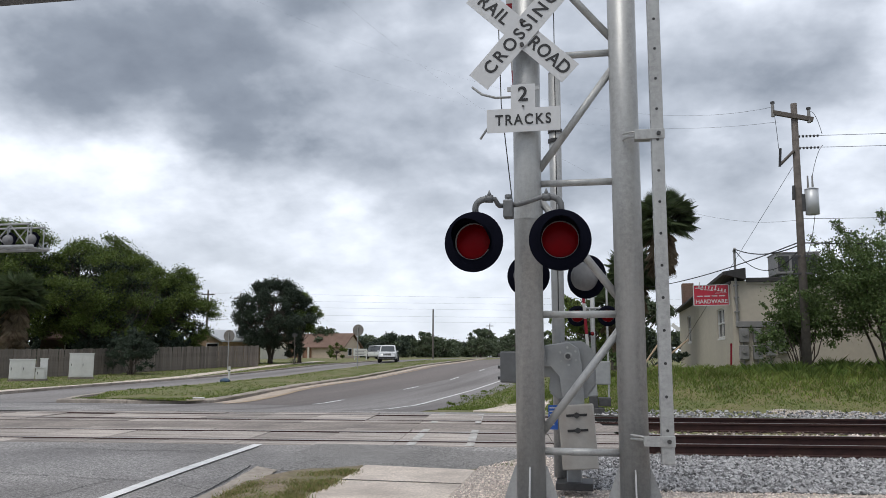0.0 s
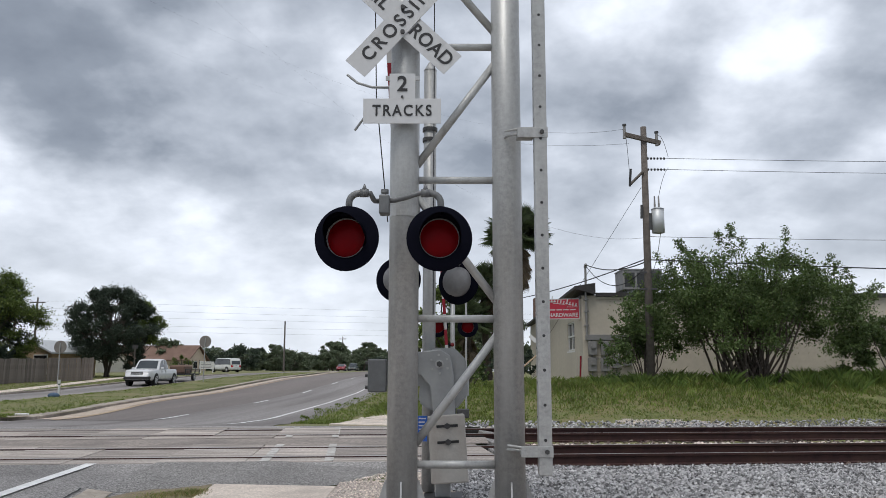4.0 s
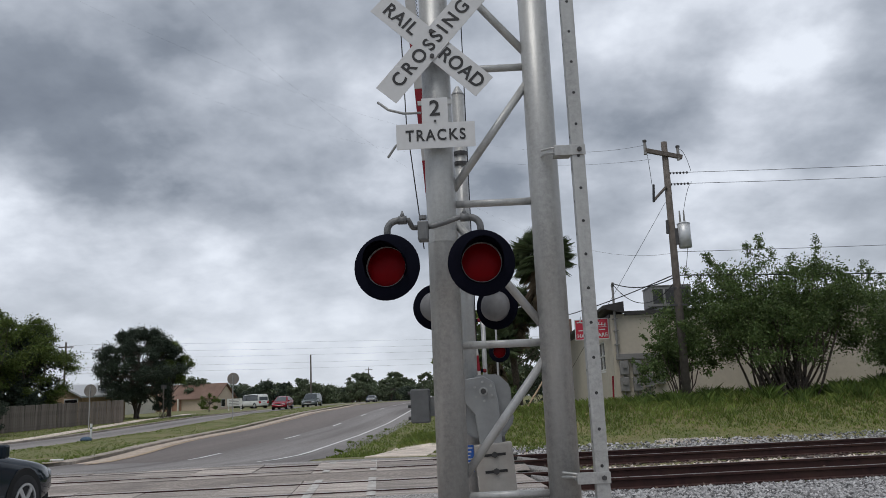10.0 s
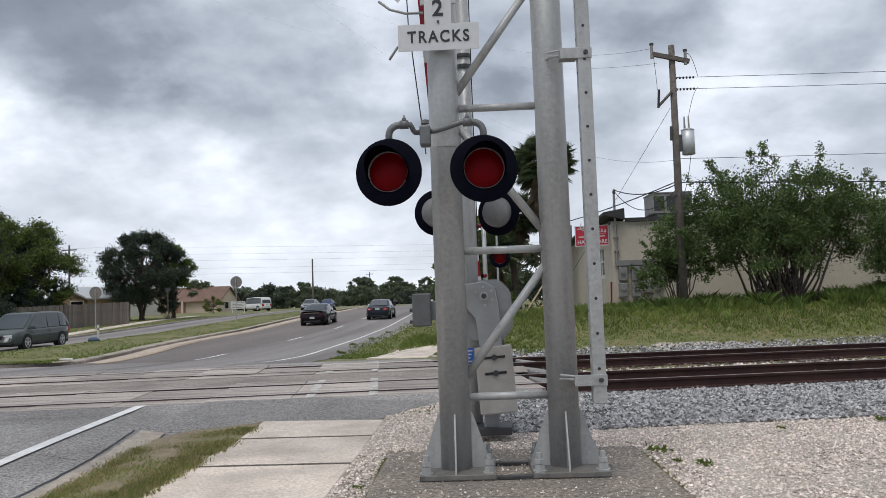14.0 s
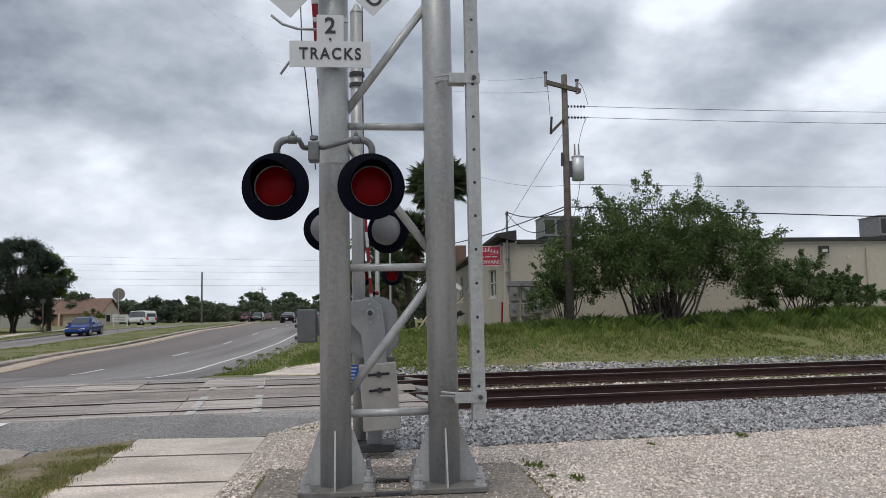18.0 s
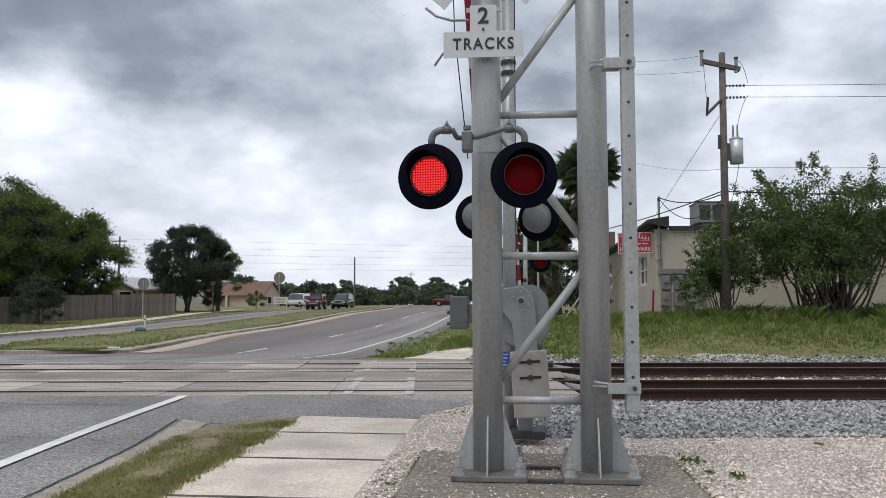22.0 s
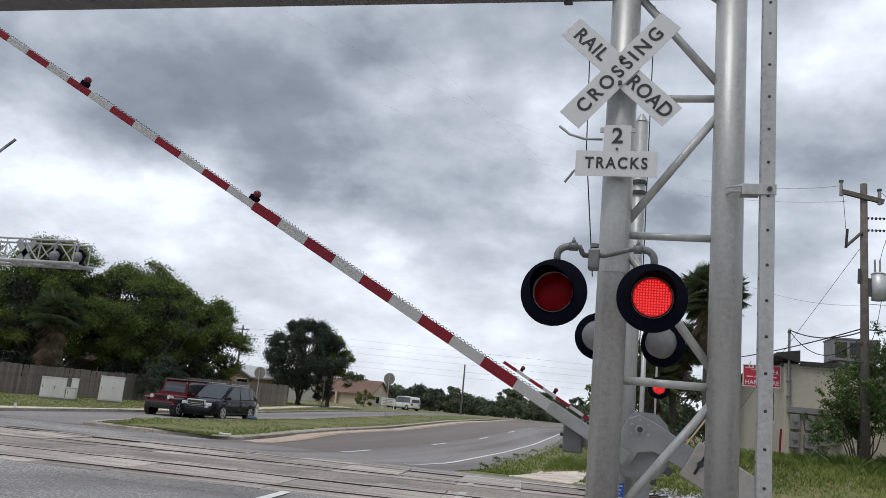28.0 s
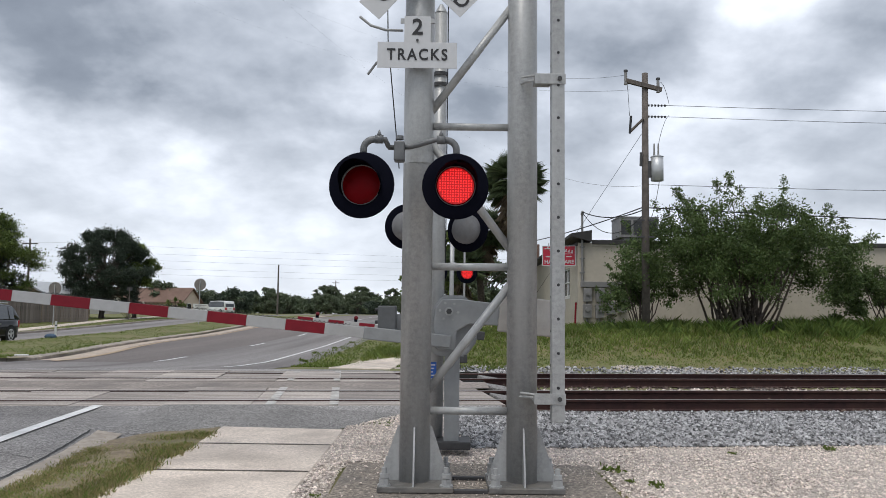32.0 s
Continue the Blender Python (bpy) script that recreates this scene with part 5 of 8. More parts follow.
part("wall", bx(WX, WE, WN, WN + 0.25, 0.2, 4.7), STUCCO, store)
part("wall", bx(WE, WE + 0.25, WY, WN, 0.2, 4.7), STUCCO, store)
part("roof", bx(WX - 0.05, WE, WY + 0.05, WN, 4.60, 4.74), ROOFTRIM, store)
part("roof_edge", bx(WX + 0.6, WE, WY - 0.14, WY + 0.03, 4.66, 4.84, bevel=0.01), ROOFTRIM, store)
part("roof_edge", bx(WX + 0.6, WE, WY - 0.05, WY + 0.01, 4.58, 4.66), STUCCOW, store, "thin pale trim below the roof edge")
# sloping dark canopy along the west side
bm = bmesh.new()
vs = [bm.verts.new(p) for p in ((WX - 0.35, 27.3, 5.10), (WX + 0.55, 27.3, 5.25), (WX + 0.55, WN, 5.35), (WX - 0.35, WN, 4.72), (WX - 0.35, 27.3, 4.98), (WX + 0.55, 27.3, 4.75), (WX + 0.55, WN, 4.75), (WX - 0.35, WN, 4.6))]
for f in ((0, 1, 2, 3), (7, 6, 5, 4), (0, 4, 5, 1), (1, 5, 6, 2), (2, 6, 7, 3), (3, 7, 4, 0)):
    bm.faces.new([vs[i] for i in f])
part("parapet", bm, ROOFTRIM, store, "dark metal parapet cap")
part("chimney", bx(WX - 0.1, WX + 0.6, 45.6, 46.4, 4.7, 6.3, bevel=0.03), SHINGLE, store)
for x in (25.76, 41.0):
    part("pilaster", bx(x - 0.09, x + 0.09, WY - 0.10, WY - 0.003, 1.0, 4.58), ROOFTRIM, store, "dark vertical joint cover")
part("downpipe", tb((23.15, WY - 0.07, 1.0), (23.15, WY - 0.07, 4.35), 0.05, 8), STUCCO, store)
part("downpipe", tb((12.9, WY - 0.07, 1.0), (12.9, WY - 0.07, 4.6), 0.05, 8), STUCCO, store)
wl_ = part("wall_lamp", bx(20.85, 21.3, WY - 0.16, WY, 4.12, 4.45, bevel=0.02), ROOFTRIM, store)
part("lens", bx(20.95, 21.2, WY - 0.17, WY - 0.155, 4.15, 4.3), STUCCOW, wl_)
for x in (19.9, 22.2):
    part("vent", bx(x, x + 0.12, WY - 0.04, WY, 3.9, 4.0), STUCCOW, store)


def hvac(x0, x1, y0, y1, z0, z1):
    root = thing("rooftop_unit", "grey rooftop air conditioner with dark coil grille", "air conditioner", ((x0 + x1) / 2, (y0 + y1) / 2, 4.74), "rooftop units")
    w, d, h = (x1 - x0) / 2, (y1 - y0) / 2, z1 - z0
    o = z0 - 4.74
    part("stand", bx(-w * 0.7, w * 0.7, -d * 0.7, d * 0.7, 0, o, bevel=0.01), METALROOF, root)
    part("casing", bx(-w, w, -d, d, o, o + h, bevel=0.02), ACMETAL, root)
    for k in range(3):
        a = -w + 0.08 + k * (2 * w - 0.1) / 3
        g = part("grille", bx(a, a + (2 * w - 0.4) / 3, -d - 0.008, -d - 0.001, o + 0.12, o + h - 0.12), DARKGRILLE, root)
    part("lid", bx(-w - 0.03, w + 0.03, -d - 0.03, d + 0.03, o + h, o + h + 0.05), ACMETAL, root)
    return root


hvac(8.2, 9.95, 28.2, 29.8, 5.05, 5.93)
hvac(24.6, 26.2, 28.6, 30.2, 5.0, 5.95)
hvac(43, 45.2, 28.6, 30.2, 5.0, 5.95)

# store sign on the west wall
hs = thing("store_sign", "red store sign with white script strokes and the word hardware", "store sign", (WX - 0.62, 27.9, 4.15))
SW, SH = 1.42, 0.86
hs.matrix_basis = pose(WX - 0.05, 28.0, 4.18, 0, 0, -14)
part("panel", bx(-SW - 0.02, 0, 0, 0.06, -SH / 2, SH / 2, bevel=0.008), SIGNRED, hs)
for a in ((-SW - 0.04, 0.02, SH / 2 - 0.01, SH / 2 + 0.02), (-SW - 0.04, 0.02, -SH / 2 - 0.02, -SH / 2 + 0.01), (-SW - 0.04, -SW, -SH / 2, SH / 2), (-0.02, 0.02, -SH / 2, SH / 2)):
    part("frame", bx(a[0], a[1], -0.012, 0.07, a[2], a[3]), SIGNWHITE, hs)
lettering("lettering", "HARDWARE", 0.235, Matrix.Translation((-SW / 2, -0.006, -0.275)) @ FRONT, SIGNWHITE, hs, wide=1.0)
for k in range(9):
    x = -SW + 0.14 + 0.135 * k
    hgt = 0.24 if k in (0, 5) else 0.13
    part("script_bar", bx(x, x + 0.045, -0.01, -0.002, 0.08, 0.08 + hgt, m=pose(0, 0, 0, 0, 12)), SIGNWHITE, hs)
    part("script_bar", bx(x - 0.02, x + 0.09, -0.01, -0.002, 0.07 + hgt * 0.4, 0.10 + hgt * 0.4, m=pose(0, 0, 0, 0, 6)), SIGNWHITE, hs)
part("script_bar", bx(-SW + 0.06, -SW + 0.40, -0.01, -0.002, 0.30, 0.34), SIGNWHITE, hs)
part("script_bar", bx(-0.55, -0.08, -0.01, -0.002, 0.075, 0.09), SIGNWHITE, hs)
for k in range(4):
    part("slogan_bar", bx(-SW + 0.12 + 0.3 * k, -SW + 0.36 + 0.3 * k, -0.01, -0.002, -0.06, -0.015), SIGNWHITE, hs)

# meters, conduits on the wall
me_ = thing("electric_meters", "grey electric meter boxes with conduits on the stucco wall", "electric meter", (0, WY, 0))
for x, z in ((6.46, 2.15), (7.0, 2.15), (6.44, 1.45), (6.98, 1.45), (7.48, 1.6), (7.95, 1.7)):
    b = part("meter_box", bx(x, x + 0.36, -0.22, -0.003, z, z + 0.58, bevel=0.015), ACMETAL, me_)
    part("meter_dial", tb((x + 0.18, -0.28, z + 0.36), (x + 0.18, -0.21, z + 0.36), 0.10, 14), ACMETAL, b)
part("gutter_box", bx(6.35, 9.0, -0.2, -0.003, 2.78, 3.02, bevel=0.01), ACMETAL, me_)
part("conduit", tb((6.42, -0.1, 2.9), (6.42, -0.1, 5.95), 0.05, 10), ACMETAL, me_)
part("weatherhead", tb((6.42, -0.1, 5.95), (6.42, -0.22, 6.08), 0.075, 10, 0.05), ACMETAL, me_)
for z in (3.4, 4.0, 4.5):
    part("strap", bx(6.32, 6.52, -0.17, -0.003, z, z + 0.05), ACMETAL, me_)
for x in (6.62, 7.16, 7.66):
    part("conduit", tb((x, -0.08, 1.0), (x, -0.08, 2.8), 0.03, 8), ACMETAL, me_)
part("pipe_stub", tb((6.0, -0.6, 1.0), (6.05, -0.6, 2.1), 0.04, 8), GATERED, me_, "short red-brown marker pipe")

# ---- utility pole with wires ----
POX, POY = 7.62, 21.6
up_ = thing("utility_pole", "weathered wooden utility pole with crossarms, insulators and transformer", "utility pole", (POX, POY, 0.95))
part("pole", tb((0, 0, -0.3), (0.05, 0, 9.48), 0.155, 14, 0.11), WOODPOLE, up_, smooth=True)
part("crossarm", bx(-0.75, 0.62, -0.17, -0.05, -0.02, 0.14, bevel=0.01, m=pose(0.02, 0, 8.93, 0, 14)), WOODPOLE, up_)
for x, z in ((-0.68, 9.13), (0.5, 8.85)):
    i = part("insulator", tb((x, -0.11, z - 0.12), (x, -0.11, z + 0.36), 0.065, 10, 0.05), ACMETAL, up_)
    part("cap", tb((x, -0.11, z + 0.36), (x, -0.11, z + 0.43), 0.075, 10), DARKSTEEL, i)
part("brace", tb((-0.05, -0.1, 7.75), (-0.52, -0.1, 7.28), 0.05, 8), WOODPOLE, up_)
part("cutout", tb((-0.55, -0.12, 7.2), (-0.50, -0.12, 7.85), 0.045, 10), SIGNBLACK, up_)
part("cutout", tb((-0.16, -0.12, 6.0), (-0.14, -0.12, 6.5), 0.05, 8), DARKSTEEL, up_)
tr = part("transformer", tb((0.45, -0.05, 5.48), (0.45, -0.05, 6.36), 0.225, 20), METALROOF, up_, "pale grey transformer can", True)
part("lid", tb((0.45, -0.05, 6.36), (0.45, -0.05, 6.42), 0.24, 20, 0.12), METALROOF, tr)
for x in (0.35, 0.5):
    part("bushing", tb((x, -0.05, 6.40), (x, -0.05, 6.85), 0.04, 8, 0.025), ACMETAL, tr)
part("bracket", bx(0.1, 0.28, -0.1, 0.0, 5.6, 6.2), DARKSTEEL, tr)
for z in (4.0, 3.4):
    part("bracket", bx(-0.3, 0.3, -0.12, -0.06, z, z + 0.06), DARKSTEEL, up_)


def wire(pts, r=0.012, sag=0.4, name="wire", label="dark overhead wire from the pole", n=14, r1=None):
    """A hanging wire through points, each span sagging."""
    bm = bmesh.new()
    for a, b in zip(pts[:-1], pts[1:]):
        a, b = Vector(a), Vector(b)
        P = [a.lerp(b, i / n) - Vector((0, 0, 4 * sag * (i / n) * (1 - i / n))) for i in range(n + 1)]
        path_tube(bm, P, r, 5, r1, caps=False)
    return tagged(link(name, bm, CABLE), label, "wire", group="overhead wires")


def road_wire(a, b, sag, n=24):
    """A service wire, thinned after a third to imitate fading in bright sky."""
    a, b = Vector(a), Vector(b)
    P = [a.lerp(b, i / n) - Vector((0, 0, 4 * sag * (i / n) * (1 - i / n))) for i in range(n + 1)]
    bm = bmesh.new()
    path_tube(bm, P[:9], 0.0055, 5, 0.002, caps=False)
    path_tube(bm, P[8:], 0.0006, 4, caps=False)
    return tagged(link("wire", bm, CABLE), "thin overhead wire over the road", "wire", group="overhead wires")


Z0 = 0.95
wire([(POX + 0.1, POY, Z0 + 8.30), (60, POY + 4, Z0 + 10.3)], 0.009, 0.5)
wire([(POX + 0.1, POY, Z0 + 7.88), (60, POY + 4, Z0 + 9.7)], 0.009, 0.5)
wire([(POX + 0.1, POY, Z0 + 5.35), (60, POY + 4, Z0 + 7.0)], 0.009, 0.5)
wire([(POX + 0.1, POY, Z0 + 4.5), (60, POY + 4, Z0 + 4.2)], 0.022, 0.3)
road_wire((POX - 0.68, POY, Z0 + 9.40), (-8, 4, 9), 1.5)
road_wire((POX - 0.5, POY, Z0 + 8.85), (-8, 16, 11), 1.0)
road_wire((POX - 0.1, POY, Z0 + 5.3), (-8, 4, 12), 2.5)
wire([(POX - 0.1, POY, Z0 + 7.2), (4.0, 33, 1.0)], 0.008, 0.02, label="guy wire down to the ground")
wire([(POX - 0.1, POY, Z0 + 4.4), (6.42, WY - 0.2, 6.05)], 0.022, 0.25)
wire([(POX - 0.1, POY, Z0 + 4.5), (3.2, 41, 5.6)], 0.022, 0.25)
wire([(POX - 0.1, POY, Z0 + 4.2), (6.42, WY - 0.2, 6.0)], 0.016, 0.75)
wire([(POX - 0.68, POY - 0.1, Z0 + 9.4), (POX - 0.55, POY - 0.1, Z0 + 7.85)], 0.009, -0.3)
wire([(POX + 0.5, POY - 0.1, Z0 + 9.1), (POX + 0.9, POY - 0.1, Z0 + 8.3)], 0.009, -0.3)
wire([(POX + 0.9, POY - 0.1, Z0 + 7.9), (POX + 0.5, POY - 0.05, Z0 + 6.8)], 0.009, -0.2)
wire([(POX + 0.6, POY - 0.1, Z0 + 6.1), (POX + 0.2, POY - 0.05, Z0 + 4.1)], 0.010, 0.3)
for z in (8.28, 7.86):
    string = thing("strain_insulator", "dark strain insulator string on the wire", "insulator", (POX + 0.15, POY, Z0 + z))
    for k in range(6):
        part("disc", tb((0.12 * k, 0, 0), (0.05 + 0.12 * k, 0, 0), 0.045, 8), SIGNBLACK, string)

# thin pale guard bars near the palms
for a, b in (((2.6, 25.5, 0.9), (4.3, 26.5, 2.25)), ((2.0, 24.0, 0.7), (3.2, 25.2, 2.3))):
    tagged(link("guy_guard", tb(a, b, 0.035, 8), LINEYELLOW), "pale yellow guard on a guy wire", "guy guard")

# ---- plants ----


def leaves(centres, radii, count, size, rng, flat=0.6, droop=0.0, out=None):
    """Leaf blades (two triangles folded along the rib) filling uneven blobs, denser at their skin."""
    cs, rs = np.array(centres), np.array(radii)
    w = rs ** 2
    which = rng.choice(len(cs), count, p=w / w.sum())
    d = rng.normal(size=(count, 3))
    d /= np.linalg.norm(d, axis=1, keepdims=True)
    rad = rs[which] * np.minimum(np.abs(rng.normal(0.62, 0.36, count)), 1.55)
    p = cs[which] + d * rad[:, None] * (1, 1, flat)
    ax = rng.normal(size=(count, 3)) + d * 0.8
    ax[:, 2] -= droop
    ax /= np.linalg.norm(ax, axis=1, keepdims=True)
    sd = np.cross(ax, rng.normal(size=(count, 3)))
    sd /= np.linalg.norm(sd, axis=1, keepdims=True)
    nr = np.cross(ax, sd)
    s = size * rng.uniform(0.6, 1.35, count)[:, None]
    v = np.stack([p - ax * s * 0.5, p + sd * s * 0.26 + nr * s * 0.06, p + ax * s * 0.5, p - sd * s * 0.26 + nr * s * 0.06], 1)
    return v


def leaf_mesh(name, quads, material, parent, label=""):
    n = len(quads)
    idx = np.arange(n)[:, None] * 4
    faces = np.concatenate([idx + (0, 1, 2), idx + (0, 2, 3)], 0)
    me = bpy.data.meshes.new(name)
    me.from_pydata(quads.reshape(-1, 3).tolist(), [], faces.tolist())
    me.update()
    me.materials.append(material)
    ob = new(name, me)
    ob.parent = parent
    if label:
        ob["label"] = label
    return ob


def limb(bm, a, b, r0, r1, rng, bend=0.15, seg=7, n=4):
    a, b = Vector(a), Vector(b)
    off = Vector(rng.normal(size=3)) * (b - a).length * bend
    P = [a.lerp(b, i / n) + off * math.sin(math.pi * i / n) for i in range(n + 1)]
    path_tube(bm, P, r0, seg, r1, False)
    return P


def tree(name, label, at, height, spread, seed, material, trunk_r=0.22, count=9000, size=0.32, low=0.3, blobs=26, flat=0.6, stems=1, lean=(0, 0), category="tree", core=None):
    """Tapered trunk, limbs to each leaf mass, uneven crown with gaps."""
    rng = np.random.default_rng(seed)
    root = thing(name, label, category, at)
    cs, rs = [], []
    for k in range(blobs):
        u = (k + 0.5) / blobs
        a = k * 2.39996 + rng.uniform(-0.4, 0.4)
        h = low + (1 - low) * rng.uniform(0.08, 1.0) ** 0.8
        env = math.sin(math.pi * min(1, max(0.12, (h - low * 0.7) / (1.03 - low * 0.7)))) ** 0.55
        rr = spread * env * math.sqrt(rng.uniform(0.1, 1.0))
        r = spread * rng.uniform(0.15, 0.30) * min(1.0, (64 / blobs) ** 0.5)
        cs.append((rr * math.cos(a) + lean[0] * h, rr * math.sin(a) + lean[1] * h, h * height - r * 0.4))
        rs.append(r)
    for s in range(stems):
        bm = bmesh.new()
        base = Vector((rng.uniform(-0.3, 0.3) * (stems > 1), rng.uniform(-0.3, 0.3) * (stems > 1), -0.1))
        topp = Vector((lean[0] * 0.6 + rng.normal() * 0.12 * spread, rng.normal() * 0.12 * spread, height * 0.62))
        P = limb(bm, base, topp, trunk_r / math.sqrt(stems), trunk_r * 0.35 / math.sqrt(stems), rng, 0.05, 9, 6)
        for k in range(s, blobs, stems):
            j = 1 + int(rng.integers(1, 5))
            limb(bm, P[j], cs[k], trunk_r * 0.28 / math.sqrt(stems) + 0.02, 0.015, rng, 0.10, 5, 4)
        part("trunk", bm, BARK, root, smooth=True)
    q = leaves(cs, rs, count, size, rng, flat)
    leaf_mesh("crown", q, material, root)
    if core:  # darker leaf colour put in for the shade deep in the crown
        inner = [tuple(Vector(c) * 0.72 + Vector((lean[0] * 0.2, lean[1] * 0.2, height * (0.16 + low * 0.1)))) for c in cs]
        leaf_mesh("inner_leaves", leaves(inner, [r * 1.1 for r in rs], count // 4, size * 1.5, rng, flat), core, root, "leaves coloured dark for the shade deep in the crown")
    return root


def palm(at, height, seed, crown=2.2, fronds=46, dead=34, skirt=1.8, tr=0.19, label="cabbage palm with a shaggy skirt of dead fronds"):
    rng = np.random.default_rng(seed)
    root = thing("palm", label, "palm tree", at)
    bm = bmesh.new()
    limb(bm, (0, 0, -0.1), (rng.normal() * 0.25, rng.normal() * 0.2, height), tr * 1.15, tr, rng, 0.01, 10, 8)
    part("trunk", bm, BARK, root, smooth=True)

    def frond(org, az, el, L, fold, quads):
        d = Vector((math.cos(az) * math.cos(el), math.sin(az) * math.cos(el), math.sin(el)))
        side = Vector((-math.sin(az), math.cos(az), 0))
        upv = side.cross(d)
        c = org + d * L * 0.5
        for k in range(25):
            f = (k - 12) / 12 * 1.5
            dd = (d * math.cos(f) + side * math.sin(f)).normalized()
            tip = c + dd * L * (0.52 - 0.06 * abs(f)) - Vector((0, 0, fold * L * (0.06 + 0.07 * abs(f))))
            mid = c + dd * L * 0.26 - Vector((0, 0, fold * L * 0.02))
            w = (side * math.cos(f) - d * math.sin(f)) * 0.013 * L
            quads.append([c, mid + w, tip, mid - w])
        w = side * 0.012 * L
        quads.append([org - w, org + w, c + w, c - w])

    q, dq = [], []
    topv = Vector((0, 0, height))
    for k in range(fronds):
        frond(topv, rng.uniform(0, 6.283), math.asin(rng.uniform(-0.6, 0.98)), crown * rng.uniform(0.8, 1.1), rng.uniform(0.5, 1.6), q)
    for k in range(dead):
        h = height - rng.uniform(0.1, skirt)
        frond(Vector((0, 0, h)), rng.uniform(0, 6.283), rng.uniform(-1.45, -0.75), crown * rng.uniform(0.55, 0.8), 1.2, dq)
    leaf_mesh("crown", np.array([[tuple(v) for v in f] for f in q]), PALMLEAF, root)
    leaf_mesh("dead_fronds", np.array([[tuple(v) for v in f] for f in dq]), DEADFROND, root, "hanging grey-brown dead fronds")
    return root


def bush(name, at, rx, ry, h, seed, count, size, stems=26, material=None, label="", blobs=40, base=0.12, top=0.97):
    """Many thin stems fanning out of the ground into a ragged leafy crown."""
    rng = np.random.default_rng(seed)
    root = thing(name, label, "bush", at)
    cs, rs = [], []
    for k in range(blobs):
        a, u = k * 2.39996, math.sqrt((k + 0.5) / blobs)
        hh = h * (top - 0.40 * u ** 3) * rng.uniform(0.52, 1.0) ** 0.7
        cs.append((rx * u * math.cos(a), ry * u * math.sin(a), hh - 0.2))
        rs.append(rng.uniform(0.32, 0.68) * h / 5)
        if k < stems:
            bm = bmesh.new()
            limb(bm, (rng.normal() * 0.22 * rx / 2, rng.normal() * 0.3, -0.1), cs[-1], 0.05 * h / 5, 0.010, rng, 0.09, 5, 5)
            part("stem", bm, BARK, root)
    for k in range(blobs // 3):
        a = rng.uniform(0, 6.28)
        c = (rx * 0.92 * math.cos(a), ry * 0.92 * math.sin(a), h * rng.uniform(base, 0.5))
        cs.append(c)
        rs.append(rng.uniform(0.3, 0.6) * h / 5)
    for k in range(blobs // 2):  # inner leaf masses
        a, u = rng.uniform(0, 6.28), math.sqrt(rng.uniform(0, 0.5))
        cs.append((rx * u * math.cos(a), ry * u * math.sin(a), h * rng.uniform(0.34, 0.72)))
        rs.append(rng.uniform(0.35, 0.6) * h / 5)
    for k in range(blobs):  # sprigs that stand out of the outline
        b = cs[int(rng.integers(0, blobs))]
        d = Vector((b[0] / rx * 0.9 + rng.normal() * 0.4, b[1] / ry * 0.6, 0.55 + rng.random())).normalized()
        for q in (0.5, 0.8, 1.0):
            cs.append(tuple(Vector(b) + d * h * (0.05 + 0.13 * q)))
            rs.append(h * 0.034)
    rs = np.array(rs)
    q = leaves(cs, rs, count, size, rng, 0.8, 0.1)
    leaf_mesh("foliage", q, material or LEAF, root)
    return root


bush("shrub", (11.5, 22.6, 0.9), 4.3, 2.0, 5.35, 11, 90000, 0.098, 60, label="tall ragged green shrub with bare brown stems below", blobs=130, base=0.24)
bush("shrub", (7.6, 22.4, 0.9), 1.35, 0.9, 3.0, 12, 10000, 0.10, 14, label="slender leafy shrub beside the utility pole", blobs=22)
bush("shrub", (17.4, 23.4, 1.05), 2.2, 1.3, 2.75, 13, 26000, 0.10, 18, label="low dense green shrub on the bank", blobs=36, base=0.03)
bush("shrub", (19.9, 23.8, 1.15), 1.6, 1.0, 1.8, 14, 11000, 0.095, 10, label="low green shrub on the grass bank", blobs=22, base=0.03)
bush("shrub", (3.3, 29.5, 0.95), 1.3, 1.0, 1.7, 15, 4000, 0.12, 10, material=OAKSHADELEAF, label="dark rounded shrub below the palms", blobs=18, base=0.02)
bush("shrub", (1.2, 24.5, 0.75), 0.9, 0.8, 1.3, 16, 1500, 0.12, 8, material=LEAF, label="small green shrub behind the signal", blobs=12, base=0.02)
palm((4.4, 38.5, 1.0), 8.3, 21, 2.1, 150, 90, 2.0)
palm((2.9, 41.0, 1.0), 5.6, 22, 1.9, 110, 70)
palm((1.6, 40.0, 0.8), 3.6, 23, 1.8, 60, 20)
tree("tree", "leafy green tree behind the palms", (0.6, 48, 0.7), 7.0, 3.0, 24, TREELEAF, 0.2, 7000, 0.3, 0.15)
tree("tree", "dull green tree beside the store", (4.2, 62, 0.8), 6.5, 3.2, 25, FARLEAF, 0.2, 5000, 0.4, 0.1)


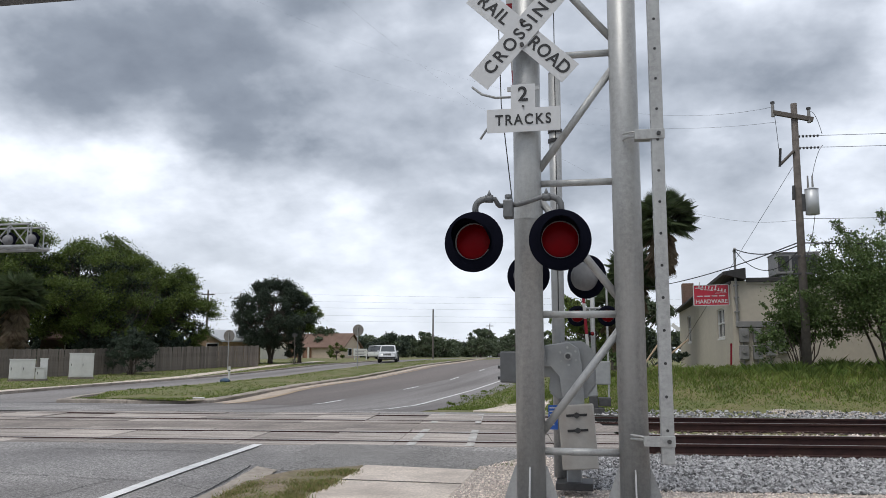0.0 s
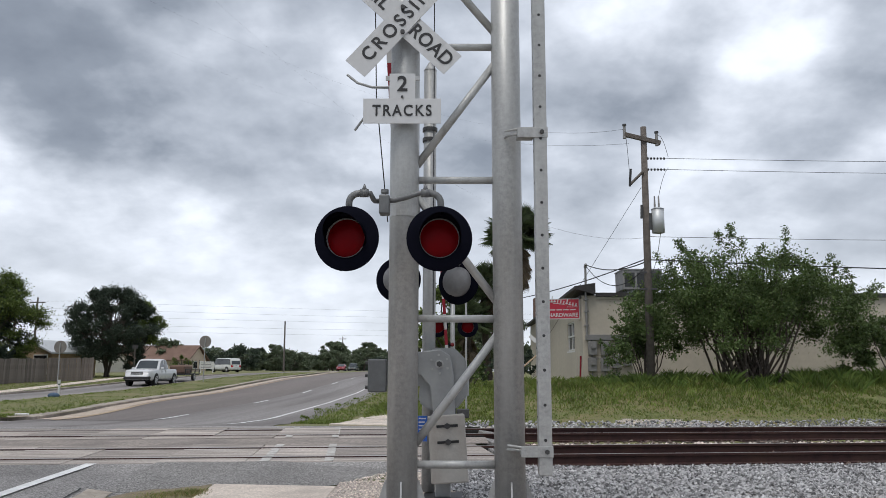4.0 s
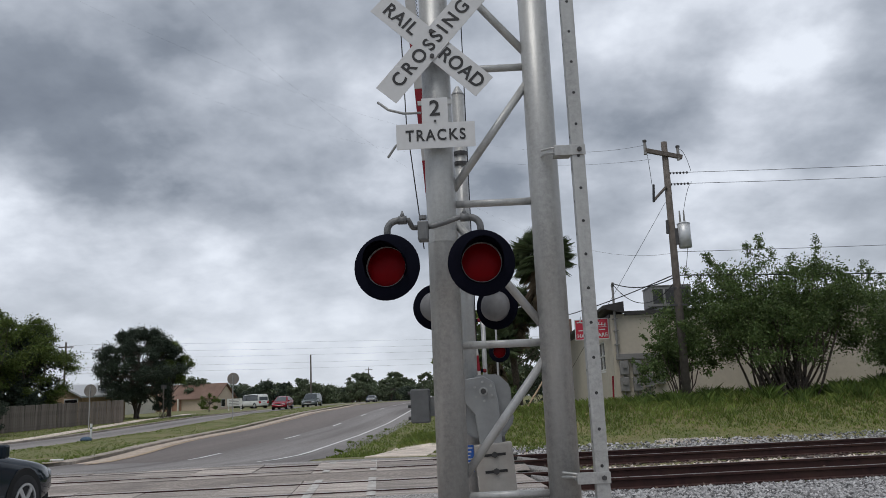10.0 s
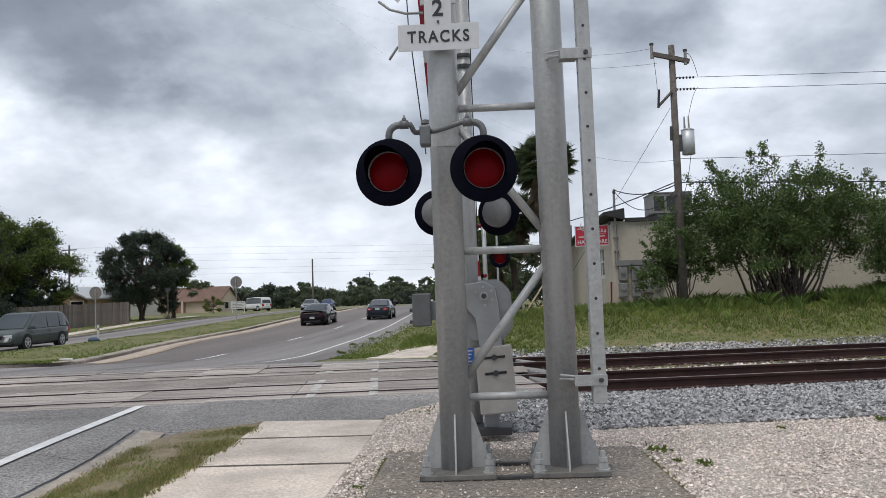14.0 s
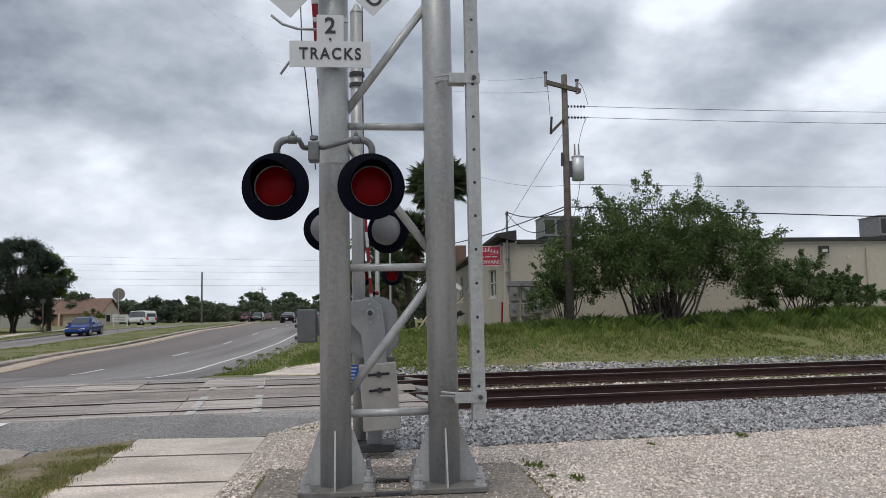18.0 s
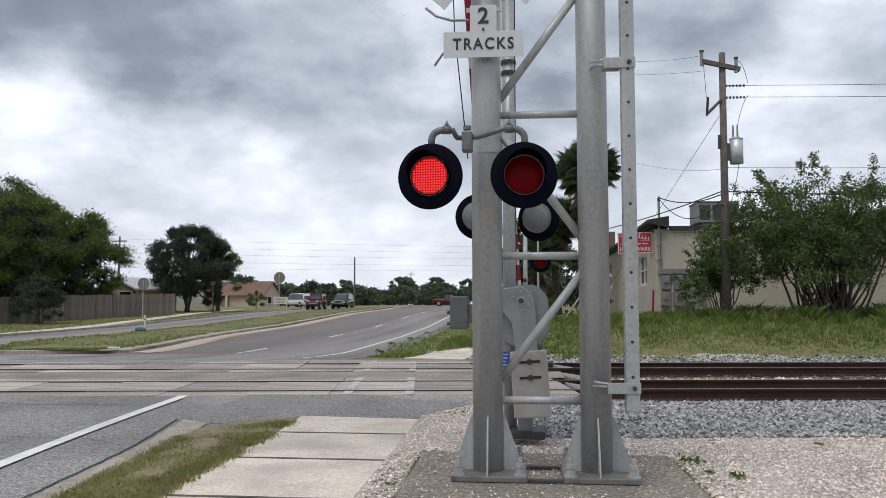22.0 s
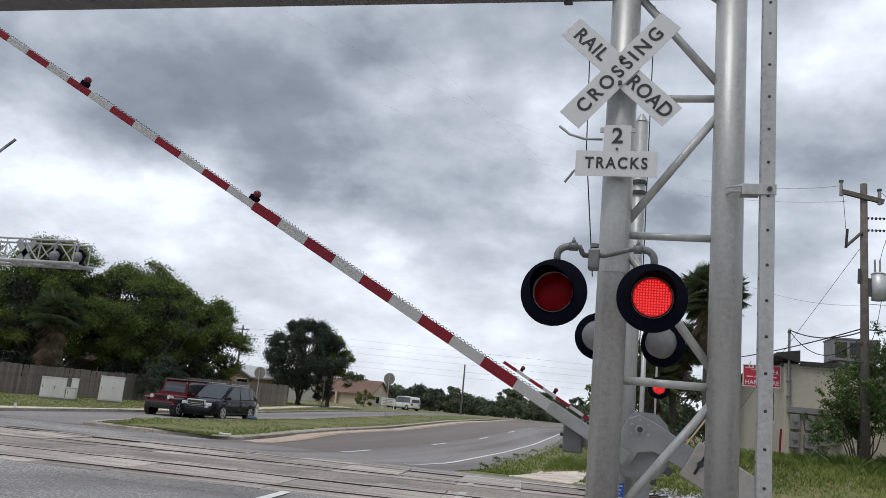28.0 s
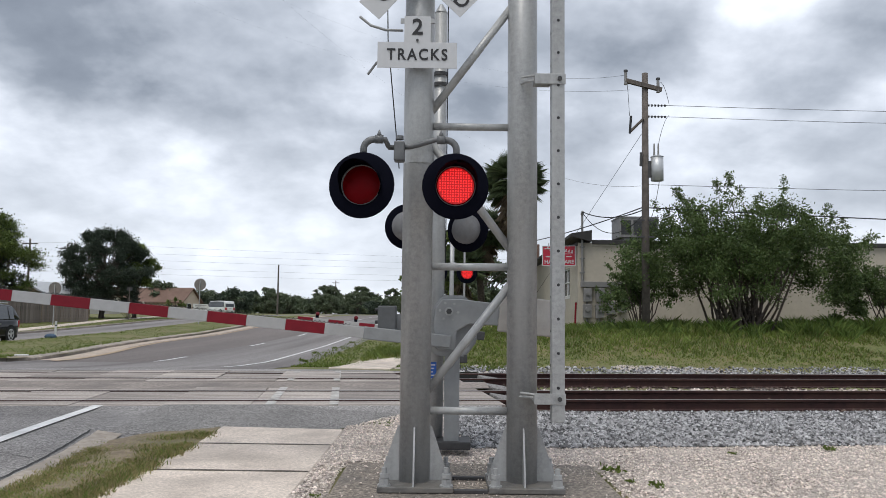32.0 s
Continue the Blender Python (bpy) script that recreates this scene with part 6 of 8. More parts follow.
def grass(name, count, area, material, label, h=(0.06, 0.2), seed=1, lift=0.0, width=0.012, clump=1):
    rng = np.random.default_rng(seed)
    pts = []
    while len(pts) < count:
        p = area(rng)
        if p is None:
            continue
        hh = rng.uniform(*h) * p[2] if len(p) > 2 else rng.uniform(*h)
        for _ in range(clump):
            pts.append((p[0] + rng.normal() * 0.05, p[1] + rng.normal() * 0.05, hh))
    P = np.array([(x, y, zg(x, y) + lift - 0.01) for x, y, _ in pts])
    H = np.array([q[2] for q in pts])
    n = len(P)
    a = rng.uniform(0, 6.283, n)
    wv = np.stack([np.cos(a), np.sin(a), 0 * a], 1) * (width * (0.6 + rng.random(n)) * (1 + 2 * H))[:, None]
    ln = np.stack([rng.normal(0, 0.35, n), rng.normal(0, 0.35, n), np.ones(n)], 1) * H[:, None]
    v = np.stack([P - wv, P + wv, P + ln * 0.6 + wv * 0.5, P + ln * (1, 1, 0.92) * (1.25, 1.25, 1)], 1)
    idx = np.arange(n)[:, None] * 4
    me = bpy.data.meshes.new(name)
    me.from_pydata(v.reshape(-1, 3).tolist(), [], np.concatenate([idx + (0, 1, 2), idx + (0, 2, 3)]).tolist())
    me.update()
    me.materials.append(material)
    return tagged(new(name, me), label, "grass", kind="stuff")


def bank(rng):
    x = -2.2 + 34 * rng.random() ** 1.35
    y = rng.uniform(15.2, 27.2) + 0.06 * x
    if noise.noise((x * 0.5, y * 0.5, 3)) < -0.45:
        return None
    tuft = step(0.15, 0.55, noise.noise((x * 0.8, y * 0.8, 9)))
    return x, y, (0.35 + 0.75 * step(16.0, 21, y)) * (0.75 + 0.5 * noise.noise((x * 0.3, y * 0.3, 4))) + 0.75 * tuft * step(17, 20.5, y)


def verge_far(rng):
    x, y = rng.uniform(-4.35, 2.5), 14.6 + 45 * rng.random() ** 1.8
    if -2.55 < x < -0.75 and y < 20.5 or x < -3.7 - 0.6 * step(16, 23, y) + 0.15 * noise.noise((0, y, 3)):
        return None
    return x, y


def verge_near(rng):
    y = -3.4 + 6.7 * rng.random()
    a = road_edge(min(y, 2.7)) + 0.27 + 1.0 * step(2.2, 3.4, y)
    x = rng.uniform(a, -2.44 + 0.1 * noise.noise((0, y * 2, 5)))
    if noise.noise((x * 2.2, y * 2.2, 8)) < 0.55 * step(1.0, 3.0, y) - 0.35:
        return None
    return x, y, 0.6 + 0.7 * step(-3.4, -2.6, x)


def on_median(rng):
    y = 16.3 + 70 * rng.random() ** 1.8
    a, b = mx_left(y), mx_right(y)
    x = rng.uniform(a + 0.3, b - 0.4)
    if noise.noise((x * 0.5, y * 0.3, 5)) < -0.2:
        return None
    return x, y


def left_verge(rng):
    y = 17 + 60 * rng.random() ** 1.4
    return -25.2 - 14 * rng.random(), y


grass("grass_bank", 105000, bank, GRASS, "long unmown green grass on the bank", (0.08, 0.28), 31, 0, 0.012, 3)
grass("grass_bank_dry", 26000, bank, DRYGRASS, "dry yellow grass stems in the bank", (0.06, 0.2), 32, 0, 0.012, 2)
def tall_tufts(rng):
    x, y = rng.uniform(6.0, 22), rng.uniform(19.6, 24.2)
    q = noise.noise((x * 1.3, y * 1.3, 14))
    if q < 0.12 or rng.random() > step(19.4, 21.5, y):
        return None
    return x, y, 0.5 + 1.2 * q


grass("grass_tufts", 13000, tall_tufts, TALLGRASS, "tall dark green grass tufts round the shrubs", (0.2, 0.62), 38, 0, 0.010, 3)
grass("grass_verge", 20000, verge_far, GRASS, "short green verge grass", (0.04, 0.11), 33, 0, 0.014, 2)
grass("grass_strip", 9000, verge_near, GRASS, "patchy green grass strip by the gutter", (0.02, 0.055), 34, 0.045, 0.004, 2)
grass("grass_strip_dry", 34000, verge_near, DRYGRASS, "dry straw-coloured grass by the gutter", (0.015, 0.045), 35, 0.045, 0.004, 2)
grass("grass_median", 15000, on_median, GRASS, "short grass on the median", (0.04, 0.11), 36, 0.11, 0.02, 2)
grass("grass_left", 30000, left_verge, GRASS, "mown grass along the fence", (0.03, 0.09), 37, 0, 0.02, 2)


def weed(at, seed, s=0.16, n=60):
    rng = np.random.default_rng(seed)
    root = thing("weed", "small green weed growing in gravel", "weed", (*at, zg(*at) + 0.03), "weeds in the gravel")
    q = leaves([(0, 0, s * 0.5), (s * 0.6, 0, s * 0.4), (-s * 0.5, s * 0.3, s * 0.5)], [s * 0.6, s * 0.5, s * 0.5], n, s * 0.45, rng, 0.6)
    leaf_mesh("leaves", q, GRASS, root)


for k, p in enumerate(((1.92, 0.35), (2.12, 0.15), (1.85, 0.75), (2.0, -1.25), (2.6, -1.5), (0.55, -1.35), (3.4, 1.9), (4.6, 2.2), (5.3, -0.4), (-0.75, -0.4))):
    weed(p, 40 + k, 0.05 + 0.03 * (k % 3))
for k, p in enumerate(((-3.85, 17.2), (-4.3, 22.5), (-4.2, 27.0), (-4.15, 33.0), (3.1, -1.9), (3.3, -1.2))):
    weed(p, 60 + k, 0.16 - 0.01 * k, 90)

# ---- left side: fence, cabinets, houses, trees ----
fence = thing("board_fence", "weathered grey vertical board fence", "fence", (0, 0, 0))
FP = ((-58.0, 26.0), (-38.2, 33.5), (-34.6, 44), (-31.6, 56.5), (-29.0, 59.5))
bmf = bmesh.new()
box(bmf, -0.075, 0.075, -0.012, 0.012, 0.0, 1.85)
board = bpy.data.meshes.new("board")
bmf.to_mesh(board)
bmf.free()
board.materials.append(FENCEWOOD)
rf = random.Random(5)
for (x0, y0), (x1, y1) in zip(FP[:-1], FP[1:]):
    L = math.hypot(x1 - x0, y1 - y0)
    n = int(L / 0.2)
    a = math.degrees(math.atan2(y1 - y0, x1 - x0))
    for k in range(n):
        u = (k + 0.5) / n
        x, y = x0 + (x1 - x0) * u, y0 + (y1 - y0) * u
        ob = new("board", board)
        ob.parent = fence
        ob.matrix_basis = pose(x, y, zg(x, y) + 0.02 + rf.uniform(-0.03, 0.04), rf.uniform(-1, 1), rf.uniform(-1.2, 1.2), a) @ Matrix.Diagonal((1.28, 1, 1, 1))
    for h in (0.5, 1.4):
        ox, oy = -(y1 - y0) / L * 0.07, (x1 - x0) / L * 0.07
        part("fence_rail", tb((x0 + ox, y0 + oy, zg(x0, y0) + h), (x1 + ox, y1 + oy, zg(x1, y1) + h), 0.045, 6), FENCEWOOD, fence)


def cabinet(at, w, d, h, rz, doors, label):
    root = thing("utility_cabinet", label, "utility cabinet", (*at, zg(*at) + 0.03), "roadside cabinets", rz)
    part("plinth", bx(-w / 2 - 0.05, w / 2 + 0.05, -d / 2 - 0.05, d / 2 + 0.05, -0.1, 0.08), PADCONC, root)
    part("body", bx(-w / 2, w / 2, -d / 2, d / 2, 0.08, h, bevel=0.02), WHITEPAINT, root)
    for k in range(doors):
        a = -w / 2 + 0.03 + k * (w - 0.06) / doors
        dr = part("door", bx(a + 0.01, a + (w - 0.06) / doors - 0.01, -d / 2 - 0.015, -d / 2 - 0.002, 0.14, h - 0.05, bevel=0.004), WHITEPAINT, root)
        part("handle", bx(a + 0.05, a + 0.08, -d / 2 - 0.04, -d / 2 - 0.015, h * 0.5, h * 0.5 + 0.16), DARKSTEEL, dr)
    part("roof_cap", bx(-w / 2 - 0.03, w / 2 + 0.03, -d / 2 - 0.03, d / 2 + 0.03, h, h + 0.05), WHITEPAINT, root)
    return root


cabinet((-32.9, 34.6), 1.35, 0.7, 1.22, 40, 2, "white metal utility cabinet on the verge")
cabinet((-31.9, 34.9), 0.5, 0.5, 0.72, 40, 1, "small white metal utility cabinet")
cabinet((-32.15, 35.5), 0.4, 0.4, 1.25, 40, 1, "slim white metal utility cabinet beside another")
cabinet((-31.6, 38.3), 1.4, 0.8, 1.55, 38, 2, "tall white metal utility cabinet with a crooked door")

stub = thing("marker_post", "white marker post beside a blue lump on the median", "marker post", (-19.2, 33.6, zg(-19.2, 33.6) + 0.1))
part("post", tb((0, 0, 0), (0, 0, 0.85), 0.055, 10), WHITEPAINT, stub)
part("band", tb((0, 0, 0.6), (0, 0, 0.66), 0.058, 10), DARKSTEEL, stub)
bm = bmesh.new()
bmesh.ops.create_icosphere(bm, subdivisions=2, radius=0.25, matrix=pose(-0.1, -0.3, 0.08) @ Matrix.Diagonal((1.2, 0.8, 0.6, 1)))
part("cap", bm, mat("dull_blue", (0.05, 0.09, 0.15), 0.7), stub, "dull blue plastic lump")
litter = tagged(link("litter", bx(-12.5, -12.1, 17.15, 17.25, 0.10, 0.16, bevel=0.02, m=pose(0, 0, 0, 0, 0, 0)), WHITEPAINT), "white scrap lying at the kerb nose", "litter")
bol = thing("marker_post", "small white marker at the far kerb", "marker post", (-22.9, 20.2, zg(-22.9, 20.2)))
part("post", tb((0, 0, 0), (0, 0, 0.3), 0.05, 8), WHITEPAINT, bol)


def round_sign(at, z, r=0.46):
    root = thing("warning_sign", "round warning sign seen from its dull back on a steel post", "road sign", (*at, zg(*at)))
    part("post", tb((0, 0, 0), (0, 0, z + 0.3), 0.035, 8), GALV, root)
    bm = bmesh.new()
    lathe(bm, [(0, -0.05), (r, -0.05), (r, -0.044), (0, -0.044)], 32, pose(0, 0, z, 90))
    part("disc", bm, mat("dull_sign_back", (0.20, 0.185, 0.17), 0.6, 0.2, 0.15, 3), root)


round_sign((-18.3, 54.5), 3.2)
round_sign((-27.55, 50.5), 2.75)
sp = thing("small_sign", "small dark street sign on a thin post", "road sign", (-28.2, 66, zg(-28, 66)))
part("post", tb((0, 0, 0), (0, 0, 2.9), 0.05, 8), WOODPOLE, sp)
part("plate", bx(-0.25, 0.25, -0.03, 0.0, 2.65, 3.0), DARKSTEEL, sp)


def gable_house(name, label, at, w, d, eave, ridge, rz, wall, roof, wins=(), door=None, porch=0, over=0.5):
    root = thing(name, label, "house", at, rz=rz)
    bm = bmesh.new()
    prism(bm, [(-w / 2, 0), (w / 2, 0), (w / 2, eave), (0, ridge), (-w / 2, eave)], 0, d)
    part("wall", bm, wall, root)
    for s in (-1, 1):
        bm = bmesh.new()
        prism(bm, [(0, ridge + 0.03), (0, ridge + 0.19), (s * (w / 2 + over), eave + 0.19 - (ridge - eave) * over / (w / 2)), (s * (w / 2 + over), eave + 0.03 - (ridge - eave) * over / (w / 2))], -0.4, d + 0.4)
        part("roof", bm, roof, root)
    for (face, a, b, c, e) in wins:
        if face == "front":
            m = Matrix.Translation((a, -0.06, c))
            wd, hh = b - a, e - c
        else:
            m = pose(w / 2 + 0.06, a, c, 0, 0, 90)
            wd, hh = b - a, e - c
        wn_ = part("window", bx(-0.06, wd + 0.06, 0.0, 0.055, -0.06, hh + 0.06, m=m), WHITEPAINT, root)
        part("pane", bx(0.03, wd - 0.03, -0.01, -0.001, 0.03, hh - 0.03, m=m), GLASS, wn_)
    if door:
        face, a, b, h, mt = door
        m = Matrix.Translation((a, -0.04, 0)) if face == "front" else pose(w / 2 + 0.04, a, 0, 0, 0, 90)
        part("door", bx(0, b - a, -0.02, 0.035, 0.02, h, m=m), mt, root)
    for k in range(porch):
        part("porch_post", bx(w / 2 + 1.2, w / 2 + 1.38, 1 + k * 1.5, 1.18 + k * 1.5, 0, eave - 0.2), wall, root)
    return root


TANWOOD = mat("tan_siding", (0.36, 0.26, 0.165), 0.85, 0, 0.15, 4)
TANWALL = mat("tan_stucco", (0.54, 0.44, 0.35), 0.9, 0, 0.08, 4, 0.1, 60, (0.45, 0.36, 0.28), 0.5, 0.5)
gable_house("house", "brown timber house with a pale metal roof behind the fence", (-38.4, 67.5, 0.75), 6, 4.6, 2.35, 3.35, -30, TANWOOD, METALROOF, (("front", 0.4, 2.4, 0.3, 2.1),))
gable_house("house", "dark shingled house half hidden by trees", (-50.5, 60, 0.5), 11, 9, 2.6, 4.6, -60, mat("dark_siding", (0.12, 0.09, 0.075), 0.9, 0, 0.2, 4), SHINGLE, (("side", 2, 3.5, 0.9, 2.1),))
gable_house("house", "low white shed beyond the fence", (-58, 55, 0.3), 8, 6, 2.2, 2.9, -70, STUCCOW, METALROOF)
gable_house("house", "pale house wall half hidden behind the oak", (-45.0, 101, 1.0), 7, 10, 2.3, 3.6, 80, STUCCOW, SHINGLE)
tan_house = gable_house("house", "tan stucco house with a brown shingle roof and porch", (-39.6, 120.8, 1.05), 5.8, 13, 2.3, 4.3, 80, TANWALL, SHINGLE, (("front", -1.4, -0.2, 0.8, 1.9), ("front", 0.6, 1.8, 0.8, 1.9)))
for k in range(4):
    part("porch_post", bx(-3.5, -3.25, 6.2 + 1.3 * k, 6.45 + 1.3 * k, 0, 2.15), STUCCOW, tan_house)
part("porch_wall", bx(-2.99, -2.93, 6.0, 10.6, 0.02, 2.1), mat("brown_porch_wall", (0.36, 0.21, 0.14), 0.9, 0, 0.1, 3), tan_house)
gable_house("house", "far house with a blue-grey metal roof", (-46, 150, 1.2), 9, 12, 2.6, 4.6, 80, STUCCOW, mat("bluegrey_roof", (0.27, 0.31, 0.34), 0.6, 0.1, 0.1, 3))
nb = thing("notice_board", "white notice board with grey lines on two posts", "sign", (-30.6, 96, 1.1))
for x in (-0.8, 0.8):
    part("post", bx(x - 0.05, x + 0.05, -0.05, 0.05, 0, 1.5), WHITEPAINT, nb)
part("board", bx(-0.95, 0.95, -0.1, -0.05, 0.6, 1.55, bevel=0.02), WHITEPAINT, nb)
for k in range(4):
    part("text_bar", bx(-0.75, 0.75 - 0.2 * (k % 2), -0.108, -0.101, 1.34 - 0.2 * k, 1.42 - 0.2 * k), ACMETAL, nb)

# trees of the left side
BROAD = "broad green tree with spreading limbs behind the fence"
tree("tree", BROAD, (-38.6, 50.0, 0.3), 10.8, 5.4, 51, TREELEAF, 0.3, 85000, 0.15, 0.14, 110, 0.6, core=OAKSHADELEAF)
tree("tree", BROAD, (-44.5, 47.0, 0.2), 11.8, 5.6, 52, TREELEAF, 0.32, 85000, 0.15, 0.15, 110, 0.6, core=OAKSHADELEAF)
tree("tree", BROAD, (-36.7, 57.5, 0.5), 9.0, 3.9, 53, TREELEAF, 0.28, 50000, 0.155, 0.14, 80, 0.6, core=OAKSHADELEAF)
tree("tree", BROAD, (-53.0, 45.0, 0.2), 12.2, 5.8, 54, TREELEAF, 0.32, 55000, 0.18, 0.16, 90, 0.6, core=OAKSHADELEAF)
tree("tree", BROAD, (-42.0, 59.0, 0.5), 9.5, 5.0, 55, OAKSHADELEAF, 0.3, 14000, 0.4, 0.05, 36, 0.7)
tree("tree", BROAD, (-52.0, 56.0, 0.5), 10.0, 5.8, 56, OAKSHADELEAF, 0.3, 14000, 0.45, 0.05, 36, 0.7)
tree("tree", BROAD, (-64.0, 52.0, 0.3), 11.0, 6.0, 57, FARLEAF, 0.3, 12000, 0.5, 0.1, 30, 0.6)
# Added thickets close gaps below the crowns; the dark leaf colour stands for shade.
bush("shrub", (-37.6, 48.0, 0.3), 2.6, 1.6, 3.4, 158, 5000, 0.26, 12, OAKSHADELEAF, "shrub thicket added behind the fence, coloured dark for shade", 26, 0.05)
bush("shrub", (-42.5, 44.6, 0.2), 2.6, 1.6, 3.2, 159, 5000, 0.26, 12, OAKSHADELEAF, "shrub thicket added behind the fence, coloured dark for shade", 26, 0.05)
bush("shrub", (-36.2, 54.5, 0.45), 3.0, 1.4, 3.6, 160, 6000, 0.26, 12, OAKSHADELEAF, "shrub thicket added behind the fence, coloured dark for shade", 28, 0.03)
bush("shrub", (-36.6, 59.5, 0.6), 2.0, 1.2, 2.6, 161, 5000, 0.26, 12, FARLEAF, "dull green shrub thicket added behind the fence", 24, 0.03)
bush("shrub", (-46.5, 43.0, 0.15), 3.0, 1.4, 3.4, 162, 6000, 0.26, 12, OAKSHADELEAF, "shrub thicket added behind the fence, coloured dark for shade", 28, 0.03)
palm((-39.2, 41.5, 0.1), 5.6, 58, 2.1, 120, 150, 3.0, 0.25)
palm((-50.5, 40.0, 0.1), 5.2, 59, 2.4, 40, 50, 3.0, 0.25)
bush("shrub", (-32.4, 45.2, 0.2), 1.6, 1.3, 3.4, 60, 14000, 0.14, 14, OAKSHADELEAF, "dense dark shrub in front of the fence", 26, 0.02)
bush("shrub", (-24.6, 19.0, 0.0), 1.3, 0.9, 0.8, 65, 6000, 0.08, 10, GRASS, "low pale green weeds on the verge", 16, 0.02)
bush("shrub", (-29.4, 69.0, 0.85), 1.0, 0.8, 2.4, 66, 5000, 0.14, 14, OAKSHADELEAF, "many-stemmed shrub below the oak", 16, 0.3)
bush("shrub", (-41.0, 33.0, 0.0), 0.9, 0.8, 1.3, 61, 1500, 0.2, 8, TREELEAF, "small green shrub by the cabinets", 12, 0.02)
tree("oak", "dark dense rounded oak on the verge", (-32.0, 69.5, 0.85), 8.5, 4.1, 62, OAKSHADELEAF, 0.30, 80000, 0.16, 0.10, 170, 0.85, 4)
tree("tree", "lighter green tree beside the oak", (-29.9, 71.5, 0.9), 7.2, 2.1, 63, TREELEAF, 0.16, 16000, 0.19, 0.42, 30, 0.8, 4)
tree("tree", "small round ornamental tree before the house", (-32.6, 92, 1.1), 2.2, 1.3, 64, TREELEAF, 0.08, 1500, 0.2, 0.15, 14, 0.8)
rt = random.Random(9)
for k in range(26):
    y = 118 + rt.uniform(0, 60) + k * 4
    x = -46 + k * 1.15 + rt.uniform(-5, 5)
    x = min(x, -17 - 0.02 * y) if k < 20 else x
    tree("tree", "distant dull green roadside tree", (x, y, along(y)), rt.uniform(3.2, 5.6), rt.uniform(3.2, 5), 70 + k, FARLEAF if k % 3 else OAKSHADELEAF, 0.25, 4500, 0.5, 0.02, 24, 0.7)
for k in range(22):
    y = 330 + rt.uniform(0, 80)
    tree("tree", "dull green tree of the distant woods", (-130 + 9.5 * k + rt.uniform(-3, 3), y, along(y)), rt.uniform(6, 10), rt.uniform(7, 11), 110 + k, FARLEAF, 0.4, 1800, 1.7, 0.0, 16, 0.7)
for k in range(16):
    y = 180 + rt.uniform(0, 60)
    tree("tree", "distant dull green tree by the road", (2 + 7 * k + rt.uniform(-3, 3), y, along(y)), rt.uniform(7, 11), rt.uniform(5, 8), 140 + k, FARLEAF, 0.3, 2200, 1.1, 0.0, 16, 0.7)
for k, (x, y, h) in enumerate(((-30, 205, 7.5), (-24, 240, 8.5), (-36, 260, 9), (-18, 300, 10))):
    tree("pine", "tall bare-trunked pine over the woods", (x, y, along(y)), h, 3.4, 170 + k, FARLEAF, 0.25, 4000, 0.6, 0.5, 22, 0.6)

# poles and wires in the distance
for k, (x, y, h) in enumerate(((-25.6, 120, 8.0), (-27.5, 205, 9), (-27, 260, 9), (-52.6, 95, 9.6), (-50.1, 100, 9.4), (-8, 230, 9), (-6.5, 300, 9))):
    p = thing("far_pole", "distant wooden utility pole", "utility pole", (x, y, along(y)), "distant poles")
    part("pole", tb((0, 0, 0), (0, 0, h), 0.16, 8, 0.11), WOODPOLE, p)
    if k in (1, 2, 3, 4):
        part("crossarm", bx(-1.0, 1.0, -0.06, 0.06, h - 0.7, h - 0.55), WOODPOLE, p)
for k, (za, zb) in enumerate(((10.6, 9.0), (9.6, 8.2), (8.7, 7.4), (7.6, 6.4), (6.8, 5.6))):
    wire([(-120, 82, za), (-50, 98, za), (60, 130, zb + 2)], 0.008, 0.5, "far_wire", "thin distant overhead wire", 10)

# ---- vehicles (built facing +y, origin on the ground) ----


def paint(name, base, rough=0.28):
    return mat(name, base, 0.12, 0.0, 0.04, 3, coat=0.16, spec=0.14)


HEADGLASS = mat("headlamp_glass", (0.55, 0.57, 0.6), 0.12, 0.1, 0.1, 6)
TAILRED = mat("tail_lamp_red", (0.40, 0.008, 0.014), 0.2, 0, 0.15, 8)
CARGLASS = mat("tinted_car_glass", (0.034, 0.041, 0.046), 0.04, 0, 0.1, 2, spec=1.0)
PLASTIC = mat("black_plastic", (0.02, 0.02, 0.021), 0.6, 0, 0.15, 9)
UNDER = mat("dark_underbody", (0.012, 0.012, 0.012), 0.9)


def loft(bm, rings, close=True):
    rows = [[bm.verts.new(p) for p in r] for r in rings]
    n = len(rows[0])
    for a, b in zip(rows[:-1], rows[1:]):
        for k in range(n):
            bm.faces.new((a[k], a[(k + 1) % n], b[(k + 1) % n], b[k]))
    if close:
        bm.faces.new(rows[0][::-1])
        bm.faces.new(rows[-1])
    bmesh.ops.recalc_face_normals(bm, faces=bm.faces[:])


def interp(tbl, y):
    return float(np.interp(y, [p[0] for p in tbl], [p[1] for p in tbl]))


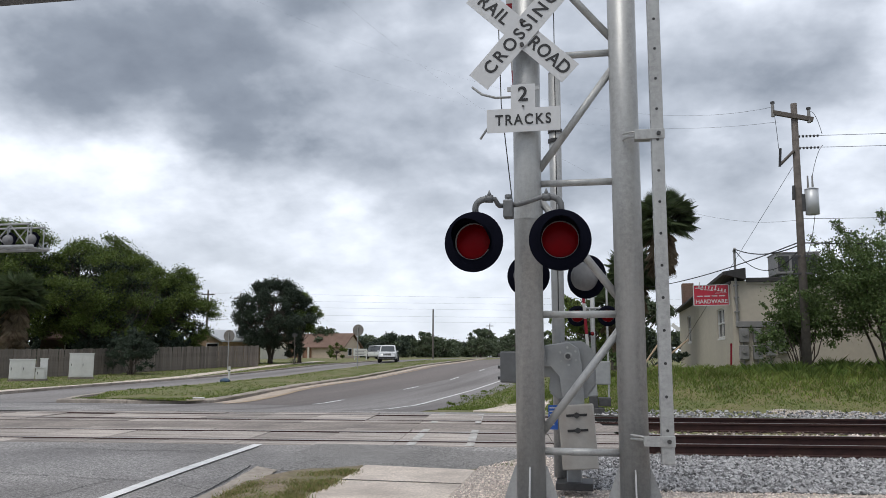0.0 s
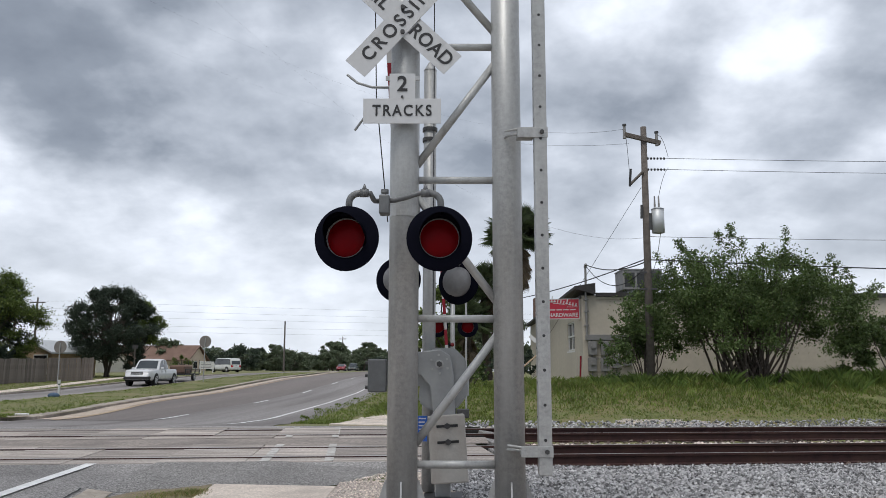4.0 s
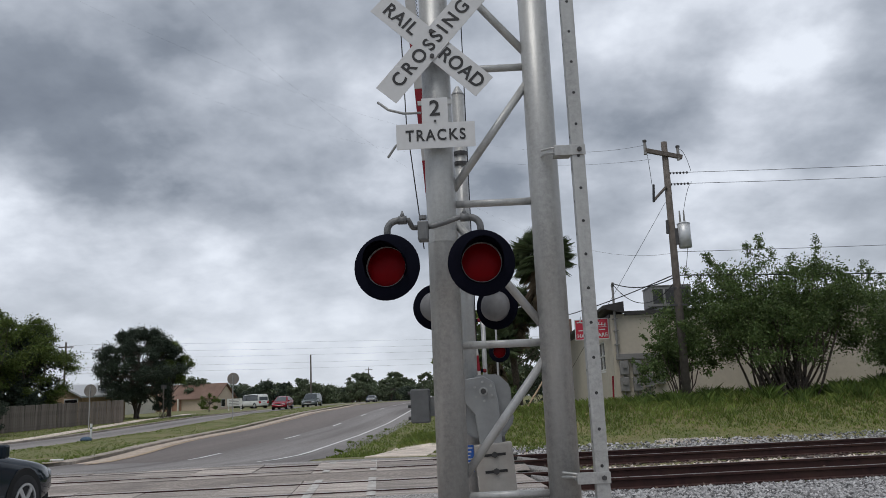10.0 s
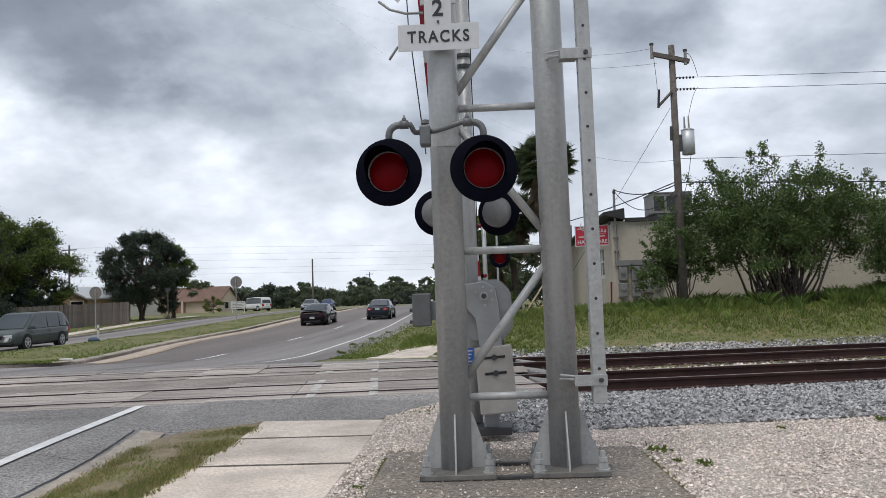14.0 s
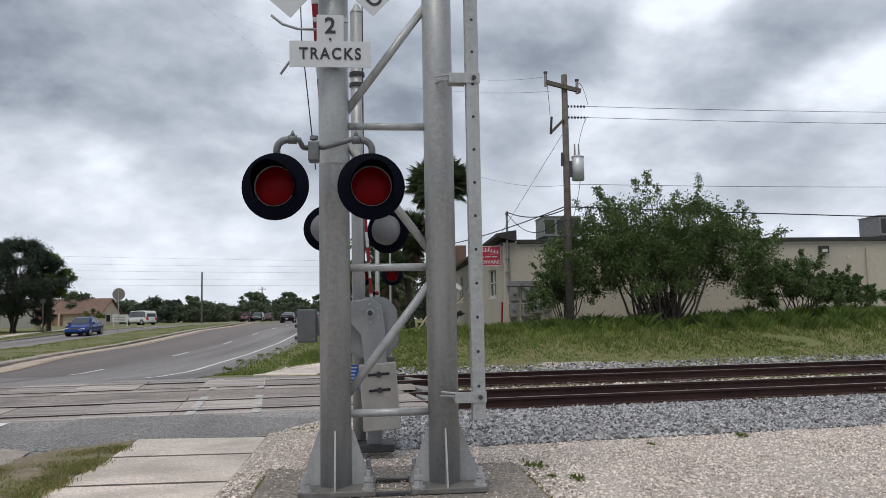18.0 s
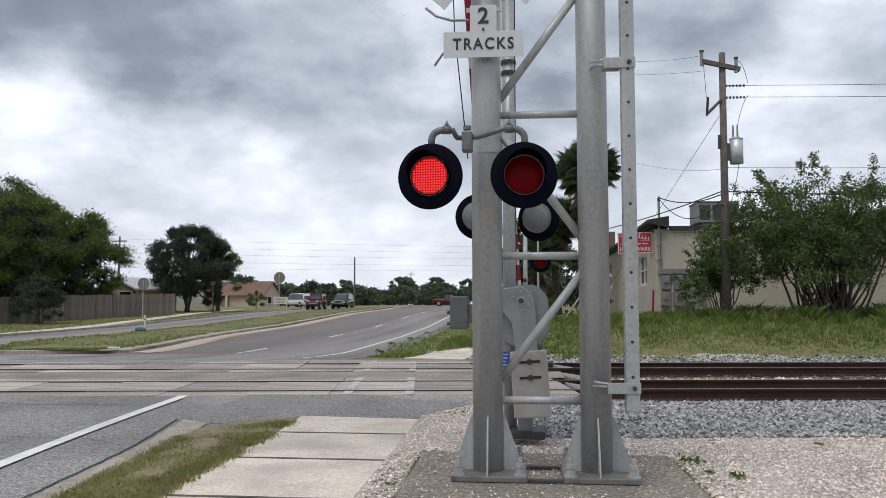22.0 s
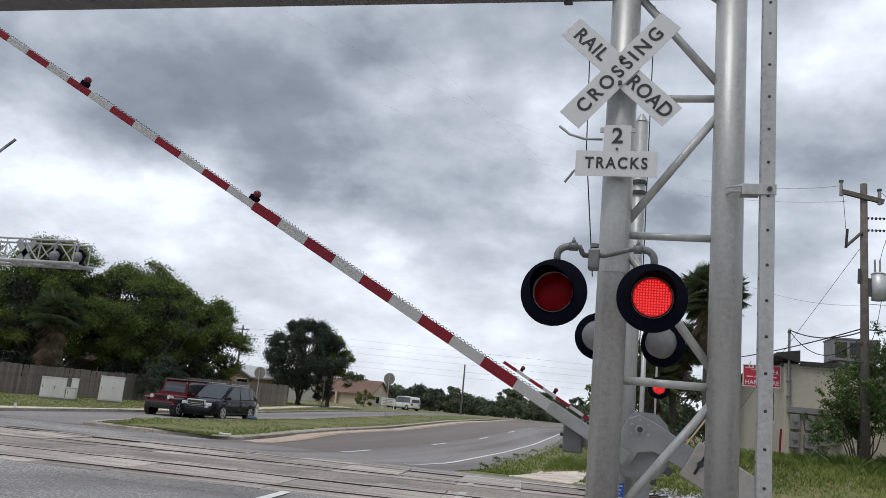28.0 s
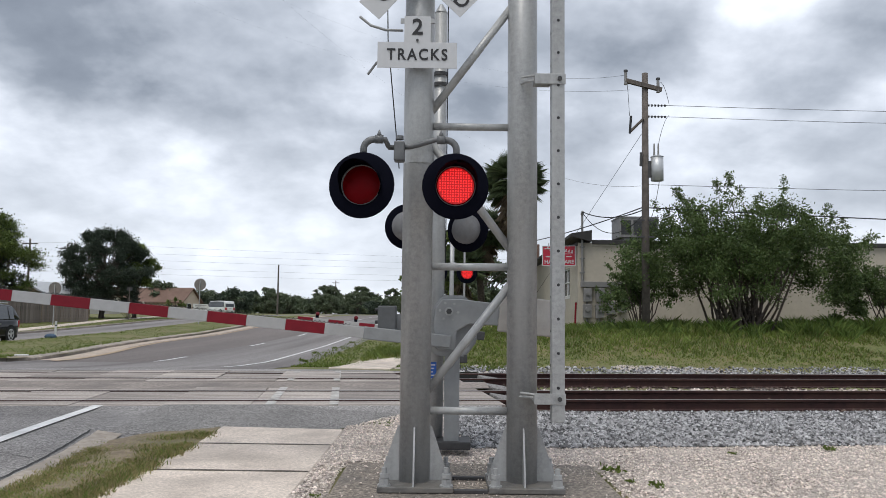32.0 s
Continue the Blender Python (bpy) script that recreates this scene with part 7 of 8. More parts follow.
def wheel(root, x, y, r, w, side, spokes=5):
    wh = part("wheel", bmesh.new(), TYRE, root)
    wh.matrix_basis = pose(x, y, r, 0, 90 * side)
    bm = bmesh.new()
    lathe(bm, [(r * 0.66, -w / 2), (r * 0.93, -w / 2), (r, -w * 0.36), (r, w * 0.36), (r * 0.93, w / 2), (r * 0.66, w * 0.47), (0.004, w * 0.465)], 28)
    part("tyre", bm, TYRE, wh, smooth=True)
    bm = bmesh.new()
    lathe(bm, [(r * 0.68, w * 0.44), (r * 0.68, w * 0.53), (r * 0.60, w * 0.54), (r * 0.59, w * 0.47)], 28)
    for k in range(spokes):
        m = pose(0, 0, 0, 0, 0, 360 / spokes * k)
        box(bm, 0.0, r * 0.62, -r * 0.095, r * 0.095, w * 0.48, w * 0.53, m=m)
    lathe(bm, [(r * 0.16, w * 0.47), (r * 0.16, w * 0.55), (0.005, w * 0.56)], 14)
    part("rim", bm, RIM, wh)


def car(name, label, category, color, L=4.6, W=1.82, H=1.46, wb=2.7, r=0.33, style="sedan", clear=0.2, grille=True, tails=None, plate=None):
    """A road vehicle from lofted sections. Styles set the line of bonnet, glass and tail."""
    root = thing(name, label, category)
    h2 = L / 2
    S = {  # belt line, glass base front/back, roof front/back, window slopes
        "sedan": dict(top=[(-h2, .86), (-h2 + .08, .96), (-h2 + .75, 1.0), (0, .98), (.85, .95), (h2 - .75, .82), (h2 - .12, .70), (h2, .52)], glass=(-h2 + .62, 1.02), roof=(-.72, .28)),
        "hatch": dict(top=[(-h2, .90), (-h2 + .06, 1.02), (0, .98), (.95, .95), (h2 - .7, .86), (h2 - .12, .72), (h2, .5)], glass=(-h2 + .06, 1.25), roof=(-1.25, .25)),
        "suv": dict(top=[(-h2, 1.0), (-h2 + .05, 1.10), (0, 1.08), (1.05, 1.07), (h2 - .55, 1.00), (h2 - .16, .90), (h2, .62)], glass=(-h2 + .07, 1.42), roof=(-h2 + .48, .38)),
        "van": dict(top=[(-h2, .95), (-h2 + .05, 1.02), (0, 1.0), (1.2, .98), (h2 - .55, .90), (h2 - .1, .75), (h2, .5)], glass=(-h2 + .07, 1.45), roof=(-h2 + .3, .45)),
        "pickup": dict(top=[(-h2, 1.1), (-h2 + .04, 1.16), (0, 1.14), (.95, 1.14), (h2 - .4, 1.10), (h2 - .08, 1.0), (h2, .7)], glass=(-.85, 1.2), roof=(-.7, .55)),
        "offroad": dict(top=[(-h2, 1.05), (-h2 + .03, 1.10), (0, 1.08), (.5, 1.08), (h2 - .5, 1.06), (h2 - .3, 1.02), (h2 - .28, .7)], glass=(-h2 + .05, .50), roof=(-h2 + .1, .38)),
        "box": dict(top=[(-h2, 1.05), (-h2 + .03, 1.1), (h2 - 1.0, 1.1), (h2 - .2, 1.0), (h2, .6)], glass=(-h2 + .05, h2 - .85), roof=(-h2 + .1, h2 - 1.3)),
    }[style]
    hw = W / 2
    ends = sorted({round(v, 3) for v in [*[p[0] for p in S["top"]], *np.linspace(-h2, S["top"][-1][0], 27).tolist()]})
    rings = []
    for y in ends:
        t = interp(S["top"], y)
        e = 1 - (0.20 if style != "offroad" else 0.06) * max(0, (abs(y) - (h2 - 0.7)) / 0.7) ** 2.2
        lo = clear + 0.05 + 0.06 * max(0, (abs(y) - (h2 - 0.4)) / 0.4)
        a = hw * e
        half = [(a * 0.90, lo), (a * 0.985, lo + 0.10), (a, lo + (t - lo) * 0.45), (a * 0.995, lo + (t - lo) * 0.62), (a * 0.965, t - 0.12), (a * 0.94, t - 0.05), (a * 0.86, t - 0.012), (a * 0.5, t + 0.015)]
        rings.append([(x, y, z) for x, z in half] + [(-x, y, z) for x, z in half[::-1]])
    for ring, out, at in ((rings[0], -0.045, 0), (rings[-1], 0.045, len(rings) + 1)):  # rounded nose and tail
        mz = sum(p[2] for p in ring) / len(ring)
        rings.insert(at, [(x * 0.93, y + out, mz + (z - mz) * 0.80) for x, y, z in ring])
    bm = bmesh.new()
    loft(bm, rings)
    part("body", bm, color, root, smooth=True)
    # wheel wells and wheels
    for y in (wb / 2, -wb / 2):
        for s in (-1, 1):
            bm = bmesh.new()
            lathe(bm, [(0.02, 0.0), (r * 1.17, 0.0), (r * 1.17, -0.25)], 22, pose(s * (hw + 0.004), y, r + 0.015, 0, 90 * s))
            part("wheel_arch", bm, UNDER if style != "offroad" else PLASTIC, root)
            wheel(root, s * (hw - 0.085), y, r, 0.21, s)
    part("underbody", bx(-hw * 0.86, hw * 0.86, -h2 + 0.15, h2 - 0.15, clear, clear + 0.2, bevel=0.03), UNDER, root)
    # glasshouse: one painted shell, the panes lie just proud of it
    g0, g1 = S["glass"]
    r0, r1 = S["roof"]
    zb0, zb1 = interp(S["top"], g0) - 0.02, interp(S["top"], g1) - 0.02
    zr = H - 0.02
    boxy = style in ("offroad", "box")
    wb_, wt = hw * 0.93, hw * (0.84 if boxy else 0.70 if style in ("sedan", "hatch") else 0.76)
    ys = np.linspace(g0, g1, 37)
    zs = np.interp(ys, [g0, r0, (r0 + r1) / 2, r1, g1], [zb0, zr - 0.06, zr, zr - 0.035, zb1])
    for _ in range(1 if boxy else 3):
        zs[1:-1] = (zs[:-2] + 2 * zs[1:-1] + zs[2:]) / 4
    belt = lambda y: zb0 + (zb1 - zb0) * (y - g0) / (g1 - g0)
    wide = lambda y, z: (wb_ - (wb_ - wt) * max(0.0, z - belt(y)) / (zr - belt(y))) * (1 - 0.04 * max(0, (y - g1 + 0.8) / 0.8) ** 2 - 0.04 * max(0, (g0 + 0.8 - y) / 0.8) ** 2)
    rings = []
    for y, z in zip(ys, zs):
        b, w = belt(y) - 0.05, wide(y, z)
        c = min(0.09, (z - b) * 0.4)
        half = [(wide(y, b), b), (wide(y, (b + z) / 2), (b + z) / 2), (wide(y, z - c), z - c), (w * 0.965, z - c * 0.35), (w * 0.86, z - 0.004), (w * 0.45, z + 0.012)]
        rings.append([(x, y, v) for x, v in half] + [(-x, y, v) for x, v in half[::-1]])
    bm = bmesh.new()
    loft(bm, rings)
    part("cabin_shell", bm, color, root, smooth=True)
    mid = (g0 + g1) / 2 - 0.1
    mids = [mid] if style != "box" else [mid, mid + 1.1]
    if style in ("suv", "van"):
        mids = [mid + 0.25, mid - 0.85]
    cuts = [r1 + 0.62 * (g1 - r1), *mids, r0 + 0.30 * (g0 - r0) if style in ("sedan", "pickup") else r0 + 0.12]
    if style == "offroad":
        cuts[0] = r1 + 0.02
    top_at = lambda y: float(np.interp(y, ys, zs)) - 0.085
    for s in (-1, 1):
        for hi, lo in zip(cuts[:-1], cuts[1:]):
            yy = np.linspace(lo + 0.045, hi - 0.045, 7)
            vs = []
            for y in yy:
                zl = belt(y) + 0.02
                zh = max(zl + 0.01, top_at(y))
                vs += [(s * (wide(y, zl) + 0.008), y, zl), (s * (wide(y, zh) + 0.008), y, zh)]
            raw("side_window", vs, [(2 * k, 2 * k + 2, 2 * k + 3, 2 * k + 1) for k in range(6)], CARGLASS, root, "dark tinted glass")
    for nm, a, b in (("windscreen", r1 + 0.10, g1 - 0.04), ("rear_window", g0 + (0.10 if style in ("sedan",) else 0.05), r0 - (0.05 if style == "sedan" else -0.02))):
        if b - a < 0.06:
            a, b = (a - 0.1, b + 0.02)
        vs = []
        n = 6
        for k in range(n + 1):
            y = a + (b - a) * k / n
            z = float(np.interp(y, ys, zs))
            w = wide(y, z) * 0.86 - 0.02
            for u in (-1, -0.5, 0, 0.5, 1):
                dy = 0.012 if nm == "windscreen" else -0.012
                vs.append((u * w, y + dy, z + 0.018 + 0.012 * (1 - u * u)))
        raw(nm, vs, [(5 * k + q, 5 * k + q + 1, 5 * k + q + 6, 5 * k + q + 5) for k in range(n) for q in range(4)], CARGLASS, root, "dark tinted glass", True)
    for s in (-1, 1):
        # mirror, lamps, door seams
        ym = g1 - 0.32
        bm = bmesh.new()
        box(bm, hw * 0.95, hw * 0.95 + 0.20, ym - 0.05, ym + 0.06, zb1 + 0.0, zb1 + 0.15, bevel=0.025)
        if s < 0:
            bmesh.ops.scale(bm, vec=(-1, 1, 1), verts=bm.verts[:])
            bmesh.ops.reverse_faces(bm, faces=bm.faces[:])
        part("mirror", bm, color, root)
        zt = interp(S["top"], h2 - 0.25)
        fy = S["top"][-1][0]
        part("headlight", bx(s * hw * 0.62 - 0.20, s * hw * 0.62 + 0.20, fy - 0.33, fy - 0.055, zt - 0.26, zt - 0.08, bevel=0.04), HEADGLASS, root)
        tz = interp(S["top"], -h2 + 0.05)
        tall = style in ("suv", "van", "hatch", "pickup", "box")
        if tails:
            tz -= 0.04
        tl = part("tail_light", bx(s * hw * 0.66 - 0.17, s * hw * 0.66 + 0.17, -h2 - 0.052, -h2 + 0.34, tz - (0.42 if tall else 0.235), tz - 0.07, bevel=0.035), tails or TAILRED, root)
        if not tails:
            part("lamp_band", bx(s * hw * 0.66 - 0.10, s * hw * 0.66 + 0.06, -h2 - 0.056, -h2 - 0.04, tz - 0.17, tz - 0.125, bevel=0.006), HEADGLASS, tl, "pale reversing lamp")
        part("sill", bx(s * hw * 0.985 - 0.012, s * hw * 0.985 + 0.012, -wb / 2 + r * 1.2, wb / 2 - r * 1.2, clear + 0.10, clear + 0.17), PLASTIC, root)
        for yy in (mids[0], g1 - 0.25):
            part("door_handle", bx(s * hw - 0.012, s * hw + 0.012, yy - 0.28, yy - 0.12, (zb0 + zb1) / 2 - 0.20, (zb0 + zb1) / 2 - 0.165), CHROME if style != "offroad" else PLASTIC, root)
            part("door_seam", bx(s * hw * 0.99 - 0.007, s * hw * 0.99 + 0.007, yy - 0.008, yy + 0.004, clear + 0.2, (zb0 + zb1) / 2 - 0.06), UNDER, root)
    fy = S["top"][-1][0]
    zt = interp(S["top"], h2 - 0.25)
    if grille:
        g = part("grille", bx(-hw * 0.42, hw * 0.42, fy - 0.10, fy - 0.004, zt - 0.34, zt - 0.10, bevel=0.015), PLASTIC, root)
        for k in range(3):
            part("grille_bar", bx(-hw * 0.42, hw * 0.42, fy - 0.03, fy + 0.008, zt - 0.31 + 0.08 * k, zt - 0.285 + 0.08 * k), CHROME, g)
    if style in ("offroad", "pickup"):
        part("bumper", bx(-hw * 0.90, hw * 0.90, fy - 0.25, fy + 0.06, clear + 0.12, clear + 0.34, bevel=0.05), PLASTIC, root)
        part("bumper", bx(-hw * 0.90, hw * 0.90, -h2 - 0.05, -h2 + 0.2, clear + 0.14, clear + 0.38, bevel=0.05), PLASTIC, root)
    else:
        part("air_intake", bx(-hw * 0.55, hw * 0.55, fy - 0.2, fy + 0.004, clear + 0.10, clear + 0.24, bevel=0.03), PLASTIC, root)
        part("rear_valance", bx(-hw * 0.60, hw * 0.60, -h2 - 0.03, -h2 + 0.2, clear + 0.05, clear + 0.17, bevel=0.03), PLASTIC, root)
    pz = plate or (0.73 if style == "sedan" else 0.85)
    pl = part("number_plate", bx(-0.16, 0.16, -h2 - 0.062, -h2 - 0.002, pz, pz + 0.14), SIGNWHITE, root)
    part("plate_bar", bx(-0.11, 0.11, -h2 - 0.066, -h2 - 0.0625, pz + 0.045, pz + 0.095), ACMETAL, pl)
    part("bumper_seam", bx(-hw * 0.70, hw * 0.70, -h2 - 0.048, -h2 + 0.1, 0.600, 0.610), UNDER, root)
    return root


RED = paint("maroon_car_paint", (0.092, 0.008, 0.013))
sedan = car("car", "dark slate-blue sedan driving away over the crossing", "car", paint("slate_blue_paint", (0.018, 0.026, 0.036)), 4.6, 1.80, 1.47, 2.69, 0.33)
part("antenna", tb((0, -0.75, 1.44), (0, -0.86, 1.62), 0.012, 6, 0.005), PLASTIC, sedan)
part("chrome_strip", bx(-0.42, 0.42, -2.362, -2.305, 0.895, 0.925), CHROME, sedan, "chrome strip over the plate")
SMOKED = mat("smoked_tail_lamp", (0.045, 0.004, 0.009), 0.2, 0, 0.1, 8)
coupe = car("car", "black sedan with a full-width tail light strip", "car", paint("black_plum_paint", (0.010, 0.007, 0.010)), 4.93, 1.86, 1.46, 2.85, 0.34, tails=SMOKED, plate=0.47)
part("trunk_lip", bx(-0.66, 0.66, -2.50, -2.30, 0.955, 0.985, bevel=0.012), PLASTIC, coupe, "dark spoiler lip")
part("tail_strip", bx(-0.70, 0.70, -2.524, -2.46, 0.80, 0.84), SMOKED, coupe, "thin red tail light strip")
hatch = car("car", "bright red hatchback coming towards the crossing", "car", paint("bright_red_paint", (0.22, 0.008, 0.018)), 4.46, 1.75, 1.50, 2.70, 0.31, "hatch")
van = car("minivan", "dark green-grey minivan coming towards the crossing", "minivan", paint("greygreen_paint", (0.075, 0.090, 0.088)), 5.08, 1.98, 1.76, 3.03, 0.34, "van")
grey = car("car", "grey sedan coming down the far road", "car", paint("silver_grey_paint", (0.16, 0.165, 0.17)), 4.8, 1.84, 1.46, 2.8, 0.33)
blue = car("car", "bright blue sedan coming towards the crossing", "car", paint("bright_blue_paint", (0.010, 0.035, 0.16)), 4.54, 1.76, 1.46, 2.6, 0.32)
black_suv = car("sport_utility", "black sport utility with a chrome-framed grille, stopped at the gate", "car", paint("black_blue_paint", (0.008, 0.009, 0.013)), 5.1, 2.0, 1.80, 3.02, 0.37, "suv")
for s in (-1, 1):
    part("roof_rail", bx(s * 0.68 - 0.02, s * 0.68 + 0.02, -1.7, 0.3, 1.80, 1.85, bevel=0.01), CHROME, black_suv)
part("grille_frame", bx(-0.52, 0.52, 2.43, 2.515, 0.62, 0.97, bevel=0.03), CHROME, black_suv, "chrome grille frame")
part("grille_mesh", bx(-0.45, 0.45, 2.47, 2.525, 0.67, 0.92, bevel=0.02), PLASTIC, black_suv)
offroad = car("off_roader", "maroon off-roader with dark hard top, stopped at the gate", "car", RED, 3.9, 1.66, 1.84, 2.37, 0.40, "offroad", 0.36, False)
part("hard_top", bx(-0.70, 0.70, -1.86, 0.40, 1.79, 1.865, bevel=0.03), mat("dark_hardtop", (0.075, 0.06, 0.06), 0.6), offroad, "dark hard top")
for s in (-1, 1):
    part("fender", bx(s * 0.70 - 0.18, s * 0.70 + 0.18, 0.72, 1.72, 0.84, 0.92, bevel=0.03), mat("grey_flare", (0.15, 0.14, 0.135), 0.7), offroad)
    part("fender", bx(s * 0.78 - 0.12, s * 0.78 + 0.12, -1.62, -0.78, 0.84, 0.92, bevel=0.03), mat("grey_flare", (0.15, 0.14, 0.135), 0.7), offroad)
    bm = bmesh.new()
    tube(bm, (s * 0.48, 1.60, 0.93), (s * 0.48, 1.70, 0.93), 0.10, 18)
    part("round_headlight", bm, HEADGLASS, offroad)
for k in range(7):
    part("grille_slot", bx(-0.30 + 0.095 * k - 0.025, -0.30 + 0.095 * k + 0.025, 1.64, 1.685, 0.78, 1.0), UNDER, offroad)
pickup = car("pickup_truck", "white crew-cab pickup truck towing a trailer", "pickup truck", paint("white_car_paint", (0.60, 0.61, 0.63)), 5.8, 2.03, 1.90, 3.7, 0.39, "pickup", 0.28)
part("bed", bx(-0.86, 0.86, -2.80, -0.98, 1.10, 1.168), UNDER, pickup, "dark open load bed")
trailer = thing("trailer", "dark low utility trailer with a mesh tailgate and brown load", "trailer")
part("deck", bx(-0.95, 0.95, -2.0, 1.6, 0.50, 0.62, bevel=0.02), PLASTIC, trailer)
part("drawbar", tb((0, 1.6, 0.52), (0, 2.9, 0.48), 0.05, 8), PLASTIC, trailer)
for s in (-1, 1):
    part("side_rail", bx(s * 0.95 - 0.03, s * 0.95 + 0.03, -2.0, 1.6, 0.9, 0.96), PLASTIC, trailer)
    for y in (-1.95, -0.8, 0.4, 1.55):
        part("stake", bx(s * 0.95 - 0.03, s * 0.95 + 0.03, y - 0.03, y + 0.03, 0.6, 0.95), PLASTIC, trailer)
    wheel(trailer, s * 1.0, -0.3, 0.33, 0.18, s)
for k in range(7):
    part("gate_bar", bx(-0.9 + 0.3 * k - 0.015, -0.9 + 0.3 * k + 0.015, -2.03, -1.99, 0.62, 1.75), PLASTIC, trailer)
part("load", bx(-0.6, 0.6, -1.2, 0.9, 0.62, 1.30, bevel=0.15), SHINGLE, trailer, "brown covered load")
truck = car("pickup_truck", "maroon pickup truck turning across the far road", "pickup truck", RED, 5.8, 2.0, 1.9, 3.6, 0.38, "pickup", 0.28)
parked = car("parked_van", "white van parked by the far hedge", "van", paint("white_van_paint", (0.62, 0.63, 0.62)), 5.2, 2.0, 2.05, 3.4, 0.36, "box")
parked.matrix_basis = pose(-32.6, 112, along(112) + 0.02, 0, 0, 50)

# ---- what moves ----


def drive(ob, x, stops, heading, t_end=32.0, dt=0.4):
    """Rows of a vehicle that keeps its lane: stops are (seconds, y); the road's height and slope set z and pitch."""
    ts = sorted({*[i * dt for i in range(int(t_end / dt) + 1)], *[s[0] for s in stops], t_end})
    rows = []
    for t in ts:
        y = float(np.interp(t, [s[0] for s in stops], [s[1] for s in stops]))
        xx = x if not callable(x) else x(y)
        za, zb = zg(xx, y + 1.3), zg(xx, y - 1.3)
        tilt = math.degrees(math.atan2(za - zb, 2.6))
        turn = math.degrees(math.atan2(x(y - 1) - x(y + 1), 2.0)) if callable(x) else 0.0
        rows.append((t, pose(xx, y, (za + zb) / 2 + 0.016, tilt if heading == 0 else -tilt, 0, heading + turn)))
    walk(ob, rows)


def swing(ob, at, sign, stops):
    rows = [(t, pose(*at, 0, -sign * a, 0)) for t, a in stops]
    walk(ob, rows)


def flash(disc, spans, on=-0.042, off=0.06):
    """The light array stands at the lens while lit and is drawn back into its housing when dark."""
    rows = [(0.0, pose(0, off, 0))]
    for a, b in spans:
        a, b = round(a * 30) / 30, round(b * 30) / 30
        rows += [(a - 1 / 30, pose(0, off, 0)), (a, pose(0, on, 0)), (b - 1 / 30, pose(0, on, 0)), (b, pose(0, off, 0))]
    rows = [r for r in rows if r[0] < 32.0] + [(32.0, rows[-1][1] if rows[-1][0] < 32 else pose(0, on, 0))]
    walk(disc, rows)


def roll(ob, r, stops, t0, t1, dt):
    """Turns the wheels of a vehicle by the way that it covers between t0 and t1."""
    T, Y = [s[0] for s in stops], [s[1] for s in stops]
    way = lambda t: abs(float(np.interp(t, T, Y)) - float(np.interp(t0, T, Y)))
    n = round((t1 - t0) / dt)
    ts = [0.0] * (t0 > 0) + [t0 + (t1 - t0) * i / n for i in range(n + 1)] + [32.0] * (t1 < 32)
    for wh in [c for c in ob.children if c.name.startswith("wheel") and "arch" not in c.name]:
        base = wh.matrix_basis.copy()
        side = 1 if base.translation.x > 0 else -1
        walk(wh, [(t, base @ pose(0, 0, 0, 0, 0, -side * math.degrees(way(min(max(t, t0), t1)) / r))) for t in ts])


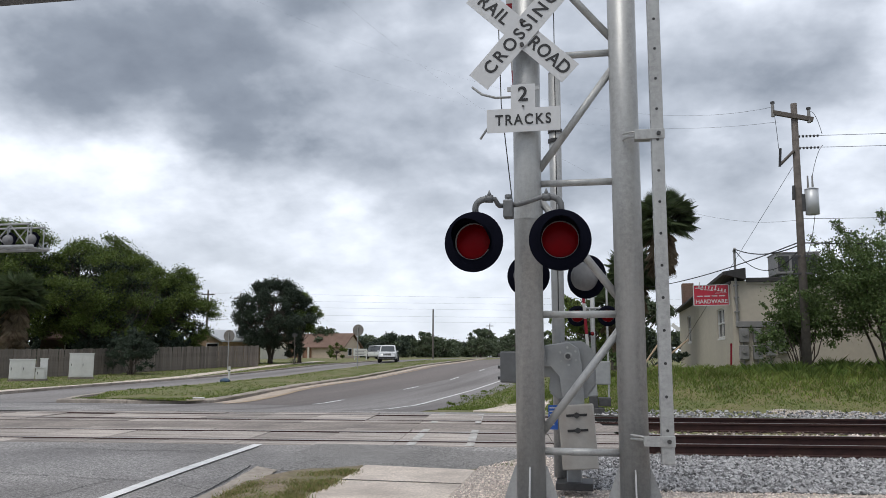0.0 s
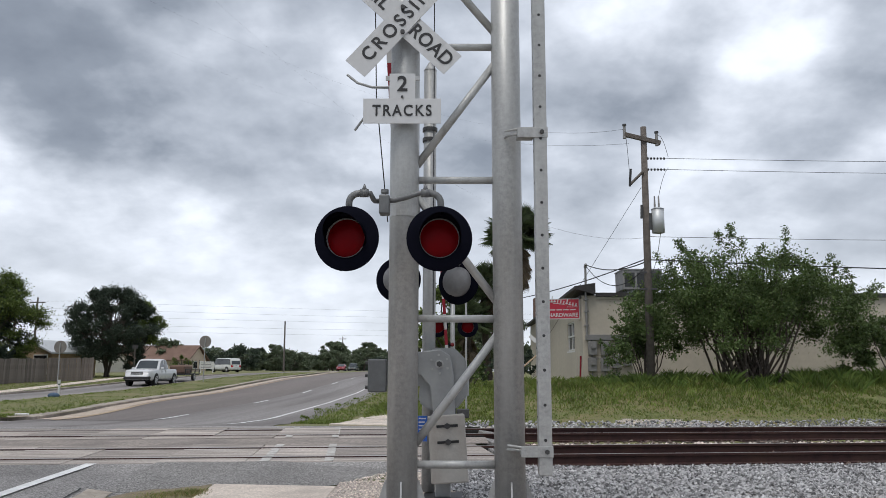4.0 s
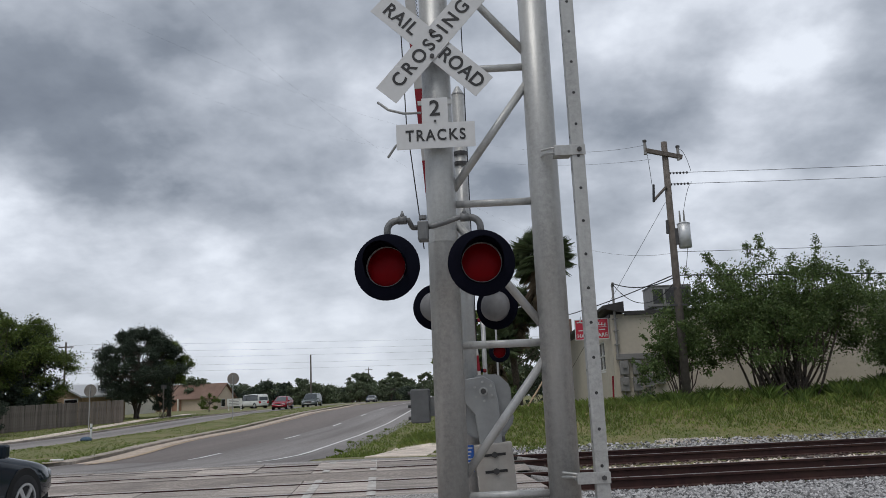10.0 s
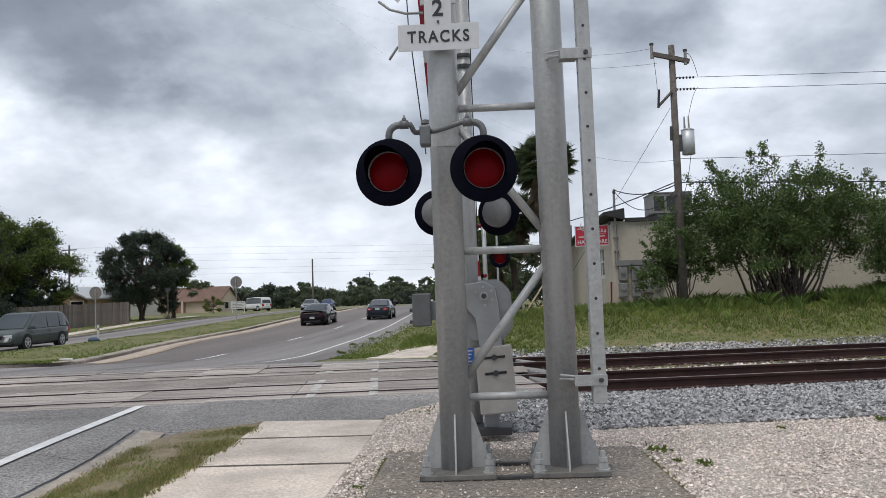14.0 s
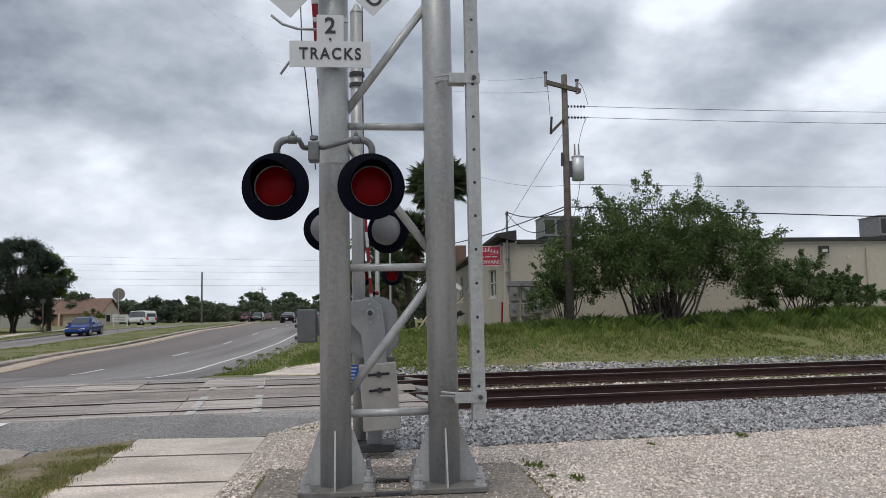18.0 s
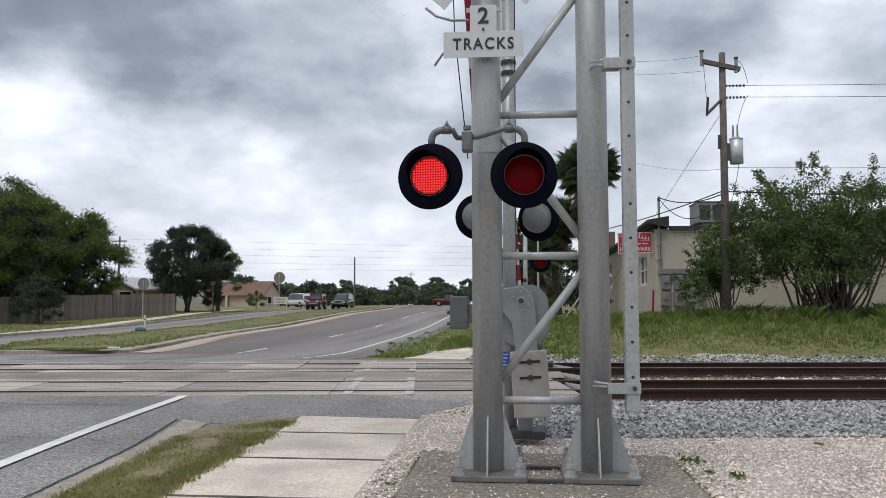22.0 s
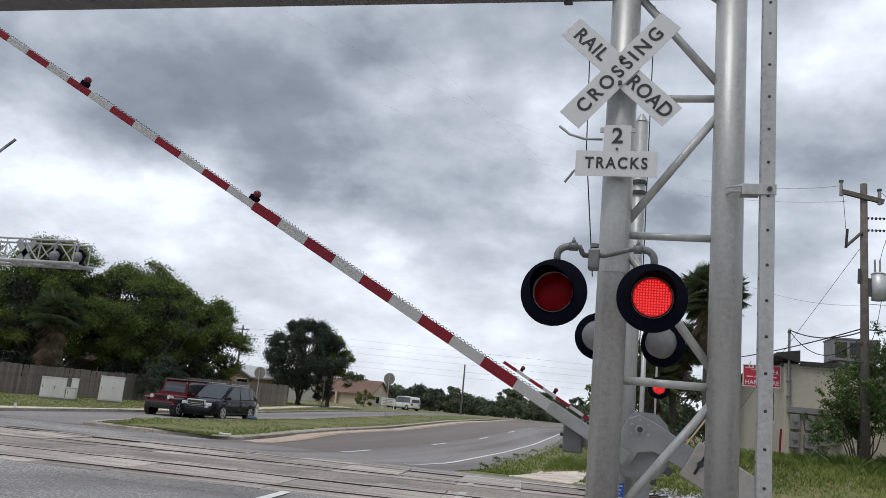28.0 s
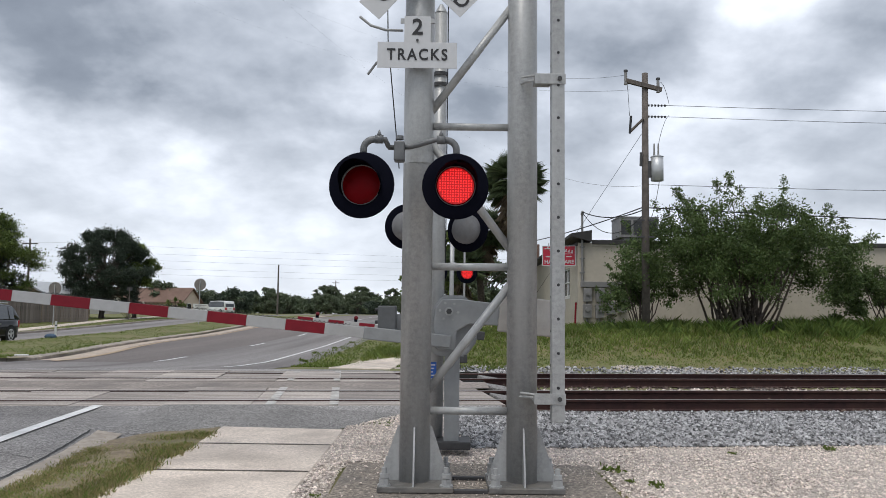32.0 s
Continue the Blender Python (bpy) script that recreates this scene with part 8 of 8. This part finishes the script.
def motions():
    drive(sedan, lambda y: float(np.interp(y, (4, 8, 12, 16, 23, 30, 44, 54), (-6.1, -6.2, -6.45, -6.7, -6.9, -7.12, -7.1, -6.9))), [(0, -150), (9.6, -4.4), (10.0, 1.6), (10.2, 4.4), (10.4, 7.0), (10.5, 8.3), (10.6, 9.7), (10.8, 12.7), (11, 15.8), (11.25, 19.4), (11.5, 23.0), (12, 30.4), (12.5, 37.2), (13, 43.9), (13.5, 49.0), (14, 54), (15, 65), (15.5, 71), (32, 280)], 0)
    drive(coupe, lambda y: float(np.interp(y, (4, 13.3, 23.1, 32, 48), (-8.6, -9.35, -10.2, -10.45, -10.65))), [(0, -185), (11.6, 5.0), (11.8, 9.2), (12, 13.35), (12.25, 18.3), (12.5, 23.15), (12.75, 27.7), (13, 32.1), (13.5, 40.8), (14, 48.6), (15, 62), (15.5, 69), (32, 300)], 0)
    rig = [(0, -22.0, 78, 193), (1, -20.9, 68.5, 188), (2, -21.2, 62.5, 181), (3, -21.2, 58.6, 179), (3.5, -21.3, 55.6, 180), (5.5, -21.4, 40, 180), (8, -21.4, 20, 180), (32, -21.4, -172, 180)]
    walk(pickup, [(t, pose(x, y, zg(x, y) + 0.016, 0, 0, a)) for t, x, y, a in rig])
    walk(trailer, [(t, pose(x + 6.2 * math.sin(math.radians(a)), y - 6.2 * math.cos(math.radians(a)), zg(x, y + 6.2) + 0.016, 0, 0, a)) for t, x, y, a in rig])
    drive(hatch, -22.1, [(0, 214), (10, 86.5), (10.4, 80), (10.8, 74), (11.4, 65), (12.2, 54.5), (12.8, 46.5), (13.2, 40.4), (13.6, 32.6), (13.8, 28.6), (32, -300)], 180)
    drive(van, -21.2, [(0, 228), (10, 99), (11.2, 82), (12, 69.2), (12.5, 59.6), (12.8, 53.8), (13.2, 46.0), (13.6, 38.4), (13.8, 34.4), (14, 30.4), (32, -300)], 180)
    drive(grey, -21.5, [(0, 330), (13, 114), (14, 98), (14.6, 86.5), (15, 78), (15.5, 68.5), (17.2, 36), (32, -230)], 180)
    drive(blue, -22.2, [(0, 300), (13, 128), (15.5, 93), (17.5, 66), (18, 58.9), (18.5, 51.7), (19, 44.6), (19.5, 38), (20, 31.4), (20.4, 25.8), (32, -128)], 180)
    drive(black_suv, -20.7, [(0, 400), (15, 190), (21, 105), (21.5, 97), (22, 89), (22.5, 81), (23, 73), (23.5, 66), (24, 60.4), (24.5, 56), (25, 51.4), (25.5, 46.8), (27.5, 34.4), (28, 32.3), (28.5, 31.2), (29, 30.4), (29.5, 29.9), (30, 29.6), (31, 29.0), (32, 28.8)], 180)
    drive(offroad, -22.5, [(0, 395), (15, 188), (21, 101), (21.5, 93), (22, 83), (22.5, 74.5), (23, 67), (23.5, 61.5), (24, 56.6), (24.5, 52.6), (25, 49), (25.5, 45.0), (27.5, 33.2), (28, 31.1), (28.5, 29.2), (29, 27.4), (29.5, 26.0), (30, 25.0), (31, 23.8), (32, 23.4)], 180)
    roll(pickup, 0.39, [(t, y) for t, x, y, a in rig], 0.0, 3.5, 0.05)
    roll(black_suv, 0.37, [(27.5, 34.4), (28, 32.3), (28.5, 31.2), (29, 30.4), (29.5, 29.9), (30, 29.6), (31, 29.0), (32, 28.8)], 27.5, 32.0, 0.1)
    roll(offroad, 0.40, [(27.5, 33.2), (28, 31.1), (28.5, 29.2), (29, 27.4), (29.5, 26.0), (30, 25.0), (31, 23.8), (32, 23.4)], 27.5, 32.0, 0.1)
    tk = ((0, -20, 330, 180), (12, -21, 240, 180), (18, -22.5, 178, 180), (19.4, -23, 160, 182), (20, -22.8, 150, 188), (20.4, -20.8, 142, 205), (20.8, -18.6, 138, 235), (21.2, -16, 136, 258), (22, -11.4, 135, 268), (24, 8, 135, 270), (32, 90, 135, 270))
    walk(truck, [(t, pose(x, y, along(y) + 0.02, 0, 0, a)) for t, x, y, a in tk])
    fall = [(0, 3.8), (22.2, 3.8), (22.6, 5.6), (23, 9.7), (23.5, 15.6), (24, 21.6), (25, 31.8), (25.5, 36.8), (26.5, 47.2), (27.5, 56.7), (28, 61.0), (28.5, 64.7), (29, 68.1), (29.5, 71.4), (30, 74.4), (30.5, 77.0), (31, 79.4), (31.5, 82.2), (32, 84.7)]
    swing(gate_arm, PIVOT, 1, fall)
    swing(fg, (0.45, 13.75, 1.0), 1, fall)
    swing(og, (-27.8, 13.1, 1.2), -1, [(0, 1.0), (22.6, 1.0), (24, 12), (25.5, 27), (27.5, 46.5), (28, 51.1), (28.5, 55.2), (29, 59.5), (29.5, 63.6), (30, 67.5), (31, 74), (32, 79)])
    left = [(18.95, 19.85), (20.55, 21.15)] + [(21.84 + 1.29 * k, 22.46 + 1.29 * k) for k in range(8)]
    right = [(19.87, 20.47), (21.17, 21.78)] + [(22.48 + 1.29 * k, 23.11 + 1.29 * k) for k in range(8)]
    for disc, spans in zip(FLASH, (left, right, left, right)):
        flash(disc, spans)


motions()
